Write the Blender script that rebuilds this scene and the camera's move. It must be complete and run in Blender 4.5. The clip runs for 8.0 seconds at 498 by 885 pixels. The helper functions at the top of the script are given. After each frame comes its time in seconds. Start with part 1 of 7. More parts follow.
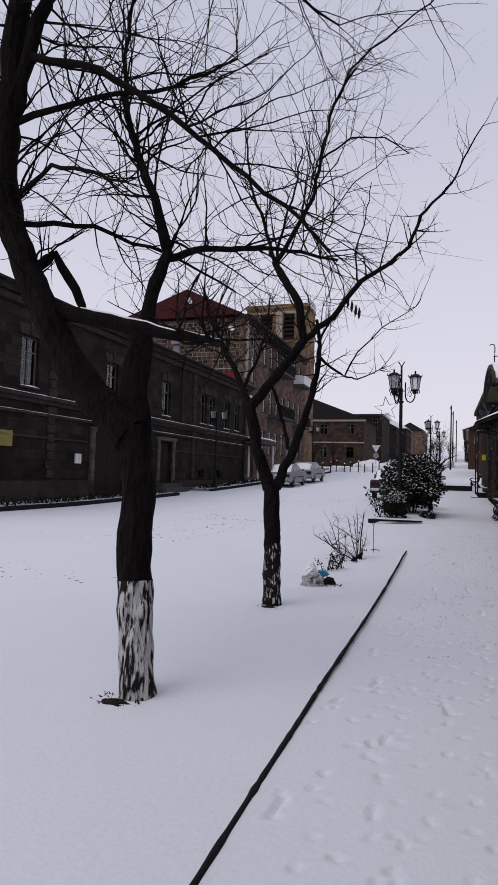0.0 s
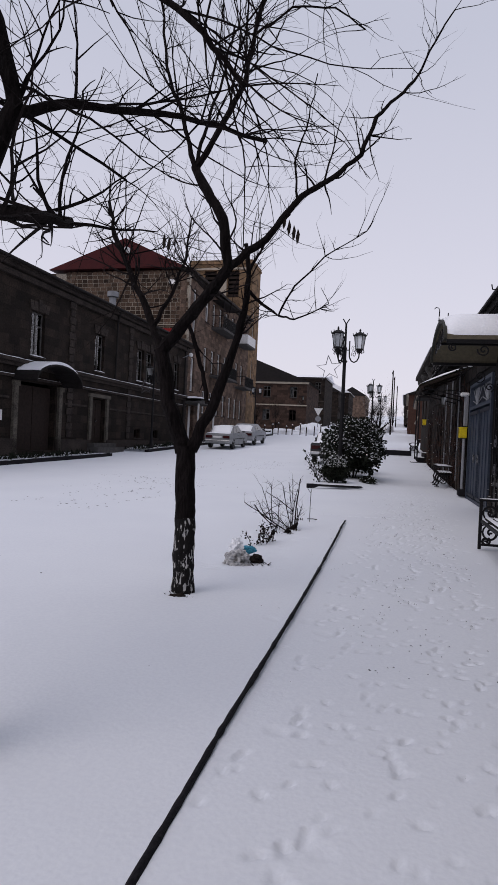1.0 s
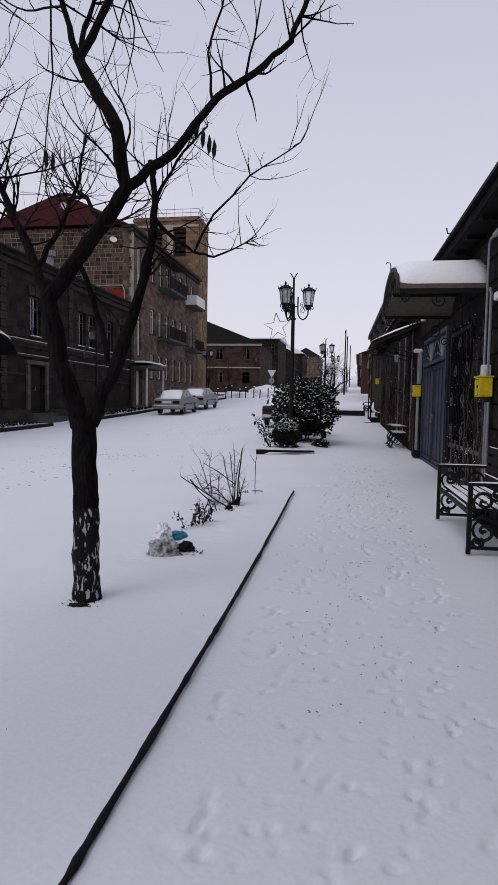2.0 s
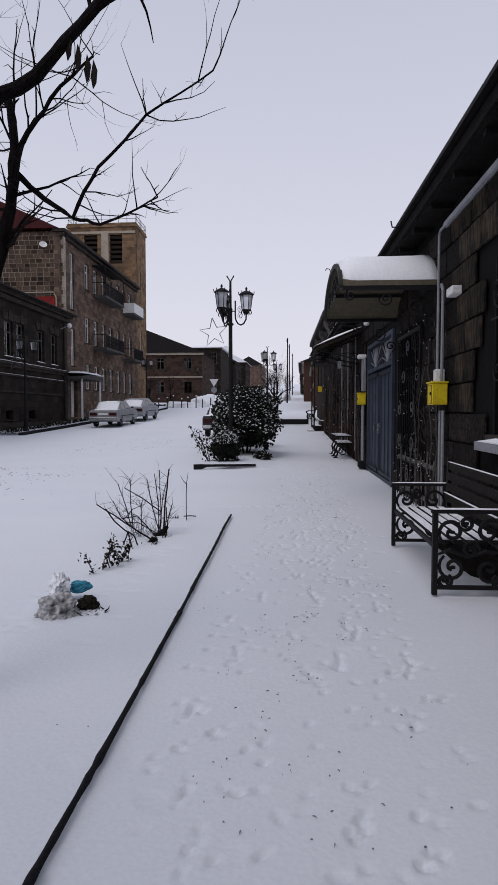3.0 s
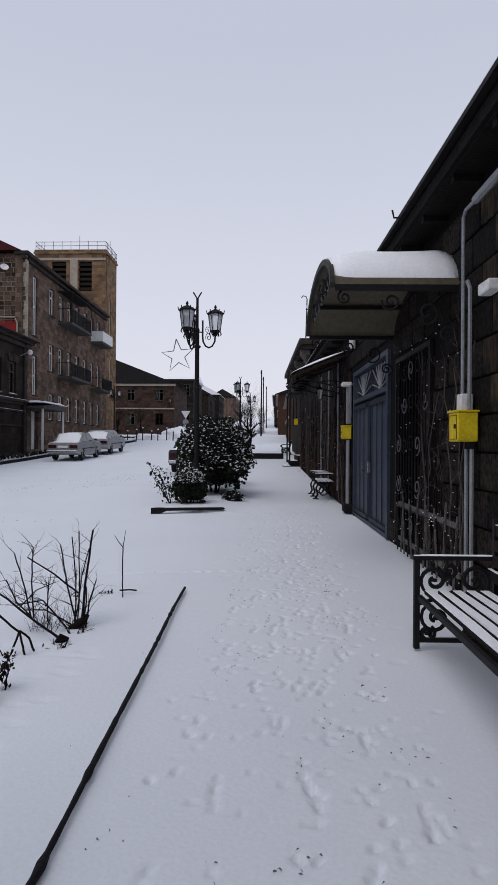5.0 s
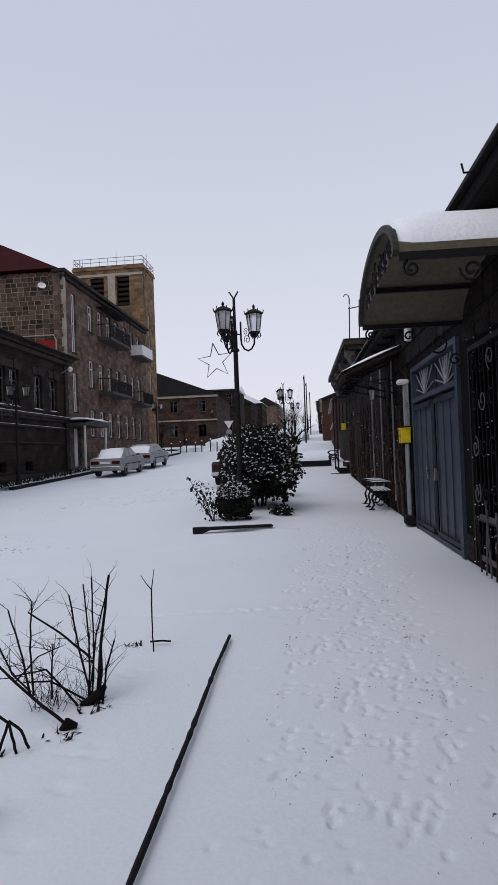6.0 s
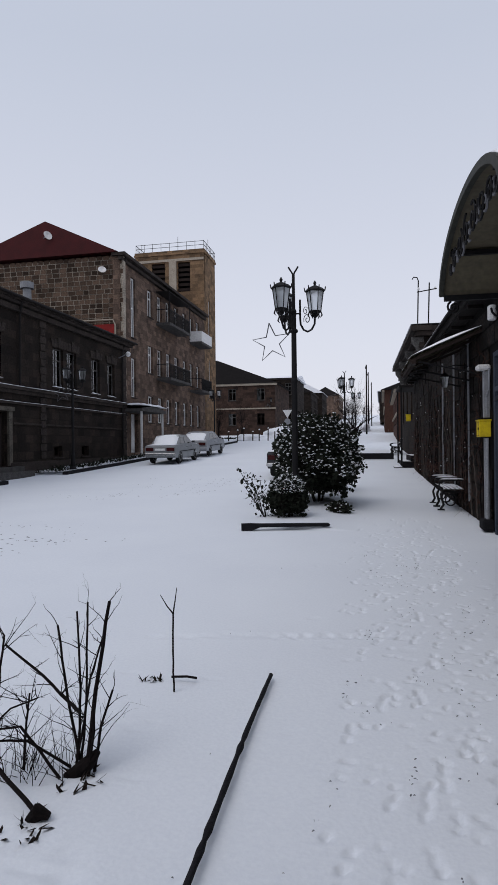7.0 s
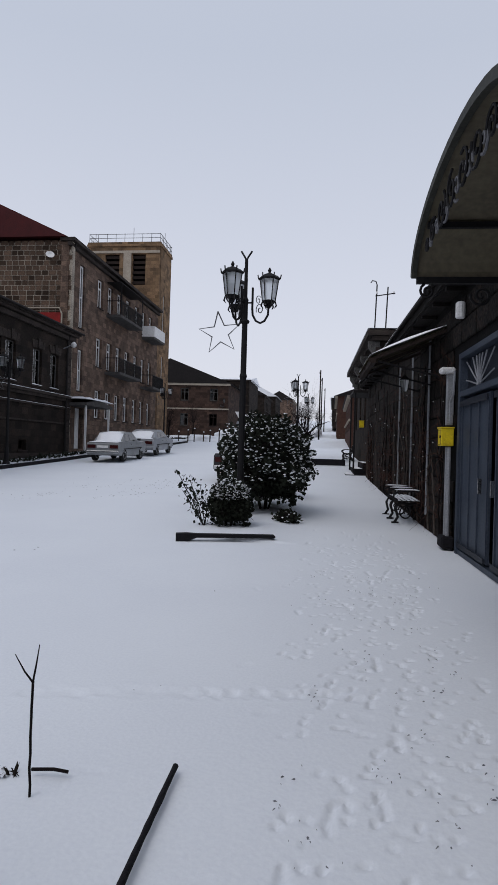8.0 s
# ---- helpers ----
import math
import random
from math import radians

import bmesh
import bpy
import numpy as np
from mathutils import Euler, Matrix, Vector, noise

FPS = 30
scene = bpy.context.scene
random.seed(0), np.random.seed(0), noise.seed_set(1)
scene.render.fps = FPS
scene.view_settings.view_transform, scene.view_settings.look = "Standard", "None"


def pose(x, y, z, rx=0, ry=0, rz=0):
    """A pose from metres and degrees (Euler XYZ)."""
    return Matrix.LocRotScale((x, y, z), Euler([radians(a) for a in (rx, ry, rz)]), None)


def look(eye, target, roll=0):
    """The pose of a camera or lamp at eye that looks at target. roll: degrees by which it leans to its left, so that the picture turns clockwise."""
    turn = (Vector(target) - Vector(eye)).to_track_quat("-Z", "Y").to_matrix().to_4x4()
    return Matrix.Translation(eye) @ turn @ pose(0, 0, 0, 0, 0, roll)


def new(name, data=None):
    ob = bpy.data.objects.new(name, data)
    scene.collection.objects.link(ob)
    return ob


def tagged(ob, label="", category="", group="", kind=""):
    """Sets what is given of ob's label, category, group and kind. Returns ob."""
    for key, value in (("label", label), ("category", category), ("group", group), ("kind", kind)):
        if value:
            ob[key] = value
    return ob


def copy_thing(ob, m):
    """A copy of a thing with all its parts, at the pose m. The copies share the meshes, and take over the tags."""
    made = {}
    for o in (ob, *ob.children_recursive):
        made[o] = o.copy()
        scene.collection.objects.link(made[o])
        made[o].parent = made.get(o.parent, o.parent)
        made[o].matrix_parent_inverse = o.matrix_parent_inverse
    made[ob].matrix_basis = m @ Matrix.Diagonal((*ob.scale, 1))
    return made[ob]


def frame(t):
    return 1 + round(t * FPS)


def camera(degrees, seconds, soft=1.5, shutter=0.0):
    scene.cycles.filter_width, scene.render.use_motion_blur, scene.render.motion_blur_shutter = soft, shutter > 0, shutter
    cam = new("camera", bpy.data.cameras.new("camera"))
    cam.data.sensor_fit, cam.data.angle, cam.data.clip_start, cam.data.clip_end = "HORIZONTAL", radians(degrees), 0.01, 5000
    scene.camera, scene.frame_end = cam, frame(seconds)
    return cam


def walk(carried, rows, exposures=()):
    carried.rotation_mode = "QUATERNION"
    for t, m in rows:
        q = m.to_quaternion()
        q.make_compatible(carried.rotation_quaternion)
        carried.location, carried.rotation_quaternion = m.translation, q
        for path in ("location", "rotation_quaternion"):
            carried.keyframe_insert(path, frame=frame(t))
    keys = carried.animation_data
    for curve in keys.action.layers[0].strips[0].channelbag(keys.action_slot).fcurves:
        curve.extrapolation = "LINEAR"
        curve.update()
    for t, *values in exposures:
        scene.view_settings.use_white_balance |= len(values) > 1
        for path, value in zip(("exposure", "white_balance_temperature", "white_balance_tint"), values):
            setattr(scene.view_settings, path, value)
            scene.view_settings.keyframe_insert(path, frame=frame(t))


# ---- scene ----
cam = camera(45.0, 8.0)
PATH = [
    (0, (1.03, 0.848, 1.373), (0.348, 2.725, 1.476), 1.7),
    (0.5, (0.954, 1.411, 1.404), (0.354, 3.316, 1.494), 1.9),
    (1, (0.908, 2.068, 1.364), (0.408, 4.004, 1.347), 2.7),
    (1.5, (0.858, 2.567, 1.355), (0.36, 4.503, 1.28), 2.0),
    (2, (0.951, 3.09, 1.401), (0.596, 5.054, 1.267), 1.0),
    (2.2, (0.971, 3.348, 1.411), (0.722, 5.328, 1.279), 0.9),
    (3.3, (0.961, 4.498, 1.452), (0.787, 6.489, 1.389), 0.0),
    (3.5, (0.952, 4.707, 1.446), (0.768, 6.699, 1.448), 0.0),
    (4, (0.967, 5.259, 1.45), (1.0, 7.259, 1.457), 1.0),
    (4.2, (0.946, 5.442, 1.475), (0.913, 7.441, 1.458), 1.0),
    (5.3, (0.905, 6.618, 1.501), (0.77, 8.613, 1.514), -0.1),
    (5.5, (0.89, 6.85, 1.529), (0.679, 8.838, 1.541), -0.9),
    (6, (0.806, 7.421, 1.53), (0.57, 9.407, 1.566), -2.1),
    (6.5, (0.783, 7.94, 1.522), (0.329, 9.887, 1.499), -1.9),
    (7, (0.721, 8.479, 1.542), (0.292, 10.432, 1.547), -0.6),
    (7.5, (0.772, 9.023, 1.542), (0.351, 10.978, 1.547), -0.3),
    (8, (0.678, 9.618, 1.523), (0.404, 11.599, 1.536), 1.7),
]
walk(cam, [(t, look(eye, target, roll)) for t, eye, target, roll in PATH],
     exposures=[(0, 0.0, 6700, 17), (2, 0.0, 6650, 16), (3.5, 0.0, 6600, 14), (6.5, 0.05, 6520, 11), (8, 0.0, 6500, 10)])


# ---- light ----
scene.view_settings.exposure = 0.0
world = bpy.data.worlds.new("overcast")
scene.world = world
world.use_nodes = True
wn, wl = world.node_tree.nodes, world.node_tree.links
wn.clear()
sky = wn.new("ShaderNodeTexSky")
sky.sky_type, sky.sun_disc = "NISHITA", False
sky.sun_elevation, sky.sun_rotation = radians(58), radians(216)
sky.air_density, sky.dust_density = 1.0, 4.0
bg_sky = wn.new("ShaderNodeBackground")
bg_sky.inputs[1].default_value = 0.02
wl.new(sky.outputs[0], bg_sky.inputs[0])
# the cloud layer: even grey, a little brighter towards the horizon
tc = wn.new("ShaderNodeTexCoord")
sep = wn.new("ShaderNodeSeparateXYZ")
wl.new(tc.outputs["Generated"], sep.inputs[0])
ramp = wn.new("ShaderNodeValToRGB")
ramp.color_ramp.elements[0].position, ramp.color_ramp.elements[0].color = 0.0, (0.71, 0.718, 0.795, 1)
ramp.color_ramp.elements[1].position, ramp.color_ramp.elements[1].color = 0.55, (0.50, 0.54, 0.63, 1)
wl.new(sep.outputs[2], ramp.inputs[0])
bg_cloud = wn.new("ShaderNodeBackground")
bg_cloud.inputs[1].default_value = 0.99
wl.new(ramp.outputs[0], bg_cloud.inputs[0])
add = wn.new("ShaderNodeAddShader")
wl.new(bg_sky.outputs[0], add.inputs[0])
wl.new(bg_cloud.outputs[0], add.inputs[1])
wout = wn.new("ShaderNodeOutputWorld")
wl.new(add.outputs[0], wout.inputs[0])

sun_data = bpy.data.lights.new("sun", "SUN")
sun_data.energy, sun_data.angle, sun_data.color = 0.55, radians(35), (1.0, 0.97, 0.93)
sun = new("sun", sun_data)
sun.matrix_world = look((0, 0, 60), (22, 30, 0))


# ---- materials ----
def material(name, base, other=None, scale=6.0, rough=0.8, bump=0.3, fine=40.0, metal=0.0, vary=0.0, spec=0.12, stretch=1.0, span=(0.6, 1.1)):
    """Two scales of noise mixing two colours, with relief; vary: how much each object differs."""
    m = bpy.data.materials.new(name)
    m.use_nodes = True
    n, l = m.node_tree.nodes, m.node_tree.links
    b = n["Principled BSDF"]
    b.inputs["Roughness"].default_value, b.inputs["Metallic"].default_value = rough, metal
    b.inputs["Specular IOR Level"].default_value = spec
    other = other or tuple(c * 0.6 for c in base)
    tcm = n.new("ShaderNodeTexCoord")
    n1, n2 = n.new("ShaderNodeTexNoise"), n.new("ShaderNodeTexNoise")
    n1.inputs["Scale"].default_value, n1.inputs["Detail"].default_value = scale, 6
    n2.inputs["Scale"].default_value, n2.inputs["Detail"].default_value = fine, 4
    mp = n.new("ShaderNodeMapping")
    mp.inputs["Scale"].default_value = (1, 1, stretch)
    l.new(tcm.outputs["Object"], mp.inputs["Vector"])
    for q in (n1, n2):
        l.new(mp.outputs[0], q.inputs["Vector"])
    mx = n.new("ShaderNodeMath")
    mx.operation = "MULTIPLY_ADD"
    l.new(n1.outputs["Fac"], mx.inputs[0])
    mx.inputs[1].default_value = 0.7
    l.new(n2.outputs["Fac"], mx.inputs[2])
    rp = n.new("ShaderNodeMapRange")
    rp.inputs["From Min"].default_value, rp.inputs["From Max"].default_value = span
    l.new(mx.outputs[0], rp.inputs["Value"])
    mix = n.new("ShaderNodeMix")
    mix.data_type = "RGBA"
    l.new(rp.outputs[0], mix.inputs["Factor"])
    mix.inputs["A"].default_value, mix.inputs["B"].default_value = (*base, 1), (*other, 1)
    last = mix.outputs["Result"]
    if vary:
        info, hsv, mr = n.new("ShaderNodeObjectInfo"), n.new("ShaderNodeHueSaturation"), n.new("ShaderNodeMapRange")
        l.new(info.outputs["Random"], mr.inputs["Value"])
        mr.inputs["To Min"].default_value, mr.inputs["To Max"].default_value = 1 - vary, 1 + vary
        l.new(mr.outputs[0], hsv.inputs["Value"])
        l.new(last, hsv.inputs["Color"])
        last = hsv.outputs[0]
    l.new(last, b.inputs["Base Color"])
    bp = n.new("ShaderNodeBump")
    bp.inputs["Strength"].default_value, bp.inputs["Distance"].default_value = bump, 0.02
    l.new(mx.outputs[0], bp.inputs["Height"])
    l.new(bp.outputs[0], b.inputs["Normal"])
    return m


def coursed(name, base, other, joint, w, h, bump=0.5, rough=0.9):
    """Coursed stone far off: squared blocks of uneven tone with thin joints, over vertical faces of either direction."""
    m = material(name, base, other, 1.2, rough, 0.3, 14)
    n, l = m.node_tree.nodes, m.node_tree.links
    b = n["Principled BSDF"]
    tcm = n.new("ShaderNodeTexCoord")
    s = n.new("ShaderNodeSeparateXYZ")
    l.new(tcm.outputs["Object"], s.inputs[0])
    sm = n.new("ShaderNodeMath")
    l.new(s.outputs[0], sm.inputs[0])
    l.new(s.outputs[1], sm.inputs[1])
    c = n.new("ShaderNodeCombineXYZ")
    l.new(sm.outputs[0], c.inputs[0])
    l.new(s.outputs[2], c.inputs[1])
    br = n.new("ShaderNodeTexBrick")
    br.inputs["Scale"].default_value = 1.0
    br.inputs["Brick Width"].default_value, br.inputs["Row Height"].default_value = w, h
    br.inputs["Mortar Size"].default_value, br.inputs["Mortar Smooth"].default_value = 0.012, 0.3
    br.inputs["Color1"].default_value, br.inputs["Color2"].default_value = (0.55, 0.54, 0.54, 1), (1.35, 1.27, 1.2, 1)
    br.inputs["Mortar"].default_value = (*joint, 1)
    l.new(c.outputs[0], br.inputs["Vector"])
    mul = n.new("ShaderNodeMix")
    mul.data_type, mul.blend_type = "RGBA", "MULTIPLY"
    mul.inputs["Factor"].default_value = 1.0
    l.new(b.inputs["Base Color"].links[0].from_socket, mul.inputs["A"])
    l.new(br.outputs["Color"], mul.inputs["B"])
    l.new(mul.outputs["Result"], b.inputs["Base Color"])
    bp = n.new("ShaderNodeBump")
    bp.inputs["Strength"].default_value, bp.inputs["Distance"].default_value, bp.invert = bump, 0.02, True
    l.new(br.outputs["Fac"], bp.inputs["Height"])
    l.new(b.inputs["Normal"].links[0].from_socket, bp.inputs["Normal"])
    l.new(bp.outputs[0], b.inputs["Normal"])
    return m


SNOW = material("snow", (0.755, 0.785, 0.83), (0.70, 0.73, 0.785), 0.6, 0.75, 0.10, 45, spec=0.2)
CAP = material("snow_cap", (0.88, 0.89, 0.92), (0.80, 0.82, 0.86), 3, 0.7, 0.4, 30, spec=0.2)
BARK = material("bark", (0.013, 0.010, 0.010), (0.004, 0.003, 0.003), 9, 0.95, 1.0, 45, spec=0.08, stretch=0.3)
TWIG = material("twig_bark", (0.014, 0.010, 0.010), (0.005, 0.004, 0.004), 9, 0.9, 0.3, 60, spec=0.1)
LIME = material("limewash", (0.48, 0.47, 0.455), (0.014, 0.012, 0.011), 16, 0.95, 1.0, 45, stretch=0.22, span=(0.80, 0.92))
LIMEWORN = material("worn_limewash", (0.45, 0.44, 0.43), (0.012, 0.011, 0.011), 20, 0.95, 1.0, 50, stretch=0.35, span=(0.72, 0.79))
IRON = material("black_iron", (0.007, 0.007, 0.008), (0.012, 0.011, 0.012), 8, 0.6, 0.2, 60, spec=0.15)
BASALT = coursed("dark_basalt", (0.034, 0.026, 0.022), (0.009, 0.008, 0.0075), (0.6, 0.6, 0.6), 0.62, 0.36)
DARKTRIM = material("dark_stone_trim", (0.06, 0.048, 0.042), (0.014, 0.012, 0.012), 2, 0.9, 0.4, 25)
TUFF = coursed("brown_tuff", (0.175, 0.125, 0.098), (0.06, 0.044, 0.037), (0.6, 0.6, 0.6), 0.5, 0.3)
TOWERTUFF = coursed("ochre_tuff", (0.25, 0.165, 0.095), (0.11, 0.078, 0.055), (0.8, 0.8, 0.8), 0.5, 0.3)
BLOCK = material("tuff_block", (0.115, 0.074, 0.05), (0.032, 0.023, 0.02), 1.6, 0.9, 0.5, 16, vary=0.65)
MORTAR = material("pale_mortar", (0.50, 0.44, 0.36), (0.05, 0.04, 0.035), 0.9, 0.95, 0.5, 20)
PALETRIM = material("pale_trim", (0.42, 0.37, 0.30), (0.26, 0.22, 0.18), 2, 0.9, 0.3, 20)
WORNSTONE = material("worn_grey_stone", (0.14, 0.125, 0.105), (0.04, 0.035, 0.03), 3, 0.9, 0.5, 22)
REDROOF = material("red_sheet_roof", (0.07, 0.011, 0.012), (0.038, 0.008, 0.009), 2, 0.6, 0.2, 20)
REDPAINT = material("red_paint", (0.30, 0.022, 0.02), (0.13, 0.015, 0.015), 3, 0.6, 0.2, 30)
ROOF = material("dark_roof_sheet", (0.02, 0.017, 0.017), (0.011, 0.010, 0.010), 3, 0.7, 0.2, 20)
WHITEWOOD = material("white_painted_wood", (0.78, 0.78, 0.78), (0.55, 0.54, 0.53), 6, 0.7, 0.2, 40)
CURTAIN = material("curtain", (0.70, 0.70, 0.70), (0.45, 0.44, 0.44), 8, 0.9, 0.3, 40)
# near-black: the darkness of unlit rooms is put into this colour
UNLITBLACK = material("unlit_interior_black", (0.012, 0.011, 0.011), (0.006, 0.006, 0.006), 2, 0.95, 0.1, 20)
DARKWOOD = material("dark_wood", (0.035, 0.024, 0.02), (0.015, 0.011, 0.01), 8, 0.8, 0.4, 50)
CONCRETE = material("concrete", (0.10, 0.095, 0.092), (0.04, 0.038, 0.038), 5, 0.95, 0.5, 50)
KERB = material("wet_kerb_stone", (0.016, 0.015, 0.018), (0.008, 0.008, 0.010), 6, 0.85, 0.6, 60)
GATE = material("grey_blue_gate_paint", (0.055, 0.068, 0.092), (0.03, 0.037, 0.052), 3, 0.5, 0.15, 40)
GATEDARK = material("gate_frame_paint", (0.022, 0.026, 0.036), (0.012, 0.014, 0.02), 4, 0.5, 0.15, 40)
FADEDYELLOW = material("faded_yellow_plate", (0.30, 0.25, 0.07), (0.2, 0.17, 0.06), 6, 0.7, 0.2, 40)
YELLOW = material("yellow_paint", (0.72, 0.55, 0.02), (0.5, 0.36, 0.02), 10, 0.5, 0.2, 50)
PIPE = material("grey_pipe_paint", (0.30, 0.31, 0.33), (0.17, 0.175, 0.19), 5, 0.5, 0.2, 60)
CANOPY = material("brown_canopy_sheet", (0.13, 0.112, 0.075), (0.085, 0.072, 0.052), 2, 0.6, 0.1, 18)
FRAMEGREY = material("weathered_grey_frame", (0.15, 0.145, 0.14), (0.04, 0.038, 0.037), 5, 0.8, 0.3, 40)
RUST = material("rust_brown_wood", (0.085, 0.042, 0.03), (0.04, 0.022, 0.018), 4, 0.85, 0.4, 30)
LEAF = material("evergreen_leaf", (0.018, 0.022, 0.014), (0.008, 0.010, 0.007), 12, 0.7, 0.2, 60)
TYRE = material("tyre_rubber", (0.012, 0.012, 0.012), (0.02, 0.02, 0.02), 8, 0.9, 0.3, 60)
CARPAINT = material("pale_car_paint", (0.27, 0.28, 0.29), (0.18, 0.185, 0.19), 3, 0.4, 0.05, 40)
CARGREY = material("silver_car_paint", (0.30, 0.31, 0.33), (0.22, 0.23, 0.25), 3, 0.35, 0.05, 40)
CARDARK = material("dark_car_paint", (0.05, 0.05, 0.055), (0.03, 0.03, 0.034), 3, 0.35, 0.05, 40)
CHROME = material("chrome", (0.5, 0.5, 0.5), (0.4, 0.4, 0.4), 4, 0.25, 0.05, 40, metal=1.0)
TAILRED = material("tail_light", (0.05, 0.008, 0.008), (0.03, 0.006, 0.006), 8, 0.3, 0.1, 40)
WHITEBAG = material("pale_plastic_bag", (0.62, 0.62, 0.63), (0.10, 0.095, 0.09), 14, 0.45, 0.8, 26)
BLUEBAG = material("blue_plastic_bag", (0.05, 0.33, 0.46), (0.03, 0.16, 0.24), 9, 0.35, 0.6, 30)
SLUSHSHADE = material("slush_and_print_shade", (0.22, 0.225, 0.25), (0.10, 0.10, 0.115), 20, 0.6, 0.4, 80)
EAVE = material("tarred_eave_board", (0.013, 0.010, 0.009), (0.004, 0.004, 0.004), 4, 0.85, 0.6, 30)
DARKSTRIP = material("near_black_ground", (0.020, 0.016, 0.014), (0.006, 0.005, 0.005), 7, 0.95, 1.0, 50)
LITTER = material("leaf_litter", (0.03, 0.022, 0.018), (0.012, 0.010, 0.009), 20, 0.95, 0.5, 80)
WIRE = material("pale_wire", (0.16, 0.16, 0.17), (0.10, 0.10, 0.11), 8, 0.5, 0.1, 60)
WOODSLAT = material("bench_slat", (0.018, 0.014, 0.012), (0.008, 0.007, 0.006), 10, 0.75, 0.4, 60)


def glass(name, tint, rough):
    m = bpy.data.materials.new(name)
    m.use_nodes = True
    b = m.node_tree.nodes["Principled BSDF"]
    b.inputs["Base Color"].default_value = (*tint, 1)
    b.inputs["Roughness"].default_value, b.inputs["IOR"].default_value = rough, 1.45
    b.inputs["Transmission Weight"].default_value = 1.0
    return m


PANE = glass("window_glass", (0.8, 0.82, 0.84), 0.03)
LANTERNGLASS = glass("frosted_lantern_glass", (0.78, 0.80, 0.82), 0.5)


# ---- builders ----
def part(name, bm, mat, parent=None, label="", smooth=False):
    me = bpy.data.meshes.new(name)
    bmesh.ops.recalc_face_normals(bm, faces=bm.faces[:])
    bm.to_mesh(me)
    bm.free()
    if smooth:
        for p in me.polygons:
            p.use_smooth = True
    me.materials.append(mat)
    ob = new(name, me)
    if parent:
        ob.parent = parent
    if label:
        ob["label"] = label
    return ob


def share(name, me, parent, m):
    ob = new(name, me)
    ob.parent = parent
    ob.matrix_basis = m
    return ob


def thing(name, m, label, category, group="", kind=""):
    ob = new(name)
    ob.empty_display_size = 0.2
    ob.matrix_world = m
    return tagged(ob, label, category, group, kind)


def box(bm, x0, x1, y0, y1, z0, z1, bevel=0.0):
    r = bmesh.ops.create_cube(bm, size=1)
    for v in r["verts"]:
        v.co = ((x0 + x1) / 2 + v.co.x * (x1 - x0), (y0 + y1) / 2 + v.co.y * (y1 - y0), (z0 + z1) / 2 + v.co.z * (z1 - z0))
    if bevel:
        es = {e for v in r["verts"] for e in v.link_edges}
        bmesh.ops.bevel(bm, geom=list(es), offset=bevel, segments=1, affect="EDGES")
    return bm


def boxes(*rows, bevel=0.0):
    bm = bmesh.new()
    for r in rows:
        box(bm, *r, bevel=bevel)
    return bm


def tube(bm, pts, rad, n=6, cap=True):
    """A tapered tube along points; rad: one radius or one for each point."""
    pts = [Vector(p) for p in pts]
    rad = [rad] * len(pts) if isinstance(rad, (int, float)) else rad
    d0 = (pts[1] - pts[0]).normalized()
    side = d0.orthogonal().normalized()
    rings = []
    for i, p in enumerate(pts):
        d = (pts[min(i + 1, len(pts) - 1)] - pts[max(i - 1, 0)])
        d = d.normalized() if d.length > 1e-9 else d0
        side = (side - d * side.dot(d))
        side = side.normalized() if side.length > 1e-6 else d.orthogonal().normalized()
        up = d.cross(side)
        rings.append([bm.verts.new(p + (side * math.cos(a) + up * math.sin(a)) * rad[i]) for a in (2 * math.pi * k / n for k in range(n))])
    for a, b in zip(rings, rings[1:]):
        for k in range(n):
            bm.faces.new((a[k], a[(k + 1) % n], b[(k + 1) % n], b[k]))
    if cap and n > 2:
        bm.faces.new(rings[0][::-1])
        bm.faces.new(rings[-1])
    return bm


def rod(p, q, r, n=6):
    return tube(bmesh.new(), [p, q], r, n)


def scroll(c, r0, r1, turns, start=0.0, steps=14, plane="yz", flip=1):
    """Points of a spiral in the plane named."""
    out = []
    for i in range(steps + 1):
        f = i / steps
        a, r = start + flip * f * turns * 2 * math.pi, r0 + (r1 - r0) * f
        u, v = r * math.cos(a), r * math.sin(a)
        out.append((c[0], c[1] + u, c[2] + v) if plane == "yz" else (c[0] + u, c[1], c[2] + v))
    return out


def lathe(bm, profile, n=12, c=(0, 0, 0)):
    rings = [[bm.verts.new((c[0] + r * math.cos(2 * math.pi * k / n), c[1] + r * math.sin(2 * math.pi * k / n), c[2] + z)) for k in range(n)] for r, z in profile]
    for a, b in zip(rings, rings[1:]):
        for k in range(n):
            bm.faces.new((a[k], a[(k + 1) % n], b[(k + 1) % n], b[k]))
    bm.faces.new(rings[0][::-1])
    bm.faces.new(rings[-1])
    return bm


def prism(bm, outline, y0, y1):
    """An outline in x and z, drawn out from y0 to y1."""
    a = [bm.verts.new((x, y0, z)) for x, z in outline]
    b = [bm.verts.new((x, y1, z)) for x, z in outline]
    bm.faces.new(a)
    bm.faces.new(b[::-1])
    for i in range(len(a)):
        j = (i + 1) % len(a)
        bm.faces.new((a[i], b[i], b[j], a[j]))
    return bm


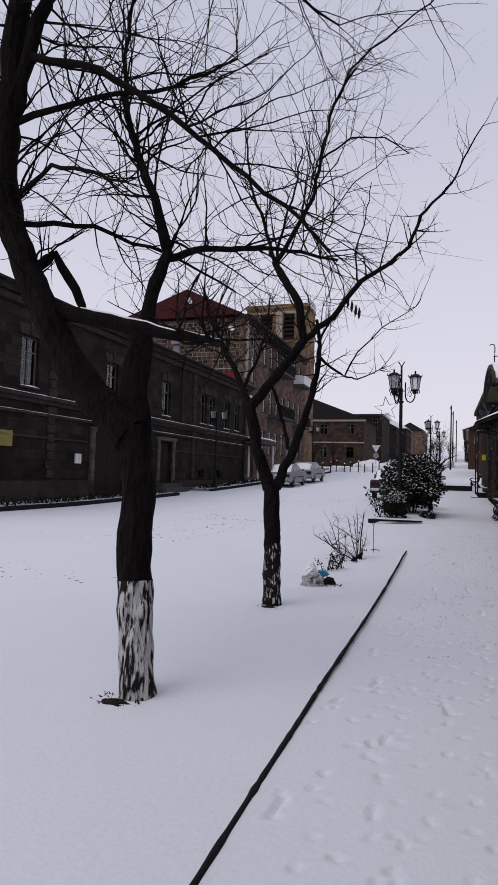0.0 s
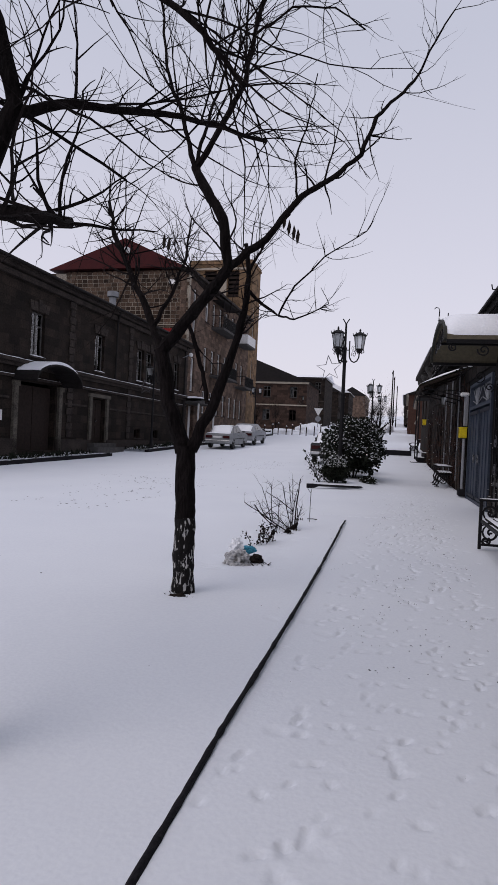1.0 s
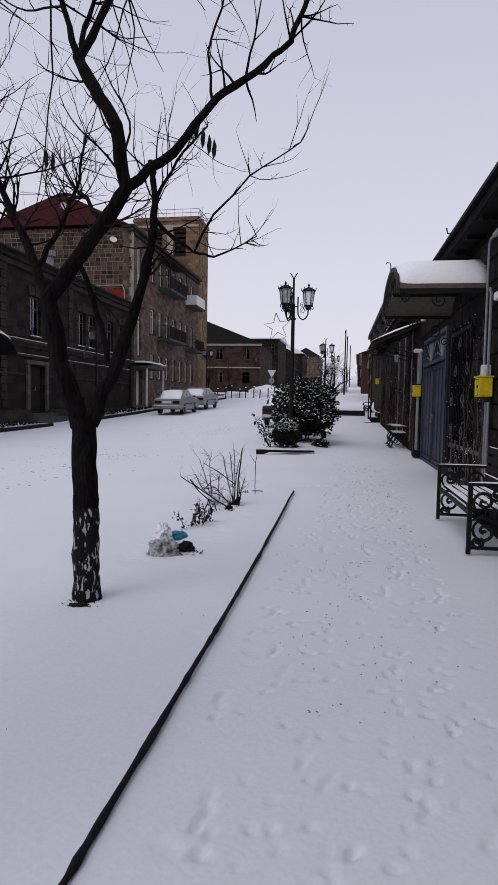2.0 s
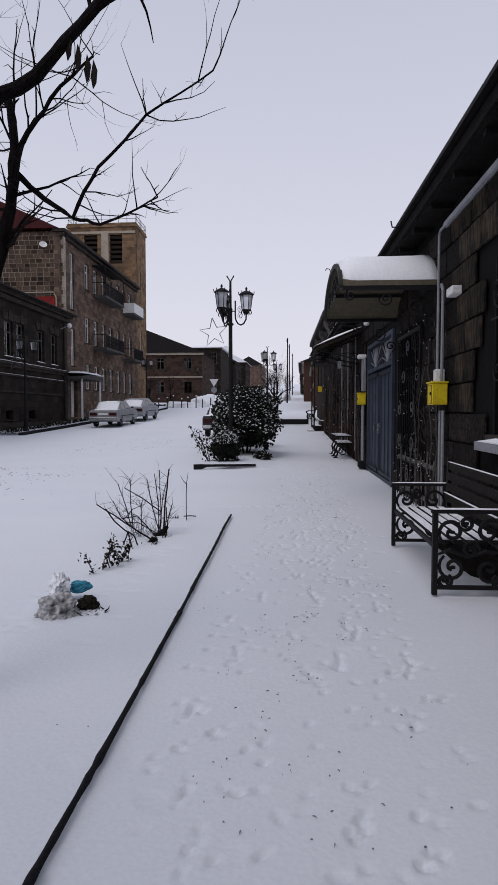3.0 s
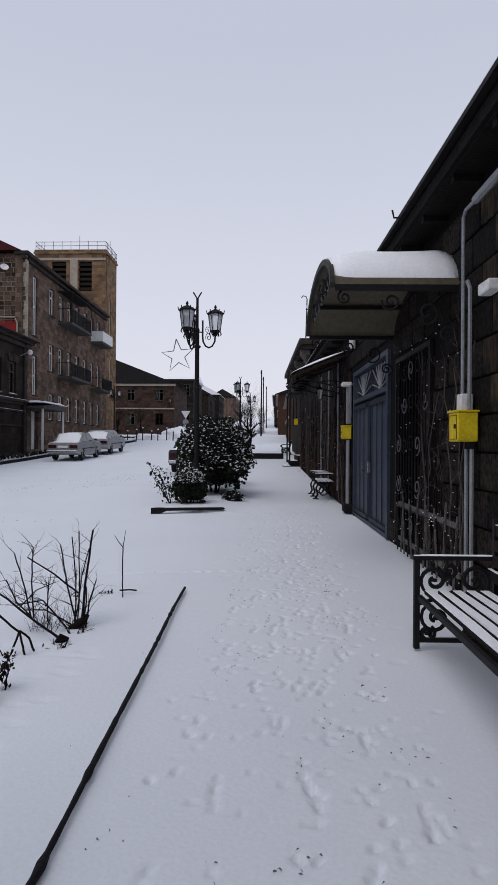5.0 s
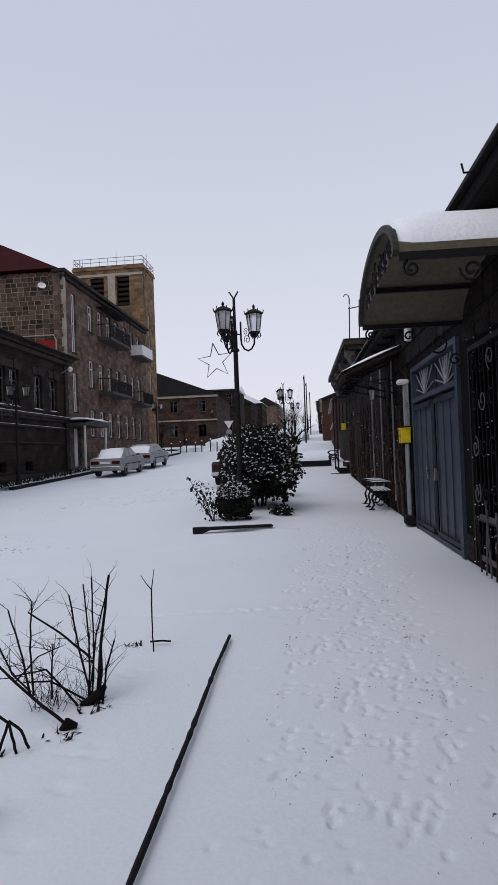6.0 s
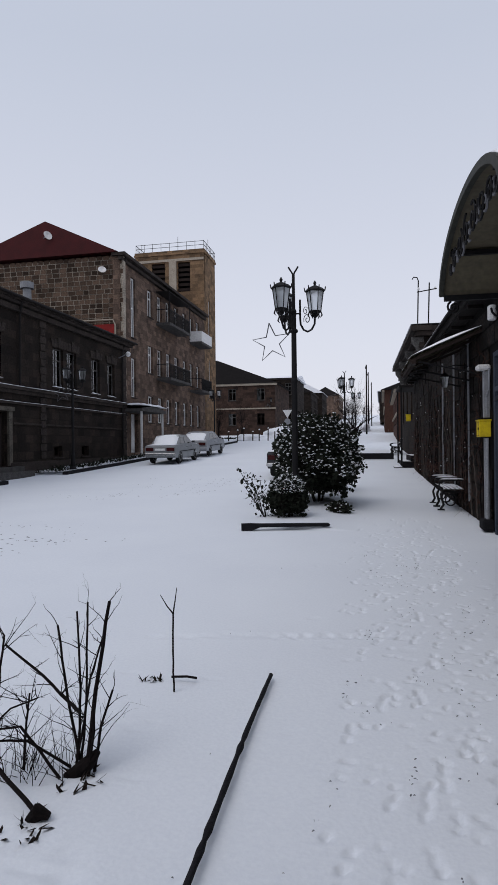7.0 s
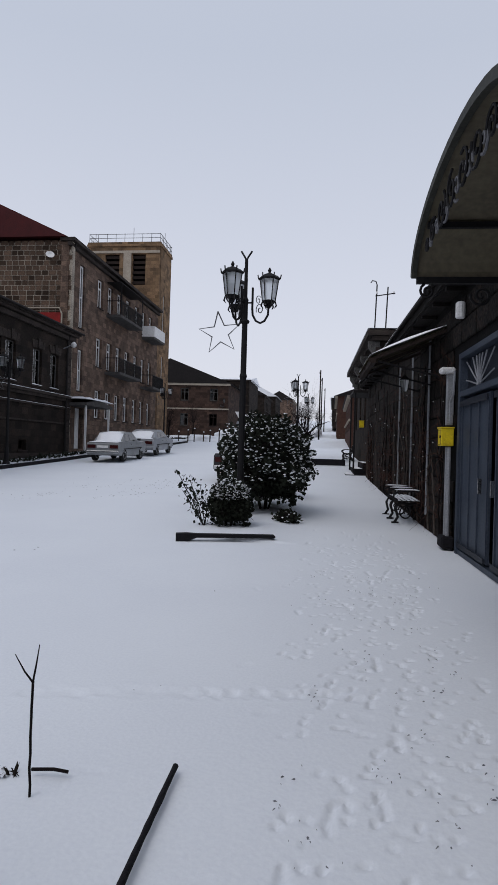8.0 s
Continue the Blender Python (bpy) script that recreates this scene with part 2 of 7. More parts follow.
def holed(u0, u1, z0, z1, holes, thick=0.45):
    """A wall in the plane y = 0, its face towards -y, with openings (u0, u1, z0, z1) right through it."""
    us = sorted({u0, u1, *(h[0] for h in holes), *(h[1] for h in holes)})
    zs = sorted({z0, z1, *(h[2] for h in holes), *(h[3] for h in holes)})
    bm = bmesh.new()
    solid = {}
    for i in range(len(us) - 1):
        for j in range(len(zs) - 1):
            cu, cz = (us[i] + us[i + 1]) / 2, (zs[j] + zs[j + 1]) / 2
            solid[i, j] = not any(h[0] < cu < h[1] and h[2] < cz < h[3] for h in holes)
    vs = {}

    def v(i, j, k):
        if (i, j, k) not in vs:
            vs[i, j, k] = bm.verts.new((us[i], k * thick, zs[j]))
        return vs[i, j, k]
    for (i, j), s in solid.items():
        if not s:
            continue
        bm.faces.new((v(i, j, 0), v(i + 1, j, 0), v(i + 1, j + 1, 0), v(i, j + 1, 0)))
        bm.faces.new((v(i, j, 1), v(i, j + 1, 1), v(i + 1, j + 1, 1), v(i + 1, j, 1)))
        for (a, b), p, q in (((i - 1, j), (i, j), (i, j + 1)), ((i + 1, j), (i + 1, j), (i + 1, j + 1)), ((i, j - 1), (i, j), (i + 1, j)), ((i, j + 1), (i, j + 1), (i + 1, j + 1))):
            if not solid.get((a, b), False):
                bm.faces.new((v(*p, 0), v(*q, 0), v(*q, 1), v(*p, 1)))
    return bm


def window(house, u0, u1, z0, z1, y=0.12, bars=1, cross=0.68, curtain=0.0, frame_mat=None, w=0.06, name="window"):
    """A casement set into an opening of the wall y = 0: frame with bars, glass, sill, and a curtain behind it."""
    fm = frame_mat or WHITEWOOD
    e = 0.004
    bm = boxes((u0 + e, u0 + w, y, y + 0.07, z0 + e, z1 - e), (u1 - w, u1 - e, y, y + 0.07, z0 + e, z1 - e), (u0 + w, u1 - w, y, y + 0.07, z0 + e, z0 + w), (u0 + w, u1 - w, y, y + 0.07, z1 - w, z1 - e))
    for k in range(bars):
        c = u0 + (u1 - u0) * (k + 1) / (bars + 1)
        if bars < 3:
            box(bm, c - w / 2, c + w / 2, y + 0.005, y + 0.065, z0 + w, z1 - w)
    if cross:
        c = z0 + (z1 - z0) * cross
        box(bm, u0 + w, u1 - w, y + 0.008, y + 0.06, c - w / 2, c + w / 2)
    win = part(name, bm, fm, house)
    for k in range(bars if bars > 2 else 0):
        c = u0 + (u1 - u0) * (k + 1) / (bars + 1)
        part("glazing_bar", boxes((c - w / 2, c + w / 2, y + 0.005, y + 0.065, z0 + w, z1 - w)), fm, win)
    part("pane", boxes((u0 + w * 0.6, u1 - w * 0.6, y + 0.03, y + 0.038, z0 + w * 0.6, z1 - w * 0.6)), PANE, win)
    part("sill", boxes((u0 - 0.06, u1 + 0.06, -0.07, 0.12, z0 - 0.07, z0 - 0.004)), DARKTRIM, win)
    if curtain:
        bm = bmesh.new()
        n = max(6, int((u1 - u0) * 14))
        pts = [(u0 + w + (u1 - u0 - 2 * w) * curtain * k / n, y + 0.2 + 0.025 * math.sin(k * 1.9)) for k in range(n + 1)]
        lo = [bm.verts.new((a, b, z0 + 0.02)) for a, b in pts]
        hi = [bm.verts.new((a, b, z1 - 0.02)) for a, b in pts]
        for k in range(n):
            bm.faces.new((lo[k], lo[k + 1], hi[k + 1], hi[k]))
        bmesh.ops.solidify(bm, geom=bm.faces[:], thickness=0.006)
        part("curtain", bm, CURTAIN, win)
    return win


def snow_ridge(bm, x0, x1, y0, y1, z, h, nx=10, ny=3, seed=1, mat=None):
    """A pillow of lying snow on a flat top, thin and uneven at its edges."""
    g = []
    for i in range(nx + 1):
        row = []
        for j in range(ny + 1):
            fx, fy = i / nx, j / ny
            edge = min(1.0, 4 * min(fx, 1 - fx) * nx / 6 + 0.15) * min(1.0, 3 * min(fy, 1 - fy) + 0.25)
            x, y = x0 + (x1 - x0) * fx, y0 + (y1 - y0) * fy
            row.append(bm.verts.new((x, y, z + h * edge * (0.75 + 0.5 * noise.noise((x * 2.3, y * 2.3, seed))))))
        g.append(row)
    lo = [[bm.verts.new((v.co.x, v.co.y, z)) for v in r] for r in g]
    for i in range(nx):
        for j in range(ny):
            bm.faces.new((g[i][j], g[i + 1][j], g[i + 1][j + 1], g[i][j + 1]))
            bm.faces.new((lo[i][j], lo[i][j + 1], lo[i + 1][j + 1], lo[i + 1][j]))
    for i in range(nx):
        bm.faces.new((g[i][0], lo[i][0], lo[i + 1][0], g[i + 1][0]))
        bm.faces.new((g[i][ny], g[i + 1][ny], lo[i + 1][ny], lo[i][ny]))
    for j in range(ny):
        bm.faces.new((g[0][j], g[0][j + 1], lo[0][j + 1], lo[0][j]))
        bm.faces.new((g[nx][j], lo[nx][j], lo[nx][j + 1], g[nx][j + 1]))
    return bm


# ---- the ground ----
SLOPE_Y = (-900, 12, 19, 25, 30, 37, 45, 60, 100, 160, 300, 900)
SLOPE_Z = (0, 0, 0.03, 0.15, 0.28, 0.55, 0.92, 1.6, 3.5, 6.8, 14.8, 40)


def rise(y):
    """Height of the street along its length: level at first, then climbing."""
    return float(np.interp(y, SLOPE_Y, SLOPE_Z))


def make_ground():
    rng = np.random.default_rng(5)
    xs = np.concatenate([[-600, -300, -150, -80, -50, -35, -25], np.arange(-18, -3, 0.75), np.arange(-3, -1.4, 0.2), np.arange(-1.4, -0.2, 0.05), np.arange(-0.2, 2.2, 0.018), np.arange(2.2, 2.75, 0.05), [2.8, 3.2, 4, 6, 10, 20, 50, 120, 300, 600]])
    ys = np.concatenate([[-300, -100, -40, -20, -10, -5, -3], np.arange(-2, 1, 0.06), np.arange(1, 19, 0.022), np.arange(19, 23, 0.08), np.arange(23, 40, 0.5), np.arange(40, 110, 3), [115, 130, 150, 180, 220, 260, 300, 400, 600, 900]])
    X, Y = np.meshgrid(xs, ys, indexing="ij")
    base = np.interp(ys, SLOPE_Y, SLOPE_Z)
    Z = np.broadcast_to(base, X.shape).copy()
    # gentle drifts
    for _ in range(40):
        a, k, ph = rng.uniform(0, 6.28), rng.uniform(0.4, 2.5), rng.uniform(0, 6.28)
        near = np.exp(-((X - 0.5) / 9) ** 2)
        Z += near * 0.0022 / k * np.sin(k * (X * math.cos(a) + Y * math.sin(a)) + ph)

    def dent(x, y, along, across, turn, deep, rim):
        sel_x = np.where(abs(xs - x) < along * 2.2)[0]
        sel_y = np.where(abs(ys - y) < along * 2.2)[0]
        if not len(sel_x) or not len(sel_y):
            return
        s = np.ix_(sel_x, sel_y)
        dx, dy = X[s] - x, Y[s] - y
        u, w = dy * math.cos(turn) + dx * math.sin(turn), dx * math.cos(turn) - dy * math.sin(turn)
        q = (u / along) ** 2 + (w / across) ** 2
        Z[s] += -deep * np.exp(-q ** 3) + 0.45 * rim * np.exp(-((np.sqrt(q) - 1.25) / 0.24) ** 2)
    # two lines of footprints along the pavement
    for lane, y0, step in ((0.55, 1.0, 0.62), (1.2, 0.6, 0.58), (0.9, 4.0, 0.66), (1.55, 7.0, 0.6), (1.05, 9.0, 0.55), (1.4, 10.0, 0.6)):
        y, k = y0, 0
        while y < 20.5:
            x = lane + (0.10 if k % 2 else -0.10) + rng.normal(0, 0.04) + 0.12 * math.sin(y * 0.5 + lane * 4)
            turn = rng.normal(0.05, 0.15)
            for off, size in ((-0.1, 0.028), (-0.05, 0.02), (-0.01, 0.024), (0.04, 0.026), (0.08, 0.02), (0.12, 0.022)):
                if rng.random() < 0.72:
                    dent(x + off * math.sin(turn) + rng.normal(0, 0.01), y + off * math.cos(turn), size, rng.uniform(0.014, 0.024), turn + rng.normal(0, 0.8), rng.uniform(0.009, 0.024), rng.uniform(0.002, 0.006))
            y += step * rng.uniform(0.85, 1.15)
            k += 1
    for _ in range(60):
        dent(rng.uniform(-0.1, 2.0), rng.uniform(0.5, 19), rng.uniform(0.05, 0.09), rng.uniform(0.03, 0.06), rng.uniform(0, 3), rng.uniform(0.002, 0.006), 0.002)
    # scuffs and rims, and the mound of the planter bed
    for _ in range(900):
        lane = rng.choice((0.6, 0.95, 1.3, 1.55))
        dent(lane + rng.normal(0, 0.13), rng.uniform(0.6, 19), rng.uniform(0.022, 0.036), rng.uniform(0.012, 0.017), rng.uniform(0, 3), rng.uniform(0.008, 0.022), rng.uniform(0.001, 0.004))
    for k in range(40):
        dent(-1.1 + 0.05 * k + rng.normal(0, 0.01), 13.05 + 0.01 * k + rng.normal(0, 0.03), 0.05, 0.06, 1.5, 0.008, 0.004)
    for _ in range(60):
        dent(rng.uniform(-1.1, -0.3), rng.uniform(7.8, 12.3), rng.uniform(0.03, 0.08), rng.uniform(0.03, 0.05), rng.uniform(0, 3), rng.uniform(0.006, 0.014), 0.004)
    inside = np.clip((X + 1.75 + 0.02 * (Y - 19)) / 0.2, 0, 1) * np.clip((0.3 - X) / 0.8, 0, 1) ** 1.5 * np.clip((Y - 18.85) / 0.1, 0, 1) * np.clip((28 - Y) / 2, 0, 1)
    Z += 0.09 * inside
    verts = np.stack([X, Y, Z], -1).reshape(-1, 3)
    nx, ny = X.shape
    i, j = np.meshgrid(np.arange(nx - 1), np.arange(ny - 1), indexing="ij")
    a = (i * ny + j).ravel()
    faces = np.stack([a, a + ny, a + ny + 1, a + 1], -1)
    me = bpy.data.meshes.new("ground")
    me.from_pydata(verts.tolist(), [], faces.tolist())
    for p in me.polygons:
        p.use_smooth = True
    me.materials.append(SNOW)
    tagged(new("ground", me), "street and pavement under fresh trodden snow", "ground", kind="structure")


make_ground()


# ---- houses across the street ----
ACROSS = pose(0.75, 9, -0.12, 0, 0, 0.5) @ pose(-0.75, -9, 0)      # the far side runs slightly away from the pavement
FRONT = ACROSS @ pose(-13.9, 0, 0, 0, 0, 90)      # local x runs along the street, local -y faces it


def low_house():
    h = thing("stone_house", FRONT, "long dark two-storey stone house with snow-edged string course", "house")
    wins = [(u, u + 0.95, 4.42, 6.25) for u in (18.2, 23.7, 29.0, 33.9, 35.2, 37.8, 39.7)]
    cellar = [(u, u + 0.8, 1.15, 1.65) for u in (33.9, 36.6)]
    doors = [(23.0, 25.7, 0.5, 3.35), (28.85, 30.3, 0.87, 3.05)]
    part("wall", holed(11.5, 42.3, -0.3, 7.55, wins + cellar + doors), BASALT, h)
    part("side_wall", boxes((11.5, 11.95, 0.46, 11.0, -0.3, 7.55), (41.85, 42.3, 0.46, 11.0, -0.3, 7.55), (11.5, 42.3, 11.0, 11.4, -0.3, 7.55)), BASALT, h)
    # near-black sheets added behind the openings so the rooms read as unlit
    part("dark_backing", boxes((11.96, 41.84, 2.2, 2.3, 0.3, 7.5), (11.96, 41.84, 0.47, 10.9, 3.7, 3.8), (11.96, 41.84, 0.47, 10.9, 0.45, 0.5)), UNLITBLACK, h)
    # eave with moulded cornice and low roof
    bm = boxes((11.3, 42.5, -0.18, 0.0, 7.28, 7.5), (11.2, 42.6, -0.32, 0.3, 7.55, 7.68), (11.1, 42.7, -0.42, 0.3, 7.68, 7.8))
    part("cornice", bm, DARKTRIM, h)
    bm = bmesh.new()
    a = [bm.verts.new(c) for c in ((11.0, -0.5, 7.805), (42.8, -0.5, 7.805), (42.8, 11.9, 7.805), (11.0, 11.9, 7.805), (14.0, 5.7, 8.5), (41.0, 5.7, 8.5))]
    for f in ((0, 1, 5, 4), (2, 3, 4, 5), (0, 4, 3), (1, 2, 5), (3, 2, 1, 0)):
        bm.faces.new([a[i] for i in f])
    part("roof", bm, ROOF, h)
    part("gutter", tube(bmesh.new(), [(11.0, -0.52, 7.78), (42.8, -0.52, 7.78)], 0.06, 8), ROOF, h)
    for z0, z1, d in ((4.02, 4.16, 0.20), (3.86, 4.02, 0.10), (3.42, 3.52, 0.08), (2.58, 2.66, 0.05)):
        segs = [(11.5, 42.3)] if z0 > 3.36 else [(11.5, 22.4), (26.4, 28.4), (30.7, 42.3)]
        for s in segs:
            c = part("string_course", boxes((s[0], s[1], -d, -0.002, z0, z1)), DARKTRIM, h)
            if z0 in (4.02, 3.42):
                part("lying_snow", snow_ridge(bmesh.new(), s[0], s[1], -d, -0.01, z1, 0.05 if z0 > 4 else 0.025, 90, 2, 3), CAP, c, "thin ledge of snow")
    part("plinth", boxes((11.5, 22.9, -0.12, -0.002, -0.3, 1.0), (25.8, 28.8, -0.12, -0.002, -0.3, 1.0), (30.4, 42.3, -0.12, -0.002, -0.3, 1.0)), DARKTRIM, h)
    # quoins: toothed stacks of proud stones
    for u in (20.0, 26.8, 33.0, 41.95):
        for k in range(19):
            z = 1.1 + k * 0.345
            w = 0.26 if k % 2 else 0.19
            part("quoin_stone", boxes((u - w, u + w, -0.06, -0.003, z, z + 0.31), bevel=0.015), DARKTRIM, h)
    for i, (u0, u1, z0, z1) in enumerate(wins):
        w = window(h, u0, u1, z0, z1, 0.14, 1, 0.7, (0.3, 0.0, 0.25, 0.0, 0.2, 0.25, 0.0)[i], FRAMEGREY, 0.055)
        # splayed lintel with keystone, and snow on the sill
        bm = bmesh.new()
        for k in range(-2, 3):
            c = (u0 + u1) / 2 + k * 0.25
            lean = k * 0.05
            prism(bm, [(c - 0.115, z1 + 0.03), (c + 0.115, z1 + 0.03), (c + 0.125 + lean, z1 + (0.5 if k == 0 else 0.4)), (c - 0.125 + lean, z1 + (0.5 if k == 0 else 0.4))], -0.07 if k else -0.1, -0.003)
        part("lintel", bm, DARKTRIM, w)
        part("lying_snow", snow_ridge(bmesh.new(), u0 - 0.05, u1 + 0.05, -0.07, 0.1, z0 - 0.004, 0.07, 8, 2, i), CAP, w)
    for u0, u1, z0, z1 in cellar:
        window(h, u0, u1, z0, z1, 0.2, 1, 0, 0, DARKWOOD, name="cellar_window")
    # plain door with pale jambs
    d = part("door", boxes((28.9, 30.25, 0.2, 0.27, 0.88, 3.02)), DARKWOOD, h)
    for k in range(2):
        for z0, z1 in ((1.05, 1.7), (1.85, 2.85)):
            part("door_panel", boxes((28.98 + k * 0.66, 29.5 + k * 0.66, 0.17, 0.198, z0, z1), bevel=0.012), DARKWOOD, d)
    part("door_handle", boxes((29.6, 29.64, 0.12, 0.165, 1.9, 2.05)), CHROME, d)
    part("door_surround", boxes((28.6, 28.83, -0.1, -0.003, 0.87, 3.1), (30.32, 30.55, -0.1, -0.003, 0.87, 3.1), (28.5, 30.65, -0.14, -0.003, 3.11, 3.28)), WORNSTONE, h, "weathered grey stone door surround")
    part("door_step", boxes((28.4, 30.75, -0.5, -0.13, 0.3, 0.84), (28.2, 30.95, -0.85, -0.5, 0.3, 0.66)), CONCRETE, h)
    # gateway under an arched hood
    for u in (22.75, 25.95):
        part("gate_post", boxes((u - 0.13, u + 0.13, -0.12, -0.003, 0.4, 3.3), (u - 0.18, u + 0.18, -0.16, -0.003, 3.1, 3.3)), WORNSTONE, h, "worn grey stone post")
    part("gate_leaf", boxes((23.05, 24.33, 0.25, 0.32, 0.5, 3.2), (24.37, 25.65, 0.25, 0.32, 0.5, 3.2)), DARKWOOD, h)
    bm = bmesh.new()
    arc = [(24.35 - 1.75 * math.cos(a), 3.35 + 0.75 * math.sin(a)) for a in (math.pi * k / 12 for k in range(13))]
    prism(bm, arc + [(x * 0.97 + 24.35 * 0.03, z - 0.06) for x, z in arc[::-1]], -1.1, -0.003)
    hood = part("arched_hood", bm, ROOF, h)
    bm = bmesh.new()
    arc2 = [(24.35 - 1.75 * math.cos(a), 3.355 + 0.75 * math.sin(a)) for a in (math.pi * (0.16 + 0.6 * k / 12) for k in range(13))]
    prism(bm, [(x + 0.0, z + 0.09 * (0.3 + math.sin(math.pi * i / 12))) for i, (x, z) in enumerate(arc2)] + arc2[::-1], -1.08, -0.02)
    part("lying_snow", bm, CAP, hood, "cap of snow")
    # downpipe, wall lamp and notice board
    part("downpipe", tube(bmesh.new(), [(41.55, -0.3, 7.7), (41.55, -0.1, 7.2), (41.55, -0.09, 1.0)], 0.055, 8), ROOF, h)
    part("downpipe", tube(bmesh.new(), [(30.9, -0.35, 7.7), (31.1, -0.12, 7.2), (31.1, -0.1, 4.2)], 0.05, 8), ROOF, h)
    wl_ = part("wall_lamp", tube(bmesh.new(), [(41.2, -0.02, 6.75), (41.2, -0.5, 6.95)], 0.03, 6), PIPE, h)
    part("lamp_head", lathe(bmesh.new(), [(0.05, 0), (0.13, 0.06), (0.15, 0.2), (0.06, 0.3)], 10, (41.2, -0.6, 6.8)), WHITEWOOD, wl_)
    part("notice_board", boxes((21.6, 22.0, -0.05, -0.004, 1.7, 2.1)), WHITEWOOD, h)
    part("wall_sign", boxes((17.0, 17.9, -0.05, -0.004, 2.2, 2.75)), FADEDYELLOW, h, "faded yellow sign plate")
    part("chimney_pipe", lathe(bmesh.new(), [(0.22, 0), (0.22, 1.1), (0.36, 1.12), (0.36, 1.45), (0.05, 1.5)], 12, (37.6, 3.6, 9.0)), PIPE, h, "grey sheet-metal vent pipe with cap")


def flat_block():
    h = thing("apartment_building", ACROSS @ pose(-14.3, 0, 0, 0, 0, 90), "three-storey brown tuff apartment house with red gable roof", "house")
    wins = []
    for z0, z1 in ((3.2, 5.0), (6.55, 8.42), (10.4, 12.25)):
        for u in (46.9, 48.75, 50.55, 52.4, 54.45, 56.25, 58.15):
            wins.append((u, u + 0.95, z0, z1))
    stair = [(44.05, 44.75, 8.5, 12.3), (44.05, 44.75, 4.7, 7.2)]
    door = [(43.9, 45.1, 1.2, 3.7)]
    part("wall", holed(42.4, 60.8, 0.2, 13.1, wins + stair + door), TUFF, h)
    # sheets added behind the windows, their unlit look put into the colour
    part("dark_backing", boxes((42.9, 60.7, 2.0, 2.1, 0.3, 13.0), (42.9, 60.7, 0.46, 2.0, 5.5, 5.6), (42.9, 60.7, 0.46, 2.0, 9.1, 9.2)), UNLITBLACK, h)
    part("rear_wall", boxes((42.4, 60.8, 10.5, 10.9, 0.2, 13.1), (60.35, 60.8, 0.46, 10.49, 0.2, 13.1)), TUFF, h)
    part("cornice", boxes((42.2, 60.8, -0.2, 0.0, 12.85, 13.05), (42.2, 60.8, -0.42, 0.45, 13.105, 13.3)), DARKTRIM, h)
    # gable end towards the low house
    gable = part("gable_wall", prism(bmesh.new(), [(-0.2, 0.2), (10.9, 0.2), (10.9, 13.1), (-0.2, 13.1)], 42.46, 42.8), MORTAR, h)
    gable.matrix_basis = Matrix(((0, 1, 0, 0), (1, 0, 0, 0), (0, 0, 1, 0), (0, 0, 0, 1)))
    # red sheet roof with a triangular gable
    bm = bmesh.new()
    pts = [(0.0, 13.31), (4.75, 15.5), (10.9, 13.31)]
    a = [bm.verts.new((42.1, y, z)) for y, z in pts]
    b = [bm.verts.new((60.7, y, z)) for y, z in pts]
    bm.faces.new(a)
    bm.faces.new(b[::-1])
    for i, j in ((0, 1), (1, 2), (2, 0)):
        bm.faces.new((a[i], b[i], b[j], a[j]))
    part("roof", bm, REDROOF, h, "dark red sheet-metal roof")
    dish = part("satellite_dish", lathe(bmesh.new(), [(0.02, 0), (0.18, 0.03), (0.28, 0.1), (0.27, 0.12), (0.02, 0.02)], 14), WHITEWOOD, h)
    dish.matrix_basis = pose(41.9, 4.5, 14.5, 75, 0, -30)
    part("dish_arm", rod((0, 0, 0), (0, 0.1, -0.5), 0.02), PIPE, dish)
    dish = part("satellite_dish", lathe(bmesh.new(), [(0.02, 0), (0.16, 0.03), (0.25, 0.1), (0.24, 0.12), (0.02, 0.02)], 14), WHITEWOOD, h)
    dish.matrix_basis = pose(42.1, 1.0, 12.2, 60, 0, -60)
    cu = [0.9, 0.7, 0.5, 0.6, 1, 0.8, 0.4, 1, 0.6, 1, 0.8, 0.9, 0.5, 0.8, 0.9, 0, 0.6, 1, 0.9, 0.7, 0.6]
    for i, (u0, u1, z0, z1) in enumerate(wins):
        window(h, u0, u1, z0, z1, 0.16, 1, 0.7, cu[i], w=0.09)
    for u0, u1, z0, z1 in stair:
        window(h, u0, u1, z0, z1, 0.12, 1, 0.5, 1.0, w=0.09, name="stair_window")
    # balconies
    for u0, u1, z, solid in ((48.5, 53.2, 10.25, False), (48.5, 53.2, 6.4, False), (56.3, 59.4, 10.2, True), (56.3, 59.4, 6.2, False)):
        s = part("balcony", boxes((u0, u1, -1.05, -0.003, z - 0.18, z)), CONCRETE, h)
        if solid:
            part("parapet", boxes((u0, u1, -1.05, -0.97, z + 0.004, z + 0.85), (u0, u0 + 0.08, -0.96, -0.01, z + 0.004, z + 0.85), (u1 - 0.08, u1, -0.96, -0.01, z + 0.004, z + 0.85)), WHITEWOOD, s, "pale painted balcony parapet")
        else:
            part("rail", boxes((u0, u1, -1.03, -0.98, z + 0.9, z + 0.95), (u0, u0 + 0.04, -0.97, -0.01, z + 0.9, z + 0.95), (u1 - 0.04, u1, -0.97, -0.01, z + 0.9, z + 0.95)), IRON, s)
            n = int((u1 - u0) / 0.14)
            for k in range(n + 1):
                part("baluster", rod((u0 + 0.03 + (u1 - u0 - 0.06) * k / n, -1.0, z), (u0 + 0.03 + (u1 - u0 - 0.06) * k / n, -1.0, z + 0.9), 0.022, 4), IRON, s)
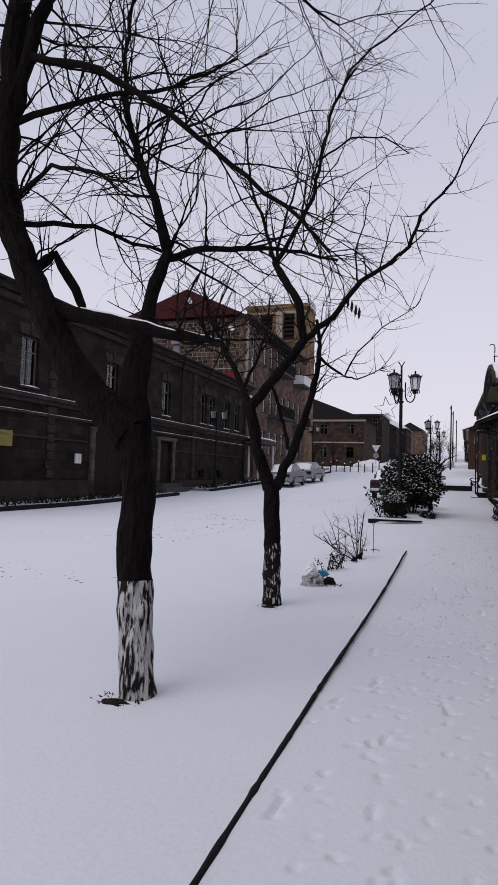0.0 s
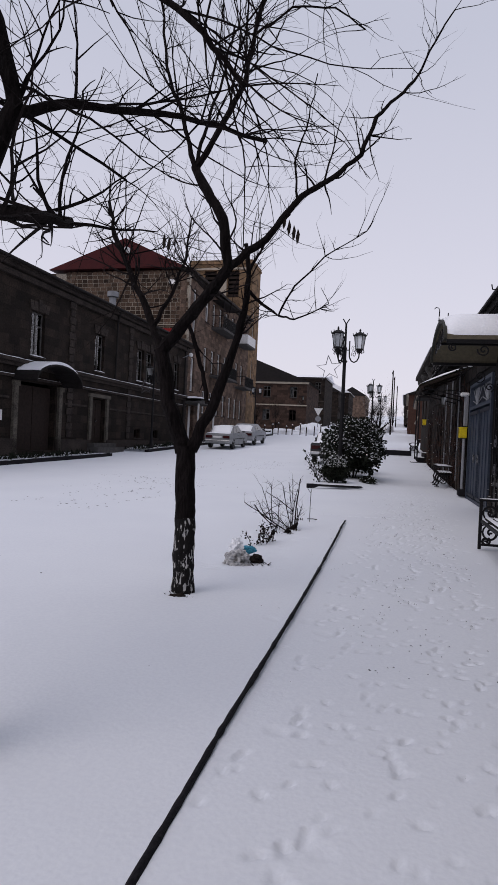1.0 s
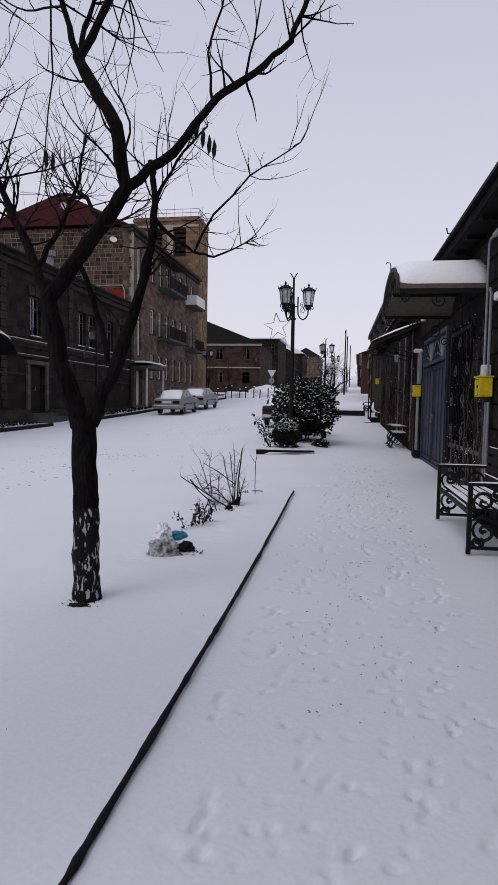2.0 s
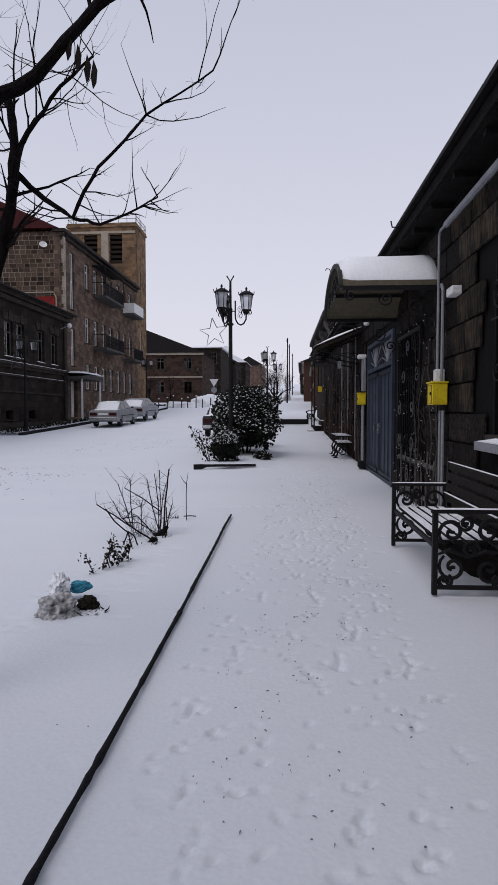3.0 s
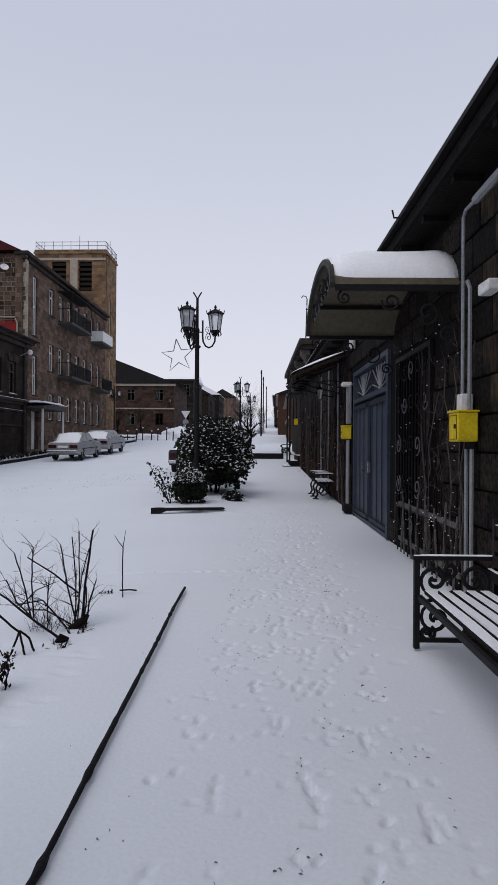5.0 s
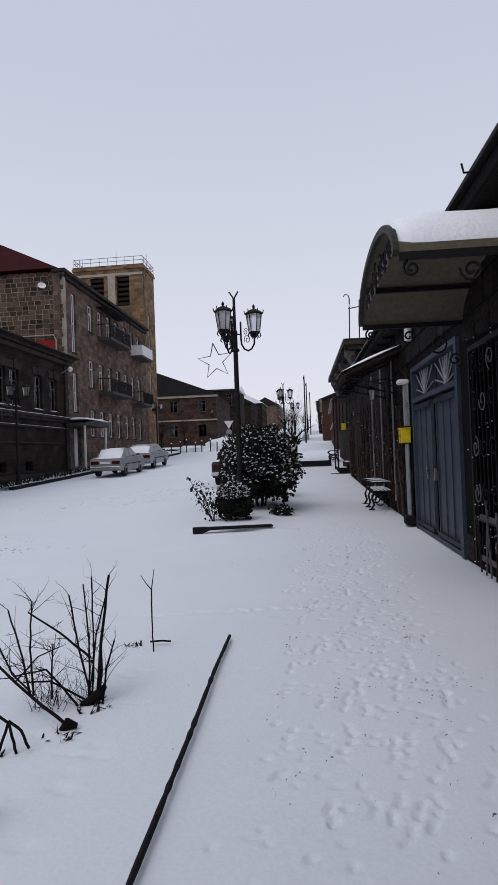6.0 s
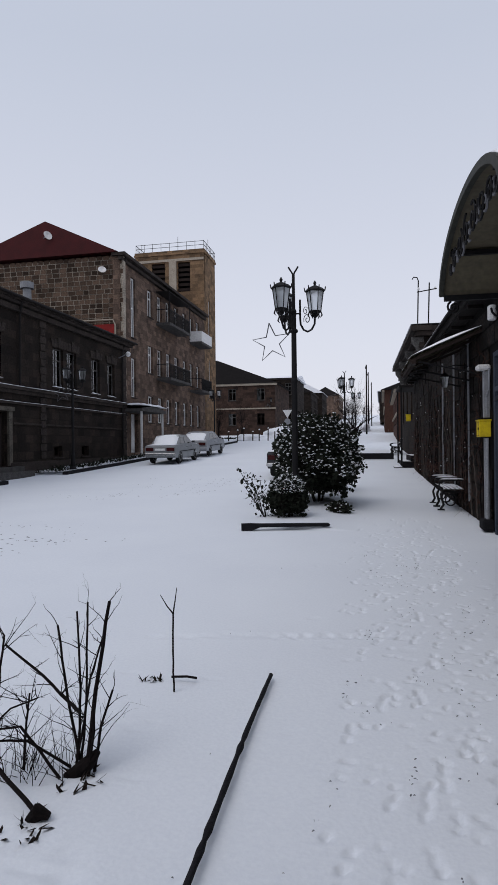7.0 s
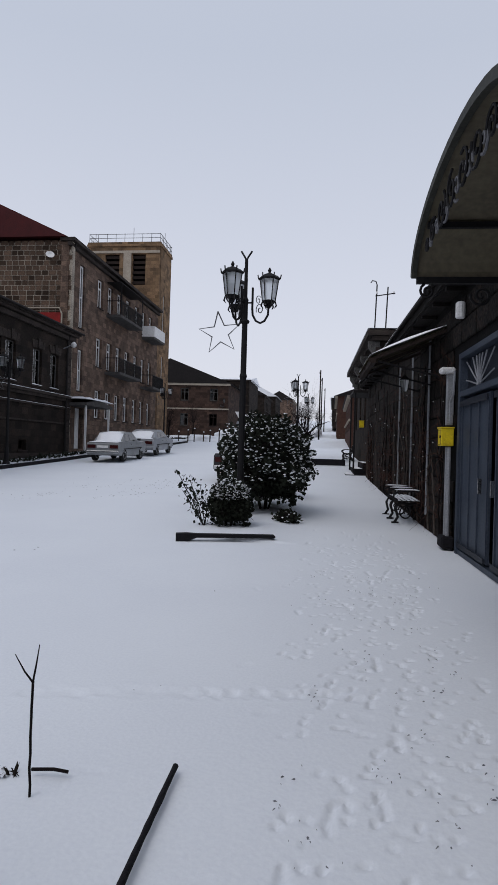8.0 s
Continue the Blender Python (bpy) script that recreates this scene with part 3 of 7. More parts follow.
        if z > 9 and not solid:
            for u in (u0 + 0.05, u1 - 0.05):
                part("awning_post", rod((u, -1.0, z), (u, -1.0, z + 2.15), 0.03, 5), IRON, s)
            part("awning", boxes((u0 - 0.05, u1 + 0.05, -1.0, -0.01, z + 2.15, z + 2.19)), ROOF, s)
    # entrance with a white hood
    d = part("door", boxes((43.95, 45.05, 0.25, 0.32, 1.2, 3.65)), WHITEWOOD, h, "white painted entrance door")
    part("door_panel", boxes((44.05, 44.45, 0.21, 0.248, 1.4, 3.4), (44.55, 44.95, 0.21, 0.248, 1.4, 3.4)), WHITEWOOD, d)
    hood = part("entrance_hood", prism(bmesh.new(), [(42.0, 3.7), (46.2, 3.7), (46.2, 3.85), (44.1, 4.1), (42.0, 3.85)], -1.5, -0.01), CONCRETE, h)
    part("lying_snow", snow_ridge(bmesh.new(), 41.95, 46.25, -1.55, -0.02, 4.06, 0.2, 14, 4, 4), CAP, hood)
    for u in (42.3, 45.9):
        part("hood_post", boxes((u - 0.05, u + 0.05, -1.4, -1.3, 0.9, 3.7)), WHITEWOOD, hood)
    part("downpipe", tube(bmesh.new(), [(42.75, -0.3, 13.2), (42.75, -0.1, 12.7), (42.75, -0.1, 1.2)], 0.06, 8), ROOF, h)
    # stair tower at the far end
    t = part("tower", holed(60.85, 64.6, 0.4, 19.0, [(62.2, 62.7, 6.0, 9.5), (62.2, 62.7, 11.5, 15.0)]), TOWERTUFF, h)
    for z0, z1 in ((6.0, 9.5), (11.5, 15.0)):
        window(h, 62.2, 62.7, z0, z1, 0.1, 0, 0.5, 1.0, w=0.07, name="stair_window")
    sw = part("tower_wall", holed(0, 6.6, 0.4, 19.0, [(1.6, 2.9, 15.6, 18.3), (4.1, 5.3, 15.6, 18.3)], 0.4), TOWERTUFF, h)
    sw.matrix_basis = pose(60.82, 6.6, 0, 0, 0, -90)
    # back walls and added inner sheets, coloured near-black like an unlit tower
    part("tower_back", boxes((60.85, 64.6, 6.2, 6.6, 0.4, 19.0), (64.2, 64.6, 0.46, 6.19, 0.4, 19.0), (61.3, 64.1, 0.5, 6.1, 15.3, 15.4), (61.9, 62.0, 0.5, 6.1, 15.5, 18.9)), UNLITBLACK, h)
    part("tower_cornice", boxes((60.72, 64.7, -0.1, 6.7, 19.01, 19.2), (60.78, 64.66, -0.04, 6.64, 19.21, 19.4)), TOWERTUFF, h)
    part("tower_band", boxes((60.72, 60.818, 0.02, 6.5, 18.4, 18.62), (60.72, 60.818, 2.6, 3.3, 15.5, 18.4)), PALETRIM, h, "pale concrete band")
    for v0 in (1.32, 3.72):
        for k in range(6):
            part("louvre", boxes((60.95, 61.05, v0, v0 + 1.25, 15.7 + k * 0.45, 15.95 + k * 0.45)), DARKWOOD, h)
    for (u0, v0), (u1, v1) in (((60.8, 0), (60.8, 6.5)), ((60.8, 0), (64.6, 0)), ((60.8, 6.5), (64.6, 6.5)), ((64.6, 0), (64.6, 6.5))):
        n = 8
        for z in (19.75, 20.1):
            part("roof_rail", rod((u0, v0, z), (u1, v1, z), 0.022, 4), IRON, h)
        for k in range(n + 1):
            p = (u0 + (u1 - u0) * k / n, v0 + (v1 - v0) * k / n)
            part("rail_post", rod((*p, 19.4), (*p, 20.15 + (0.5 if k == 3 else 0)), 0.02, 4), IRON, h)
    # blocks of the gable wall, proud of their pale joints
    me = {}
    rng = random.Random(3)
    for k in range(3):
        bmx = boxes((-0.02, 0, 0, (0.42, 0.5, 0.36)[k] - 0.034, 0, 0.252), bevel=0.008)
        me[k] = bpy.data.meshes.new("block")
        bmx.to_mesh(me[k])
        bmx.free()
        me[k].materials.append(BLOCK)
    z = 8.3
    while z < 12.95:
        v = -0.2 + rng.uniform(0, 0.2)
        while v < 9.6:
            k = rng.choice((0, 0, 1, 2))
            share("block", me[k], h, pose(42.455 + rng.uniform(-0.006, 0.006), v, z))
            v += (0.42, 0.5, 0.36)[k] + 0.012
        z += 0.29
    part("red_panel", boxes((42.3, 42.42, 0.35, 1.95, 8.0, 9.0)), REDPAINT, h, "red painted sheet panel")
    part("gas_pipe", tube(bmesh.new(), [(42.25, 9, 9.25), (42.25, 0.4, 9.25), (42.25, 0.25, 8.9), (42.25, 0.25, 7.9)], 0.05, 8), PALETRIM, h)


def plain_house(name, x, y, rz, w, d, z0, hgt, ridge, label, wall, roof, cols, rows, snowy=False, gable_front=False):
    h = thing(name, (ACROSS if x < 0 else Matrix()) @ pose(x, y, z0, 0, 0, rz), label, "house")
    wz = hgt / rows
    wins = [(w * (i + 0.5) / cols - 0.5, w * (i + 0.5) / cols + 0.5, j * wz + wz * 0.32, j * wz + wz * 0.8) for i in range(cols) for j in range(rows)]
    part("wall", holed(0, w, -1.0, hgt, wins, 0.4), wall, h)
    part("side_wall", boxes((0, 0.4, 0.41, d, -1.0, hgt), (w - 0.4, w, 0.41, d, -1.0, hgt), (0.41, w - 0.41, d - 0.4, d, -1.0, hgt), (0.5, w - 0.5, 2.0, 2.1, 0, hgt - 0.1)), wall, h)
    part("cornice", boxes((-0.25, w + 0.25, -0.3, -0.004, hgt - 0.25, hgt)), DARKTRIM if wall is BASALT else PALETRIM, h)
    part("string_course", boxes((-0.1, w + 0.1, -0.12, -0.004, hgt / 2 - 0.1, hgt / 2 + 0.06)), DARKTRIM if wall is BASALT else PALETRIM, h)
    for i, q in enumerate(wins):
        window(h, *q, 0.14, 1, 0.7, (0.4, 0, 0.0, 0.3)[i % 4], FRAMEGREY if i % 3 else DARKWOOD, 0.08)
    bm = bmesh.new()
    if gable_front:
        p = [(-0.4, hgt + 0.005), (w / 2, hgt + ridge), (w + 0.4, hgt + 0.005)]
        prism(bm, p, -0.4, d + 0.3)
    else:
        a = [bm.verts.new(c) for c in ((-0.4, -0.45, hgt + 0.005), (w + 0.4, -0.45, hgt + 0.005), (w + 0.4, d + 0.4, hgt + 0.005), (-0.4, d + 0.4, hgt + 0.005), (-0.4, d / 2, hgt + ridge), (w + 0.4, d / 2, hgt + ridge))]
        for f in ((0, 1, 5, 4), (2, 3, 4, 5), (0, 4, 3), (1, 2, 5), (3, 2, 1, 0)):
            bm.faces.new([a[i] for i in f])
    part("roof", bm, CAP if snowy else roof, h, "snow-covered roof" if snowy else "")
    return h


low_house()
flat_block()


BROWNSTONE = coursed("brown_stone", (0.07, 0.044, 0.035), (0.03, 0.022, 0.019), (0.75, 0.75, 0.75), 0.6, 0.34)


def far_houses():
    plain_house("gabled_house", -26.0, 82.0, 0, 14.6, 12, 3.0, 6.2, 3.0, "two-storey brown stone house with dark gabled roof", BROWNSTONE, ROOF, 4, 2, gable_front=True)
    plain_house("snow_roofed_house", -19.0, 106.0, 0, 7.0, 12, 4.2, 8.2, 1.0, "dark two-storey house with snow on its roof", BASALT, ROOF, 3, 2, snowy=True)
    plain_house("village_house", -12.0, 130.0, 90, 14, 8, 6.0, 6.0, 2.4, "low dark stone house with a pitched roof", BASALT, ROOF, 5, 1)
    plain_house("village_house", -11.5, 150.0, 90, 14, 8, 7.0, 6.5, 2.4, "low dark stone house with a snowy pitched roof", BASALT, ROOF, 5, 1, snowy=True)
    plain_house("village_house", -9.5, 185.0, 90, 22, 8, 9.0, 6.5, 2.6, "low grey house far up the street", TUFF, ROOF, 6, 1)
    plain_house("brown_house", 2.1, 78.0, -90, 18, 9, 2.0, 4.0, 1.9, "single-storey brown house with a dark roof", RUST, ROOF, 6, 1)
    plain_house("brown_house", 1.2, 104.0, -90, 20, 9, 3.8, 4.2, 1.8, "single-storey brown house far up the pavement", RUST, ROOF, 6, 1)
    plain_house("brown_house", 0.6, 150.0, -90, 30, 9, 6.3, 4.5, 2.0, "single-storey dark house far up the hill", BASALT, ROOF, 7, 1, snowy=True)


far_houses()

# ---- the near row of houses along the pavement ----
LEAN = 1.9
ROW = pose(2.585, 19.0, 0, 0, 0, -90 + LEAN)      # local x runs back towards the camera, local -y faces the pavement


def row_house():
    h = thing("row_house", ROW, "low dark stone house along the pavement with deep eaves", "house")
    gate = (-0.02, 3.3, 0.0, 3.02)
    door = (3.85, 5.6, 0.1, 2.75)
    win = (8.62, 10.3, 1.22, 2.95)
    win2 = (12.3, 14.0, 1.22, 2.95)
    holes = [gate, door, win, win2]
    part("wall", holed(-15.4, 24.0, -0.4, 4.0, holes, 0.5), MORTARDARK, h)
    # rear walls and an added sheet, near-black for the unlit space inside
    part("rear_wall", boxes((-15.4, 24.0, 7.6, 8.0, -0.4, 4.0), (-15.4, -15.0, 0.51, 7.59, -0.4, 4.0), (23.6, 24.0, 0.51, 7.59, -0.4, 4.0), (-15.0, 23.6, 2.6, 2.7, 0, 3.98)), UNLITBLACK, h)
    # eaves: boarded soffit, fascia, sheet roof
    part("soffit", boxes((-15.4, 24.2, -0.3, 0.3, 4.005, 4.06)), EAVE, h)
    part("fascia", boxes((-15.4, 24.2, -0.34, -0.301, 4.03, 4.16)), EAVE, h)
    for k in range(40):
        u = -15.0 + k
        part("rafter_end", boxes((u, u + 0.09, -0.28, -0.02, 3.94, 4.002)), EAVE, h)
    bm = bmesh.new()
    prism(bm, [(-0.42, 4.165), (4.0, 5.88), (8.3, 4.165), (8.3, 4.2), (4.0, 5.94), (-0.42, 4.21)], -15.5, 24.3)
    roof = part("roof", bm, ROOF, h)
    roof.matrix_basis = Matrix(((0, 1, 0, 0), (1, 0, 0, 0), (0, 0, 1, 0), (0, 0, 0, 1)))
    part("ice_fringe", snow_ridge(bmesh.new(), -15.4, 24.2, -0.41, -0.2, 4.23, 0.03, 160, 2, 9), CAP, h, "thin rim of snow along the eave")
    # gate: two leaves of ribbed sheet in a steel frame under a fan light
    part("gate_frame", boxes((-0.01, 0.1, -0.05, 0.12, 0.02, 3.0), (3.16, 3.29, -0.05, 0.12, 0.02, 3.0), (0.1, 3.16, -0.05, 0.12, 2.92, 3.0), (0.1, 3.16, -0.05, 0.12, 2.35, 2.43), (0.1, 3.16, -0.03, 0.1, 0.02, 0.09)), GATE, h)
    for i, (a, b, yaw) in enumerate(((0.11, 1.5, 0), (1.8, 3.15, 0))):
        leaf = part("gate_leaf", boxes((a, b, 0.0, 0.03, 0.12, 2.31)), GATE, h, "grey-blue painted sheet-steel leaf")
        n = 3
        for k in range(n + 1):
            u = a + 0.03 + (b - a - 0.06) * k / n
            part("rib", boxes((u - 0.018, u + 0.018, -0.02, -0.001, 0.14, 2.29)), GATE, leaf)
        part("rail", boxes((a, b, -0.05, -0.036, 0.13, 0.2)), GATEDARK, leaf)
        part("rail", boxes((a, b, -0.05, -0.036, 2.2, 2.28)), GATEDARK, leaf)
        part("handle", boxes((b - 0.14, b - 0.11, -0.1, -0.055, 1.0, 1.2)) if i == 0 else boxes((a + 0.11, a + 0.14, -0.1, -0.055, 1.0, 1.2)), CHROME, leaf)
    for c in (0.86, 2.4):
        fan = part("fan_light", boxes((c - 0.74, c + 0.74, 0.06, 0.075, 2.44, 2.91)), GATEDARK, h)
        for k in range(9):
            a = math.pi * (0.06 + 0.88 * k / 8)
            f = min(0.68 / max(abs(math.cos(a)), 1e-3), 0.42 / math.sin(a))
            part("ray", rod((c, 0.02, 2.46), (c + f * math.cos(a), 0.02, 2.46 + f * math.sin(a)), 0.011, 5), PIPE, fan, "pale iron ray")
        part("hub", tube(bmesh.new(), [(c + 0.1 * math.cos(math.pi * k / 8), 0.02, 2.46 + 0.1 * math.sin(math.pi * k / 8)) for k in range(9)], 0.012, 5), PIPE, fan)
    # door behind a wrought-iron lattice
    d = part("door", boxes((3.9, 5.55, 0.3, 0.37, 0.12, 2.7)), DARKWOOD, h)
    part("door_panel", boxes((4.0, 4.65, 0.26, 0.298, 0.3, 1.2), (4.8, 5.45, 0.26, 0.298, 0.3, 1.2), (4.0, 4.65, 0.26, 0.298, 1.4, 2.55), (4.8, 5.45, 0.26, 0.298, 1.4, 2.55)), DARKWOOD, d)
    lat = part("lattice", boxes((3.86, 3.91, -0.06, -0.02, 0.1, 2.74), (5.55, 5.6, -0.06, -0.02, 0.1, 2.74), (3.91, 5.55, -0.06, -0.02, 2.68, 2.74), (3.91, 5.55, -0.06, -0.02, 0.62, 0.67)), IRON, h)
    for k in range(11):
        u = 4.0 + 0.15 * k
        part("lattice_bar", rod((u, -0.04, 0.12), (u, -0.04, 2.7), 0.009, 4), IRON, lat)
    for k in range(5):
        for z in (0.4, 0.95, 1.5, 2.05, 2.5):
            part("lattice_scroll", tube(bmesh.new(), scroll((4.05 + 0.33 * k, -0.055, z), 0.14, 0.03, 1.3, k + z, 14, "xz", 1 if k % 2 else -1), 0.008, 4), WIRE if (k + int(z * 4)) % 3 == 0 else IRON, lat)
    for q in (win, win2):
        w = window(h, *q, 0.07, 4, 0.78, 0.0, WHITEWOOD, 0.06)
        part("deep_sill", boxes((q[0] - 0.1, q[1] + 0.1, -0.16, -0.003, q[2] - 0.16, q[2] - 0.075)), PIPE, w, "pale stone window sill")
        part("lying_snow", snow_ridge(bmesh.new(), q[0] - 0.08, q[1] + 0.08, -0.15, -0.01, q[2] - 0.074, 0.05, 10, 2, 5), CAP, w)
        for k in range(9):
            u = q[0] + (q[1] - q[0]) * (k + 0.5) / 9
            part("grille_bar", rod((u, -0.03, q[2]), (u, -0.03, q[3]), 0.008, 4), IRON, w)
        for k in range(4):
            part("grille_scroll", tube(bmesh.new(), scroll((q[0] + 0.2 + 0.42 * k, -0.045, q[3] - 0.35), 0.19, 0.03, 1.4, k, 16, "xz", 1 if k % 2 else -1), 0.011, 5), IRON, w)
            part("grille_scroll", tube(bmesh.new(), scroll((q[0] + 0.2 + 0.42 * k, -0.045, q[2] + 0.62), 0.13, 0.03, 1.3, k + 2, 14, "xz", -1 if k % 2 else 1), 0.009, 5), IRON, w)
        part("grille_rail", rod((q[0], -0.04, q[3] - 0.6), (q[1], -0.04, q[3] - 0.6), 0.012, 5), IRON, w)
    # gas pipe along the wall and its risers
    part("gas_pipe", tube(bmesh.new(), [(7.3, -0.15, 3.68), (24.0, -0.15, 3.8)], 0.04, 8), PIPE, h, "grey painted gas main")
    part("gas_pipe", tube(bmesh.new(), [(7.3, -0.15, 3.68), (7.05, -0.15, 3.69), (6.98, -0.15, 3.64), (6.98, -0.15, 1.8)], 0.017, 8), PIPE, h)
    for u in (6.95, 7.09):
        part("riser_pipe", tube(bmesh.new(), [(u, -0.1, 0.05), (u, -0.1, 1.46)], 0.02, 6), PIPE, h)
    part("bypass_pipe", tube(bmesh.new(), [(7.08, -0.12, 1.74), (7.08, -0.12, 2.95), (7.02, -0.12, 3.03), (6.9, -0.12, 3.03)], 0.02, 6), PIPE, h)
    part("wall_box", boxes((7.38, 7.62, -0.16, -0.04, 2.8, 2.9), bevel=0.01), WHITEWOOD, h, "pale wall light housing")
    part("valve_box", boxes((6.9, 7.02, -0.18, -0.06, 1.8, 1.98), bevel=0.01), WHITEWOOD, h)
    # risers beside the gate
    for du in (-0.32, -0.18):
        part("riser_pipe", tube(bmesh.new(), [(du, -0.12, 0.1), (du, -0.12, 1.6)], 0.03, 8), PIPE, h)
    part("duct", boxes((-0.48, -0.38, -0.13, -0.02, 1.95, 2.75), bevel=0.01), PIPE, h, "grey sheet duct")
    part("duct_cap", boxes((-0.54, -0.34, -0.24, -0.01, 2.76, 2.86), bevel=0.03), WHITEWOOD, h)
    part("bypass_pipe", tube(bmesh.new(), [(-0.2, -0.12, 1.98), (-0.2, -0.12, 2.3), (0.0, -0.12, 2.4), (0.05, -0.12, 2.75)], 0.018, 6), PIPE, h)
    part("pipe_foot", boxes((-0.42, -0.1, -0.22, -0.02, 0.05, 0.24), bevel=0.03), KERB, h)
    part("junction_box", lathe(bmesh.new(), [(0.055, 3.48), (0.07, 3.5), (0.07, 3.7), (0.05, 3.72)], 10, (0.3, -0.12, 0)), WHITEWOOD, h)
    for u in (-2.2, -4.1, -6.0):
        part("downpipe", tube(bmesh.new(), [(u, -0.07, 3.6), (u, -0.07, 0.35)], 0.022, 6), PIPE, h)
    # roof hooks on the eave
    part("roof_hook", tube(bmesh.new(), [(5.3, 0.0, 4.3), (5.3, 0.0, 4.5), (5.3, -0.03, 4.54), (5.3, -0.06, 4.54), (5.3, -0.08, 4.48)], 0.012, 5), IRON, h)
    part("roof_hook", tube(bmesh.new(), [(5.55, -0.38, 4.18), (5.55, -0.48, 4.18), (5.55, -0.5, 4.27)], 0.012, 5), IRON, h)


MORTARDARK = material("dark_mortar", (0.006, 0.005, 0.005), (0.003, 0.003, 0.003), 3, 0.95, 0.5, 30)
DARKBLOCK = material("dark_tuff_block", (0.022, 0.0155, 0.0125), (0.003, 0.003, 0.003), 3.2, 0.85, 0.9, 22, vary=0.6, span=(0.7, 0.98))
BROWNBLOCK = material("brown_tuff_block", (0.048, 0.034, 0.022), (0.007, 0.006, 0.005), 2.6, 0.85, 0.9, 20, vary=0.45, stretch=0.4, span=(0.65, 0.98))
row_house()


def wall_climber():
    """Dry stems of a climber and a low trellis against the wall."""
    rng = random.Random(44)
    t = thing("trellis_fence", ROW @ pose(0, 0, 0), "low grey wooden trellis against the dark wall", "fence")
    for z in (0.18, 0.66):
        part("rail", boxes((4.25, 6.75, -0.1, -0.07, z, z + 0.06), bevel=0.005), FRAMEGREY, t)
    for k in range(14):
        u = 4.3 + 0.18 * k
        part("slat", tube(bmesh.new(), [(u, -0.115, 0.05), (u + 0.12 * (1 if k % 2 else -1), -0.115, 0.7 + 0.1 * (k % 3))], 0.012, 4), FRAMEGREY if k % 3 else DARKWOOD, t)
    c = thing("dry_climber", ROW @ pose(0, 0, 0), "dry leafless climbing plant on the dark wall", "climber")
    fine = bmesh.new()
    for k in range(11):
        u = rng.uniform(5.3, 6.85)
        pts = limb_points([(u, -0.07, 0.05), (u + rng.uniform(-0.2, 0.2), -0.09, 1.0), (u + rng.uniform(-0.4, 0.4), -0.08, rng.uniform(1.6, 2.9))], 5, 0.03, rng)
        for p in pts:
            p.y = min(p.y, -0.06)
        part("stem", tube(bmesh.new(), pts, [0.011 - 0.006 * i / len(pts) for i in range(len(pts))], 5), DRYSTEM if k % 2 else TWIG, c)
        for _ in range(9):
            q = pts[rng.randrange(2, len(pts))]
            shoot(fine, q, Vector((rng.gauss(0, 0.7), -0.15, rng.gauss(0.3, 0.6))), rng.uniform(0.12, 0.4), 0.0035, 0, rng, -0.02, 3)
    tagged(part("fine_growth", fine, DRYSTEM, c, "pale dry twigs"), kind="stuff")
    bm = bmesh.new()
    for _ in range(120):
        lump(bm, Vector((rng.uniform(3.9, 6.85), rng.uniform(-0.13, -0.07), rng.choice((rng.uniform(0.1, 0.9), rng.uniform(0.3, 3.0))))), rng.uniform(0.004, 0.010), 0.7, rng)
    tagged(part("clinging_snow", bm, CAP, c, "crumbs of snow caught in the twigs"), kind="stuff")
    for lo, hi, count in ((-14.5, -9.0, 16), (-9.0, -4.0, 18), (-4.0, -0.7, 18)):
        v = thing("dry_climber", ROW @ pose(0, 0, 0), "brown leafless creeper covering the dark stone wall", "climber", "wall creepers")
        fine = bmesh.new()
        for k in range(count):
            u = rng.uniform(lo, hi)
            top = rng.uniform(1.5, 3.3)
            pts = limb_points([(u, -0.06, rise(19 - u) + 0.02), (u + rng.uniform(-0.15, 0.15), -0.09, 1.0), (u + rng.uniform(-0.4, 0.4), -0.08, top)], 5, 0.03, rng)
            for p in pts:
                p.y = min(p.y, -0.06)
            part("stem", tube(bmesh.new(), pts, [0.016 - 0.009 * i / len(pts) for i in range(len(pts))], 5), DRYSTEM if k % 4 == 0 else TWIG, v)
            for _ in range(10):
                q = pts[rng.randrange(2, len(pts))]
                shoot(fine, q, Vector((rng.gauss(0, 0.7), -0.2, rng.gauss(0.1, 0.6))), rng.uniform(0.15, 0.6), 0.005, 1, rng, -0.03, 3)
        tagged(part("fine_growth", fine, RUST, v, "reddish brown dry twigs"), kind="stuff")
        bm = bmesh.new()
        for _ in range(16):
            lump(bm, Vector((rng.uniform(lo, hi), rng.uniform(-0.16, -0.08), rng.uniform(0.5, 3.0))), rng.uniform(0.006, 0.017), 0.6, rng)
        tagged(part("clinging_snow", bm, CAP, v), kind="stuff")


def dark_wall_foot():
    """A near-black strip added along the foot of the wall, behind the bench."""
    bm = bmesh.new()
    n = 60
    rows = []
    for k in range(n + 1):
        u = 7.0 + 2.8 * k / n
        w = (-0.42 + 0.09 * noise.noise((u * 1.3, 0, 4))) * min(1.0, 0.1 + (u - 7.0) / 0.9, 0.1 + (9.8 - u) / 0.5)
        rows.append([bm.verts.new((u, y, z + 0.01 * noise.noise((u * 4, y * 9, 2)))) for y, z in ((0.0, 0.04), (w * 0.5, 0.035), (w, 0.004), (w - 0.02, -0.06))])
    for p, q in zip(rows, rows[1:]):
        for i in range(3):
            bm.faces.new((p[i], q[i], q[i + 1], p[i + 1]))
    ob = part("dark_wall_strip", bm, DARKSTRIP, smooth=True)
    ob.matrix_world = ROW
    tagged(ob, "near-black uneven strip of ground along the foot of the wall", "soil", kind="structure")


dark_wall_foot()


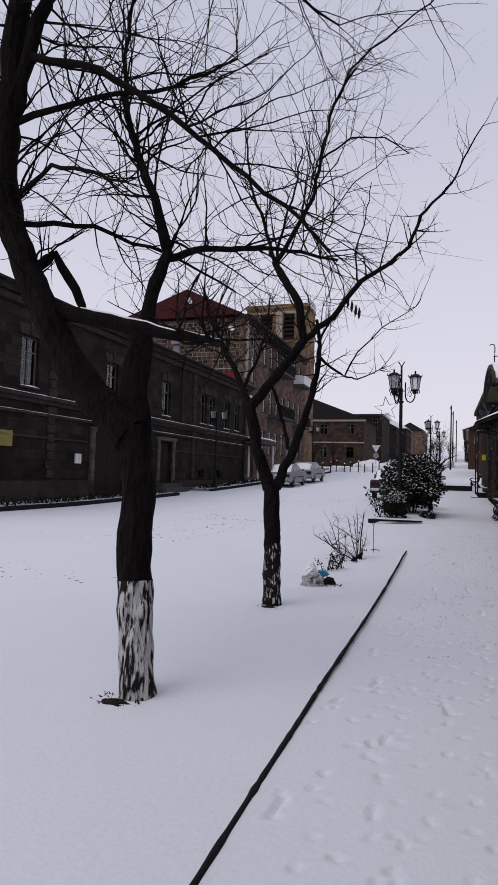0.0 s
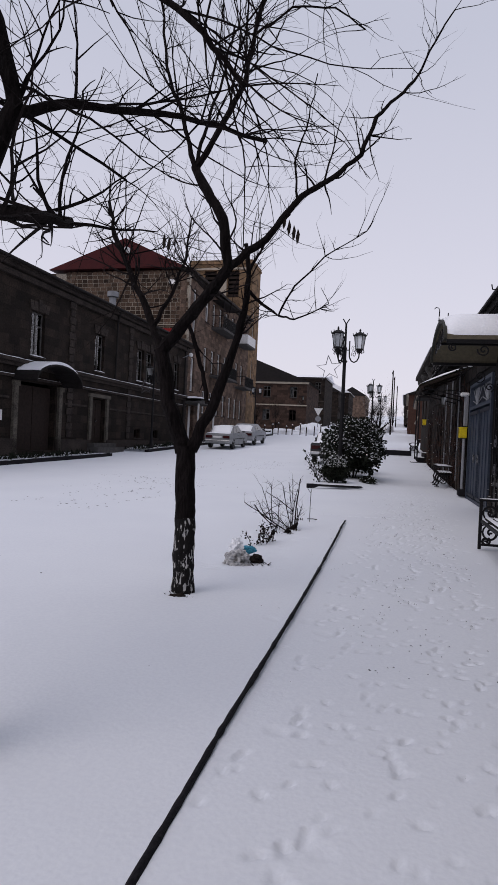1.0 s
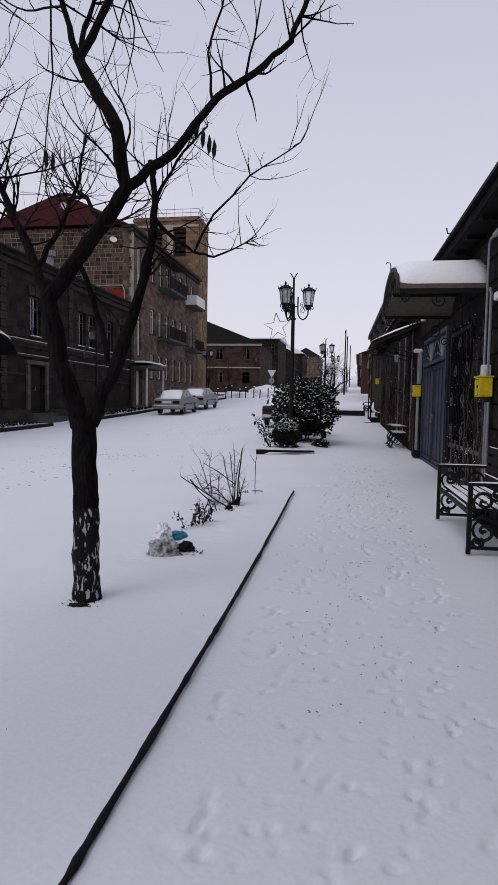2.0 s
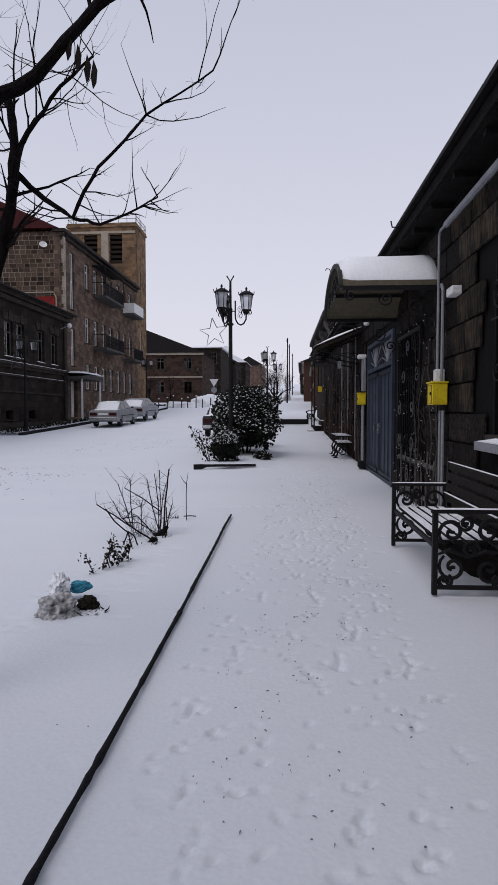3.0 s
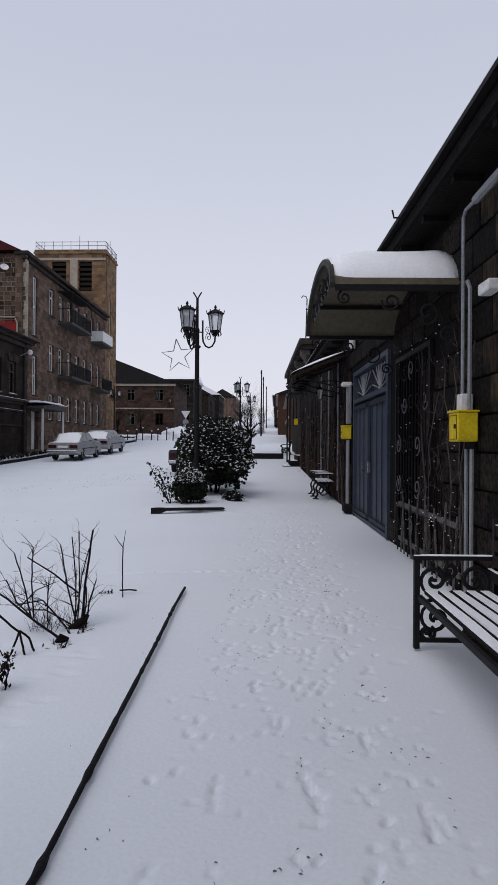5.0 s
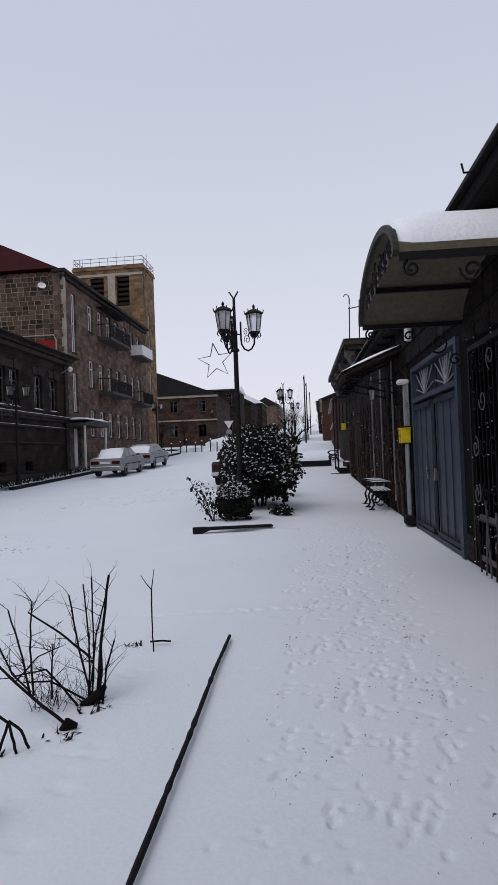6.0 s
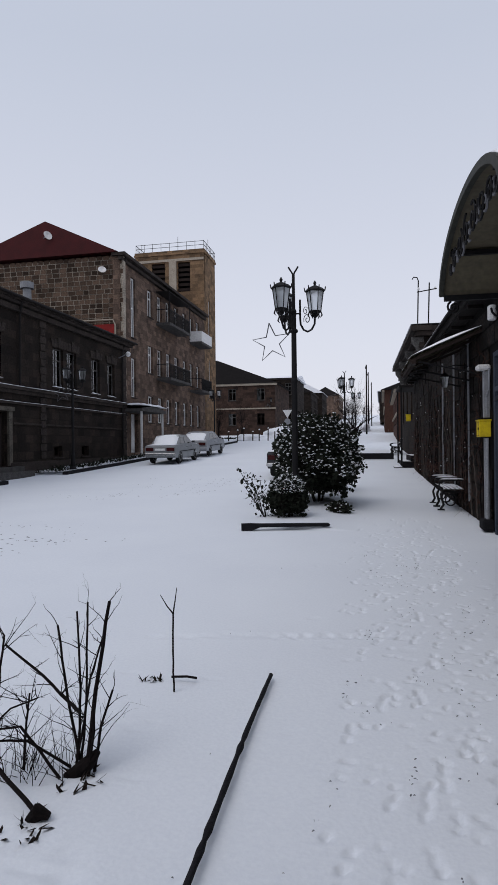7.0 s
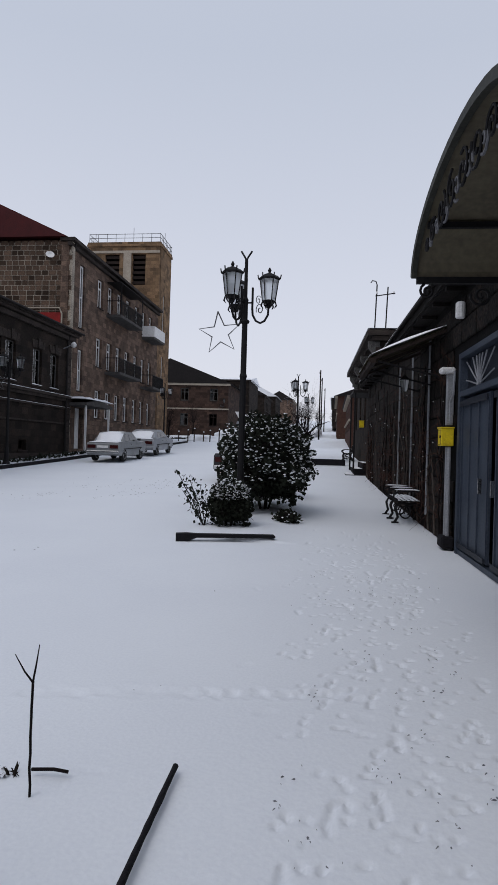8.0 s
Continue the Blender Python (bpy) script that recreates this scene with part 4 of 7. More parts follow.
def wall_lantern():
    t = thing("wall_lantern", ROW @ pose(-2.0, -0.55, 2.62), "small dark iron lantern hanging under the awning", "lantern")
    part("cage", lathe(bmesh.new(), [(0.04, 0), (0.055, 0.02), (0.08, 0.2), (0.09, 0.21)], 6), LANTERNGLASS, t, "dull lantern glass")
    part("cap", lathe(bmesh.new(), [(0.1, 0.212), (0.1, 0.225), (0.04, 0.28), (0.015, 0.3)], 6), IRON, t)
    for k in range(6):
        a = 2 * math.pi * k / 6
        part("glazing_bar", rod((0.057 * math.cos(a), 0.057 * math.sin(a), 0.015), (0.086 * math.cos(a), 0.086 * math.sin(a), 0.212), 0.006, 4), IRON, t)
    part("bracket", tube(bmesh.new(), [(0, 0, 0.3), (0, 0, 0.4), (0, 0.2, 0.44), (0, 0.55, 0.4)], 0.012, 5), IRON, t)


wall_lantern()


DRYSTEM = material("dry_grey_stem", (0.11, 0.095, 0.085), (0.04, 0.034, 0.03), 12, 0.9, 0.3, 60)


def gas_box(u):
    m = ROW @ pose(u, -0.14, 1.53)
    b = thing("gas_meter_box", m, "small yellow sheet-metal gas meter box on the wall pipes", "meter box", "gas meter boxes")
    part("body", boxes((-0.13, 0.13, -0.11, 0.08, 0, 0.27), bevel=0.01), YELLOW, b)
    part("lid", boxes((-0.14, 0.14, -0.125, 0.09, 0.27, 0.29), bevel=0.006), YELLOW, b)
    part("door_seam", boxes((-0.11, 0.11, -0.115, -0.111, 0.02, 0.025), (-0.11, 0.11, -0.115, -0.111, 0.24, 0.245), (-0.11, -0.105, -0.115, -0.111, 0.025, 0.24), (0.105, 0.11, -0.115, -0.111, 0.025, 0.24)), RUST, b)
    part("lock", boxes((0.06, 0.085, -0.125, -0.111, 0.12, 0.16)), IRON, b)
    part("vent_slot", boxes((-0.135, -0.131, -0.06, 0.03, 0.16, 0.2)), IRON, b)
    return b


gb = gas_box(7.02)
copy_thing(gb, ROW @ pose(-0.28, -0.14, 1.62))
copy_thing(gb, ROW @ pose(-16.2, -0.16, 2.45))


CANOPYBAND = material("olive_canopy_band", (0.045, 0.045, 0.036), (0.025, 0.025, 0.022), 4, 0.6, 0.1, 30)


def entrance_canopy():
    c = thing("entrance_canopy", ROW @ pose(5.08, 0, 3.13), "arched sheet canopy over the entrance with a cap of snow", "canopy")
    n, a, r, out = 24, 1.46, 0.52, 1.30
    arc = [(-a * math.cos(math.pi * k / n), r * math.sin(math.pi * k / n)) for k in range(n + 1)]
    inner = [(x * 0.985, z - 0.02) for x, z in arc]
    part("vault", prism(bmesh.new(), arc + inner[::-1], -out, -0.005), CANOPY, c)
    band = [(x * 1.01, z + 0.012) for x, z in arc]
    band_in = [(x * 0.965, max(z * 0.94 - 0.02, -0.03)) for x, z in arc]
    part("front_band", prism(bmesh.new(), band + band_in[::-1], -out - 0.05, -out - 0.002), CANOPYBAND, c)
    for k in (6, 18):
        x, z = arc[k]
        part("purlin", boxes((x * 0.96 - 0.025, x * 0.96 + 0.025, -out + 0.01, -0.02, z - 0.075, z - 0.03)), IRON, c)
    for x in (-a, a - 0.05):
        part("edge_rail", boxes((x, x + 0.05, -out, -0.02, -0.06, -0.003)), IRON, c)
    # scrollwork filling the arch
    for k, (x, s) in enumerate(((-1.05, 0.07), (-0.82, 0.11), (-0.5, 0.15), (-0.16, 0.15), (0.16, 0.15), (0.5, 0.15), (0.82, 0.11), (1.05, 0.07))):
        z = r * math.sqrt(1 - (x / a) ** 2) * 0.5
        part("scroll", tube(bmesh.new(), scroll((x, -out + 0.02, z), s, 0.02, 1.5, 0.5 * k, 18, "xz", 1 if k % 2 else -1), 0.011, 5), IRON, c)
        part("scroll", tube(bmesh.new(), scroll((x + 0.12, -out + 0.03, z * 0.9), s * 0.7, 0.015, 1.4, 2 + k, 16, "xz", -1 if k % 2 else 1), 0.010, 5), WIRE, c)
    # brackets under both springings
    for sx in (-1, 1):
        for k, (y, z, s) in enumerate(((-out + 0.1, -0.13, 0.07), (-0.72, -0.17, 0.1), (-0.35, -0.28, 0.13), (-0.15, -0.5, 0.1))):
            part("bracket_scroll", tube(bmesh.new(), scroll((sx * (a - 0.03), y, z), s, 0.015, 1.5, 2.0 + k, 18, "yz", 1), 0.013, 5), IRON, c)
    # lying snow
    bm = bmesh.new()
    ks = [k / 24 for k in range(25)]
    lo = [(-a * 0.995 * math.cos(math.pi * (0.03 + 0.94 * f)), 0.005 + r * math.sin(math.pi * (0.03 + 0.94 * f))) for f in ks]
    ny = 10
    rows = []
    for j in range(ny + 1):
        y = -out - 0.02 + (out + 0.0) * j / ny
        e = min(1, 0.25 + 5.0 * j / ny)
        rows.append([bm.verts.new((x, y, z + (0.02 + 0.10 * math.sin(math.pi * f) ** 0.7) * e * (1 + 0.25 * noise.noise((x * 3, y * 3, 7))))) for (x, z), f in zip(lo, ks)])
    base = [[bm.verts.new((x, r_[0].co.y, z)) for x, z in lo] for r_ in rows]
    for j in range(ny):
        for k in range(24):
            bm.faces.new((rows[j][k], rows[j][k + 1], rows[j + 1][k + 1], rows[j + 1][k]))
            bm.faces.new((base[j][k], base[j + 1][k], base[j + 1][k + 1], base[j][k + 1]))
        bm.faces.new((rows[j][0], rows[j + 1][0], base[j + 1][0], base[j][0]))
        bm.faces.new((rows[j][24], base[j][24], base[j + 1][24], rows[j + 1][24]))
    for k in range(24):
        bm.faces.new((rows[0][k], base[0][k], base[0][k + 1], rows[0][k + 1]))
        bm.faces.new((rows[ny][k], rows[ny][k + 1], base[ny][k + 1], base[ny][k]))
    part("lying_snow", bm, CAP, c, "thick cap of snow", smooth=True)


entrance_canopy()


def shed_awning():
    c = thing("sheet_awning", ROW @ pose(0, 0, 0), "sloping corrugated sheet awning with snow on top", "awning")
    bm = bmesh.new()
    u0, u1, n = -3.4, -0.9, 26
    hi, lo = [], []
    for k in range(n + 1):
        u = u0 + (u1 - u0) * k / n
        w = 0.018 * math.cos(k * math.pi * 0.9)
        hi.append((bm.verts.new((u, -0.02, 3.62 + w)), bm.verts.new((u, -1.3, 3.1 + w))))
    for a, b in zip(hi, hi[1:]):
        bm.faces.new((a[0], b[0], b[1], a[1]))
    bmesh.ops.solidify(bm, geom=bm.faces[:], thickness=0.012)
    part("sheet", bm, CANOPY, c)
    part("beam", boxes((u0, u1, -1.27, -1.19, 2.98, 3.07)), DARKWOOD, c)
    for u in (u0 + 0.05, -2.1, u1 - 0.05):
        part("rafter", tube(bmesh.new(), [(u, -0.03, 3.55), (u, -1.3, 3.03)], 0.035, 4), DARKWOOD, c)
        part("strut", tube(bmesh.new(), [(u, -0.03, 2.75), (u, -1.15, 3.02)], 0.018, 5), IRON, c)
    bm = snow_ridge(bmesh.new(), u0 + 0.03, u1 - 0.02, -1.28, -0.05, 0, 0.07, 40, 4, 6)
    for v in bm.verts:
        v.co.z += 3.65 + v.co.y * 0.406
    part("lying_snow", bm, CAP, c)


shed_awning()


def corner_house():
    h = thing("corner_house", ROW @ pose(-15.5, 0.45, -0.25), "taller dark stone house with a carved cornice and entrance steps", "house")
    wins = [(-u - 1.0, -u, 3.0, 5.2) for u in (6.0, 9.0, 12.0)]
    door = (-2.6, -1.2, 1.45, 4.0)
    part("wall", holed(-14.0, 0.0, 0.2, 6.2, wins + [door], 0.45), BASALT, h)
    part("side_wall", boxes((-0.45, 0.0, 0.46, 9.0, 0.2, 6.2), (-14.0, -13.55, 0.46, 9.0, 0.2, 6.2), (-13.5, -0.5, 2.2, 2.3, 0.2, 6.1)), BASALT, h)
    part("cornice", boxes((-14.1, 0.12, -0.2, -0.003, 5.75, 5.95), (-14.2, 0.22, -0.35, 0.3, 6.205, 6.4), (-14.3, 0.32, -0.55, 0.3, 6.405, 6.62)), DARKTRIM, h)
    part("side_cornice", boxes((0.003, 0.28, 0.301, 9.0, 6.21, 6.6)), DARKTRIM, h)
    part("flat_roof", boxes((-14.2, 0.2, 0.31, 9.0, 6.62, 6.68)), ROOF, h)
    part("lying_snow", snow_ridge(bmesh.new(), -14.3, 0.3, -0.55, 9.0, 6.685, 0.14, 20, 6, 8), CAP, h)
    # scroll consoles under the cornice
    for u in (-0.15, -4.0, -8.0, -12.0):
        bm = prism(bmesh.new(), [(-0.02, 5.0), (-0.14, 5.05), (-0.17, 5.35), (-0.3, 5.7), (-0.48, 5.95), (-0.5, 6.2), (-0.02, 6.2)], u - 0.14, u + 0.14)
        cst = part("console", bm, FRAMEGREY, h, "carved grey stone console")
        cst.matrix_basis = Matrix(((0, 1, 0, 0), (1, 0, 0, 0), (0, 0, 1, 0), (0, 0, 0, 1)))
    for u in (-0.22, -3.4):
        part("pilaster", boxes((u - 0.22, u + 0.22, -0.1, -0.003, 0.4, 4.9), (u - 0.28, u + 0.28, -0.16, -0.003, 4.7, 4.98)), DARKTRIM, h)
    for q in wins:
        window(h, *q, 0.16, 1, 0.7, 0.5, DARKWOOD)
    part("door", boxes((-2.56, -1.24, 0.22, 0.3, 1.46, 3.96)), RUST, h)
    part("door_hood", boxes((-3.2, -0.6, -1.0, -0.004, 4.15, 4.25)), ROOF, h)
    part("hood_post", boxes((-3.15, -3.08, -0.95, -0.88, 0.8, 4.15)), IRON, h)
    part("hood_post", boxes((-0.72, -0.65, -0.95, -0.88, 0.8, 4.15)), IRON, h)
    for k in range(3):
        s = part("entrance_step", boxes((-3.4 + 0.0, -0.2 - 0.25 * k, -1.25 + 0.36 * k, -0.17, 0.5 + 0.24 * k, 0.74 + 0.24 * k), bevel=0.01), KERB, h, "dark stone step")
        part("lying_snow", snow_ridge(bmesh.new(), -3.35, -0.25 - 0.25 * k, -1.23 + 0.36 * k, -0.9 + 0.36 * k, 0.74 + 0.24 * k, 0.04, 8, 2, k), CAP, s)


corner_house()


def roof_mast(u, out, z, tall, cross):
    a = thing("roof_mast", ROW @ pose(u, out, z), "thin iron mast on the roof carrying wires", "mast")
    part("pole", tube(bmesh.new(), [(0, 0, 0), (0.05, 0.05, tall)], 0.03, 6), IRON, a)
    if cross:
        part("crossbar", rod((-0.1, -0.45, tall - 0.35), (0.1, 0.35, tall - 0.28), 0.025, 5), IRON, a)
        for y in (-0.4, 0.3):
            part("insulator", lathe(bmesh.new(), [(0.03, 0), (0.05, 0.05), (0.03, 0.12)], 8, (0, y, tall - 0.3)), WHITEWOOD, a)
    else:
        part("hook", tube(bmesh.new(), [(0.05, 0.05, tall), (0.05, 0.0, tall + 0.15), (0.05, -0.15, tall + 0.18), (0.05, -0.22, tall + 0.08)], 0.025, 5), IRON, a)


roof_mast(-17.2, 0.35, 6.7, 2.0, False)
roof_mast(-16.6, 0.75, 6.7, 1.75, True)


# ---- street furniture ----
def street_lamp(m, label):
    p = thing("street_lamp", m, label, "street lamp", "street lamps")
    prof = [(0.15, 0), (0.15, 0.12), (0.1, 0.2), (0.085, 0.7), (0.06, 0.8), (0.058, 2.6), (0.07, 2.65), (0.055, 2.7), (0.05, 4.0), (0.06, 4.05), (0.035, 4.1), (0.03, 4.8)]
    part("pole", lathe(bmesh.new(), prof, 12), IRON, p)
    for s in (-1, 1):
        part("finial", tube(bmesh.new(), [(0, 0, 4.78), (s * 0.03, 0, 4.84), (s * 0.1, 0, 4.95)], 0.018, 5), IRON, p)
    part("collar", lathe(bmesh.new(), [(0.075, 0), (0.09, 0.03), (0.075, 0.06)], 12, (0, 0, 3.62)), IRON, p)
    for i, ang in enumerate((4, 124, 244)):
        c, s = math.cos(radians(ang)), math.sin(radians(ang))
        R = lambda r, z: (r * c, r * s, z)
        arm = part("arm", tube(bmesh.new(), [R(0.13, 4.28), R(0.13, 3.9), R(0.14, 3.78), R(0.2, 3.67), R(0.28, 3.63), R(0.36, 3.67), R(0.42, 3.78), R(0.43, 3.95)], 0.021, 7), IRON, p)
        part("tie", rod(R(0.05, 4.0), R(0.13, 4.0), 0.016, 5), IRON, arm)
        sp = [(0.27 + x * 0.6, z) for x, _, z in scroll((0, 0, 3.88), 0.12, 0.02, 1.4, 3.6, 16, "xz", -1)]
        part("arm_scroll", tube(bmesh.new(), [R(a, z) for a, z in sp], 0.009, 4), IRON, arm)
        sp = [(0.24 + x * 0.6, z) for x, _, z in scroll((0, 0, 4.05), 0.09, 0.02, 1.3, 0.6, 14, "xz", 1)]
        part("arm_scroll", tube(bmesh.new(), [R(a, z) for a, z in sp], 0.008, 4), IRON, arm)
        lan = part("lantern", lathe(bmesh.new(), [(0.02, 3.9), (0.05, 3.93), (0.04, 3.97), (0.11, 4.0), (0.125, 4.03), (0.12, 4.04)], 8, R(0.43, 0)), IRON, p)
        part("glass", lathe(bmesh.new(), [(0.115, 4.042), (0.168, 4.42)], 6, R(0.43, 0)), LANTERNGLASS, lan, "pale frosted lantern glass")
        part("cap", lathe(bmesh.new(), [(0.2, 4.425), (0.205, 4.45), (0.15, 4.5), (0.06, 4.54), (0.02, 4.56), (0.035, 4.6), (0.01, 4.65)], 6, R(0.43, 0)), IRON, lan)
        for k in range(6):
            a = 2 * math.pi * k / 6
            x, y = 0.43 * c, 0.43 * s
            part("glazing_bar", rod((x + 0.118 * math.cos(a), y + 0.118 * math.sin(a), 4.03), (x + 0.172 * math.cos(a), y + 0.172 * math.sin(a), 4.43), 0.012, 4), IRON, lan)
            part("crown_spike", rod((x + 0.2 * math.cos(a), y + 0.2 * math.sin(a), 4.44), (x + 0.215 * math.cos(a), y + 0.215 * math.sin(a), 4.52), 0.014, 4), IRON, lan)
            part("drop_leaf", tube(bmesh.new(), [(x + 0.12 * math.cos(a), y + 0.12 * math.sin(a), 4.02), (x + 0.14 * math.cos(a), y + 0.14 * math.sin(a), 3.95), (x + 0.1 * math.cos(a), y + 0.1 * math.sin(a), 3.9)], [0.016, 0.02, 0.006], 4), IRON, lan)
    star = []
    for k in range(11):
        r = 0.40 if k % 2 == 0 else 0.16
        a = radians(97 + 36 * k)
        star.append((-0.44 + r * math.cos(a), -0.1, 3.42 + r * math.sin(a)))
    part("star", tube(bmesh.new(), star, 0.013, 5), WIRE, p, "wire outline of a five-pointed star")
    return p


l1 = street_lamp(pose(-0.975, 20.53, rise(20.5) + 0.1), "black cast-iron three-lantern street lamp with a wire star")
copy_thing(l1, pose(-1.39, 45.0, rise(45), 0, 0, 6))
copy_thing(l1, pose(-1.8, 70.0, rise(70), 0, 0, -5))
copy_thing(l1, pose(-12.6, 32.8, rise(32.8) + 0.05, 0, 0, 20))
copy_thing(l1, pose(-12.6, 56.0, rise(56) + 0.05, 0, 0, 10))
copy_thing(l1, pose(-12.6, 82.0, rise(82) + 0.05, 0, 0, 40))


def ornate_bench():
    """Wrought-iron ends filled with scrolls, timber slats. Local y runs along the seat, local +x to the wall."""
    b = thing("park_bench", pose(1.985, 9.88, 0.0, 0, 0, LEAN), "black wrought-iron bench with scrolled ends and snowy slats", "bench", "benches")
    for sy in (-0.875, 0.875):
        e = part("end_frame", boxes((-0.02, 0.02, sy - 0.02, sy + 0.02, 0.0, 0.65), (0.56, 0.6, sy - 0.02, sy + 0.02, 0.0, 0.95), (0.02, 0.56, sy - 0.015, sy + 0.015, 0.045, 0.075), (-0.03, 0.6, sy - 0.025, sy + 0.025, 0.65, 0.68)), IRON, b)
        part("lying_snow", snow_ridge(bmesh.new(), -0.02, 0.59, sy - 0.022, sy + 0.022, 0.681, 0.012, 10, 2, 2), CAP, e)
        for k, (x, z, r, st, fl) in enumerate(((0.14, 0.22, 0.115, 2.2, 1), (0.13, 0.5, 0.11, -2.0, -1), (0.42, 0.2, 0.12, 0.9, -1), (0.42, 0.5, 0.12, -0.9, 1), (0.28, 0.36, 0.07, 0, 1), (0.08, 0.11, 0.06, 1, -1), (0.5, 0.11, 0.055, 2, 1), (0.24, 0.57, 0.06, 3, 1))):
            part("scroll", tube(bmesh.new(), scroll((x, sy, z), r, 0.022, 1.35, st, 20, "xz", fl), [0.011 + 0.006 * math.sin(i / 20 * 3.1) for i in range(21)], 6), IRON, e)
            part("scroll_eye", lathe(bmesh.new(), [(0.002, -0.014), (0.022, -0.01), (0.022, 0.01), (0.002, 0.014)], 8, (x, sy, z)), IRON, e)
        part("leaf_bar", tube(bmesh.new(), [(0.02, sy, 0.32), (0.12, sy, 0.36), (0.26, sy, 0.3), (0.4, sy, 0.35), (0.56, sy, 0.32)], [0.01, 0.02, 0.012, 0.02, 0.01], 6), IRON, e)
    for k in range(5):
        x = 0.05 + 0.1 * k
        s = part("seat_slat", boxes((x, x + 0.07, -0.855, 0.855, 0.40, 0.43), bevel=0.005), WOODSLAT, b)
        part("lying_snow", snow_ridge(bmesh.new(), x + 0.003, x + 0.067, -0.84, 0.84, 0.431, 0.02, 40, 2, k), CAP, s)
    for k in range(4):
        z = 0.5 + 0.11 * k
        s = part("back_slat", boxes((0.53 + 0.012 * k, 0.555 + 0.012 * k, -0.855, 0.855, z, z + 0.08), bevel=0.005), WOODSLAT, b)
        if k in (0, 3):
            part("lying_snow", snow_ridge(bmesh.new(), 0.53 + 0.012 * k, 0.555 + 0.012 * k, -0.7, 0.9, z + 0.081, 0.025, 30, 1, k), CAP, s)
    part("seat_rail", boxes((0.0, 0.03, -0.855, 0.855, 0.36, 0.398), (0.5, 0.525, -0.855, 0.855, 0.36, 0.398)), IRON, b)


ornate_bench()


def cast_bench(x, y):
    b = thing("park_bench", pose(x, y, rise(y), 0, 0, LEAN), "cast-iron garden bench with curled arms and snow on its slats", "bench", "benches")
    for sy in (-0.75, 0.0, 0.75):
        e = part("leg_frame", tube(bmesh.new(), [(-0.02, sy, 0.02), (0.04, sy, 0.12), (0.0, sy, 0.28), (0.05, sy, 0.4), (0.3, sy, 0.38), (0.46, sy, 0.42), (0.5, sy, 0.6), (0.56, sy, 0.85)], 0.026, 6), IRON, b)
        part("hind_leg", tube(bmesh.new(), [(0.42, sy, 0.4), (0.4, sy, 0.25), (0.5, sy, 0.12), (0.52, sy, 0.02)], 0.024, 6), IRON, e)
        part("foot", boxes((-0.08, 0.06, sy - 0.03, sy + 0.03, 0.0, 0.03)), IRON, e)
        part("foot", boxes((0.46, 0.6, sy - 0.03, sy + 0.03, 0.0, 0.03)), IRON, e)
        part("arm_rest", tube(bmesh.new(), [(0.5, sy, 0.62), (0.3, sy, 0.64), (0.08, sy, 0.63), (-0.04, sy, 0.58), (-0.05, sy, 0.5), (0.01, sy, 0.47), (0.04, sy, 0.42)], 0.022, 6), IRON, e)
        part("arm_scroll", tube(bmesh.new(), scroll((0.2, sy, 0.2), 0.15, 0.03, 1.4, 1, 18, "xz"), 0.016, 5), IRON, e)
        part("lying_snow", snow_ridge(bmesh.new(), -0.03, 0.45, sy - 0.022, sy + 0.022, 0.655, 0.025, 8, 2, 3), CAP, e)
    for k in range(5):
        s = part("seat_slat", boxes((0.03 + 0.09 * k, 0.095 + 0.09 * k, -0.85, 0.85, 0.425, 0.45)), WOODSLAT, b)
        part("lying_snow", snow_ridge(bmesh.new(), 0.033 + 0.09 * k, 0.09 + 0.09 * k, -0.84, 0.84, 0.451, 0.03, 20, 2, k), CAP, s)
    for k in range(4):
        s = part("back_slat", boxes((0.49 + 0.025 * k, 0.51 + 0.025 * k, -0.85, 0.85, 0.52 + 0.1 * k, 0.59 + 0.1 * k)), WOODSLAT, b)
    part("lying_snow", snow_ridge(bmesh.new(), 0.56, 0.59, -0.84, 0.84, 0.892, 0.03, 20, 1, 4), CAP, s)
    return b


b2 = cast_bench(1.93, 22.5)
copy_thing(b2, pose(1.3, 44.0, rise(44), 0, 0, LEAN))


# ---- kerbs and beds ----
def strip(name, x0, x1, y0, y1, h, mat, label, w=0.0, n=12):
    """A kerb that follows the rise of the street, with snow on its top."""
    bm = bmesh.new()
    rows = []
    for k in range(n + 1):
        f = k / n
        x, y = x0 + (x1 - x0) * f, y0 + (y1 - y0) * f
        z = rise(y)
        j = 0.012 * noise.noise((x * 3, y * 3, 1))
        rows.append([bm.verts.new(c) for c in ((x - w + j, y, z - 0.15), (x - w + j, y, z + h), (x + w + j, y, z + h + 0.3 * j), (x + w + j, y, z - 0.15))])
    for a, b in zip(rows, rows[1:]):
        for i in range(4):
            bm.faces.new((a[i], a[(i + 1) % 4], b[(i + 1) % 4], b[i]))
    bm.faces.new(rows[0])
    bm.faces.new(rows[-1][::-1])
    return tagged(part(name, bm, mat), label, "kerb", kind="structure")


# bare dark edging along the pavement
bm = bmesh.new()
edge = []
for k in range(241):
    y = -3.0 + 15.35 * k / 240
    r = 0.0145
    edge.append(((float(np.interp(y, (-3, 2.7, 4.6, 6.6, 8.3, 9.84, 11.6, 12.35), (0.34, 0.21, 0.168, 0.145, 0.112, 0.07, 0.016, 0.0))) + 0.006 * noise.noise((0, y * 0.9, 2)), y, 0.03 + 0.003 * noise.noise((5, y * 1.3, 0))), r * (1 + 0.3 * noise.noise((9, y * 2.5, 3)) + 0.45 * noise.noise((4, y * 14, 3)))))
tube(bm, [p for p, _ in edge], [r for _, r in edge], 8)
tagged(part("pavement_edging", bm, KERB, smooth=True), "narrow dark edging strip standing out of the snow", "edging", kind="structure")

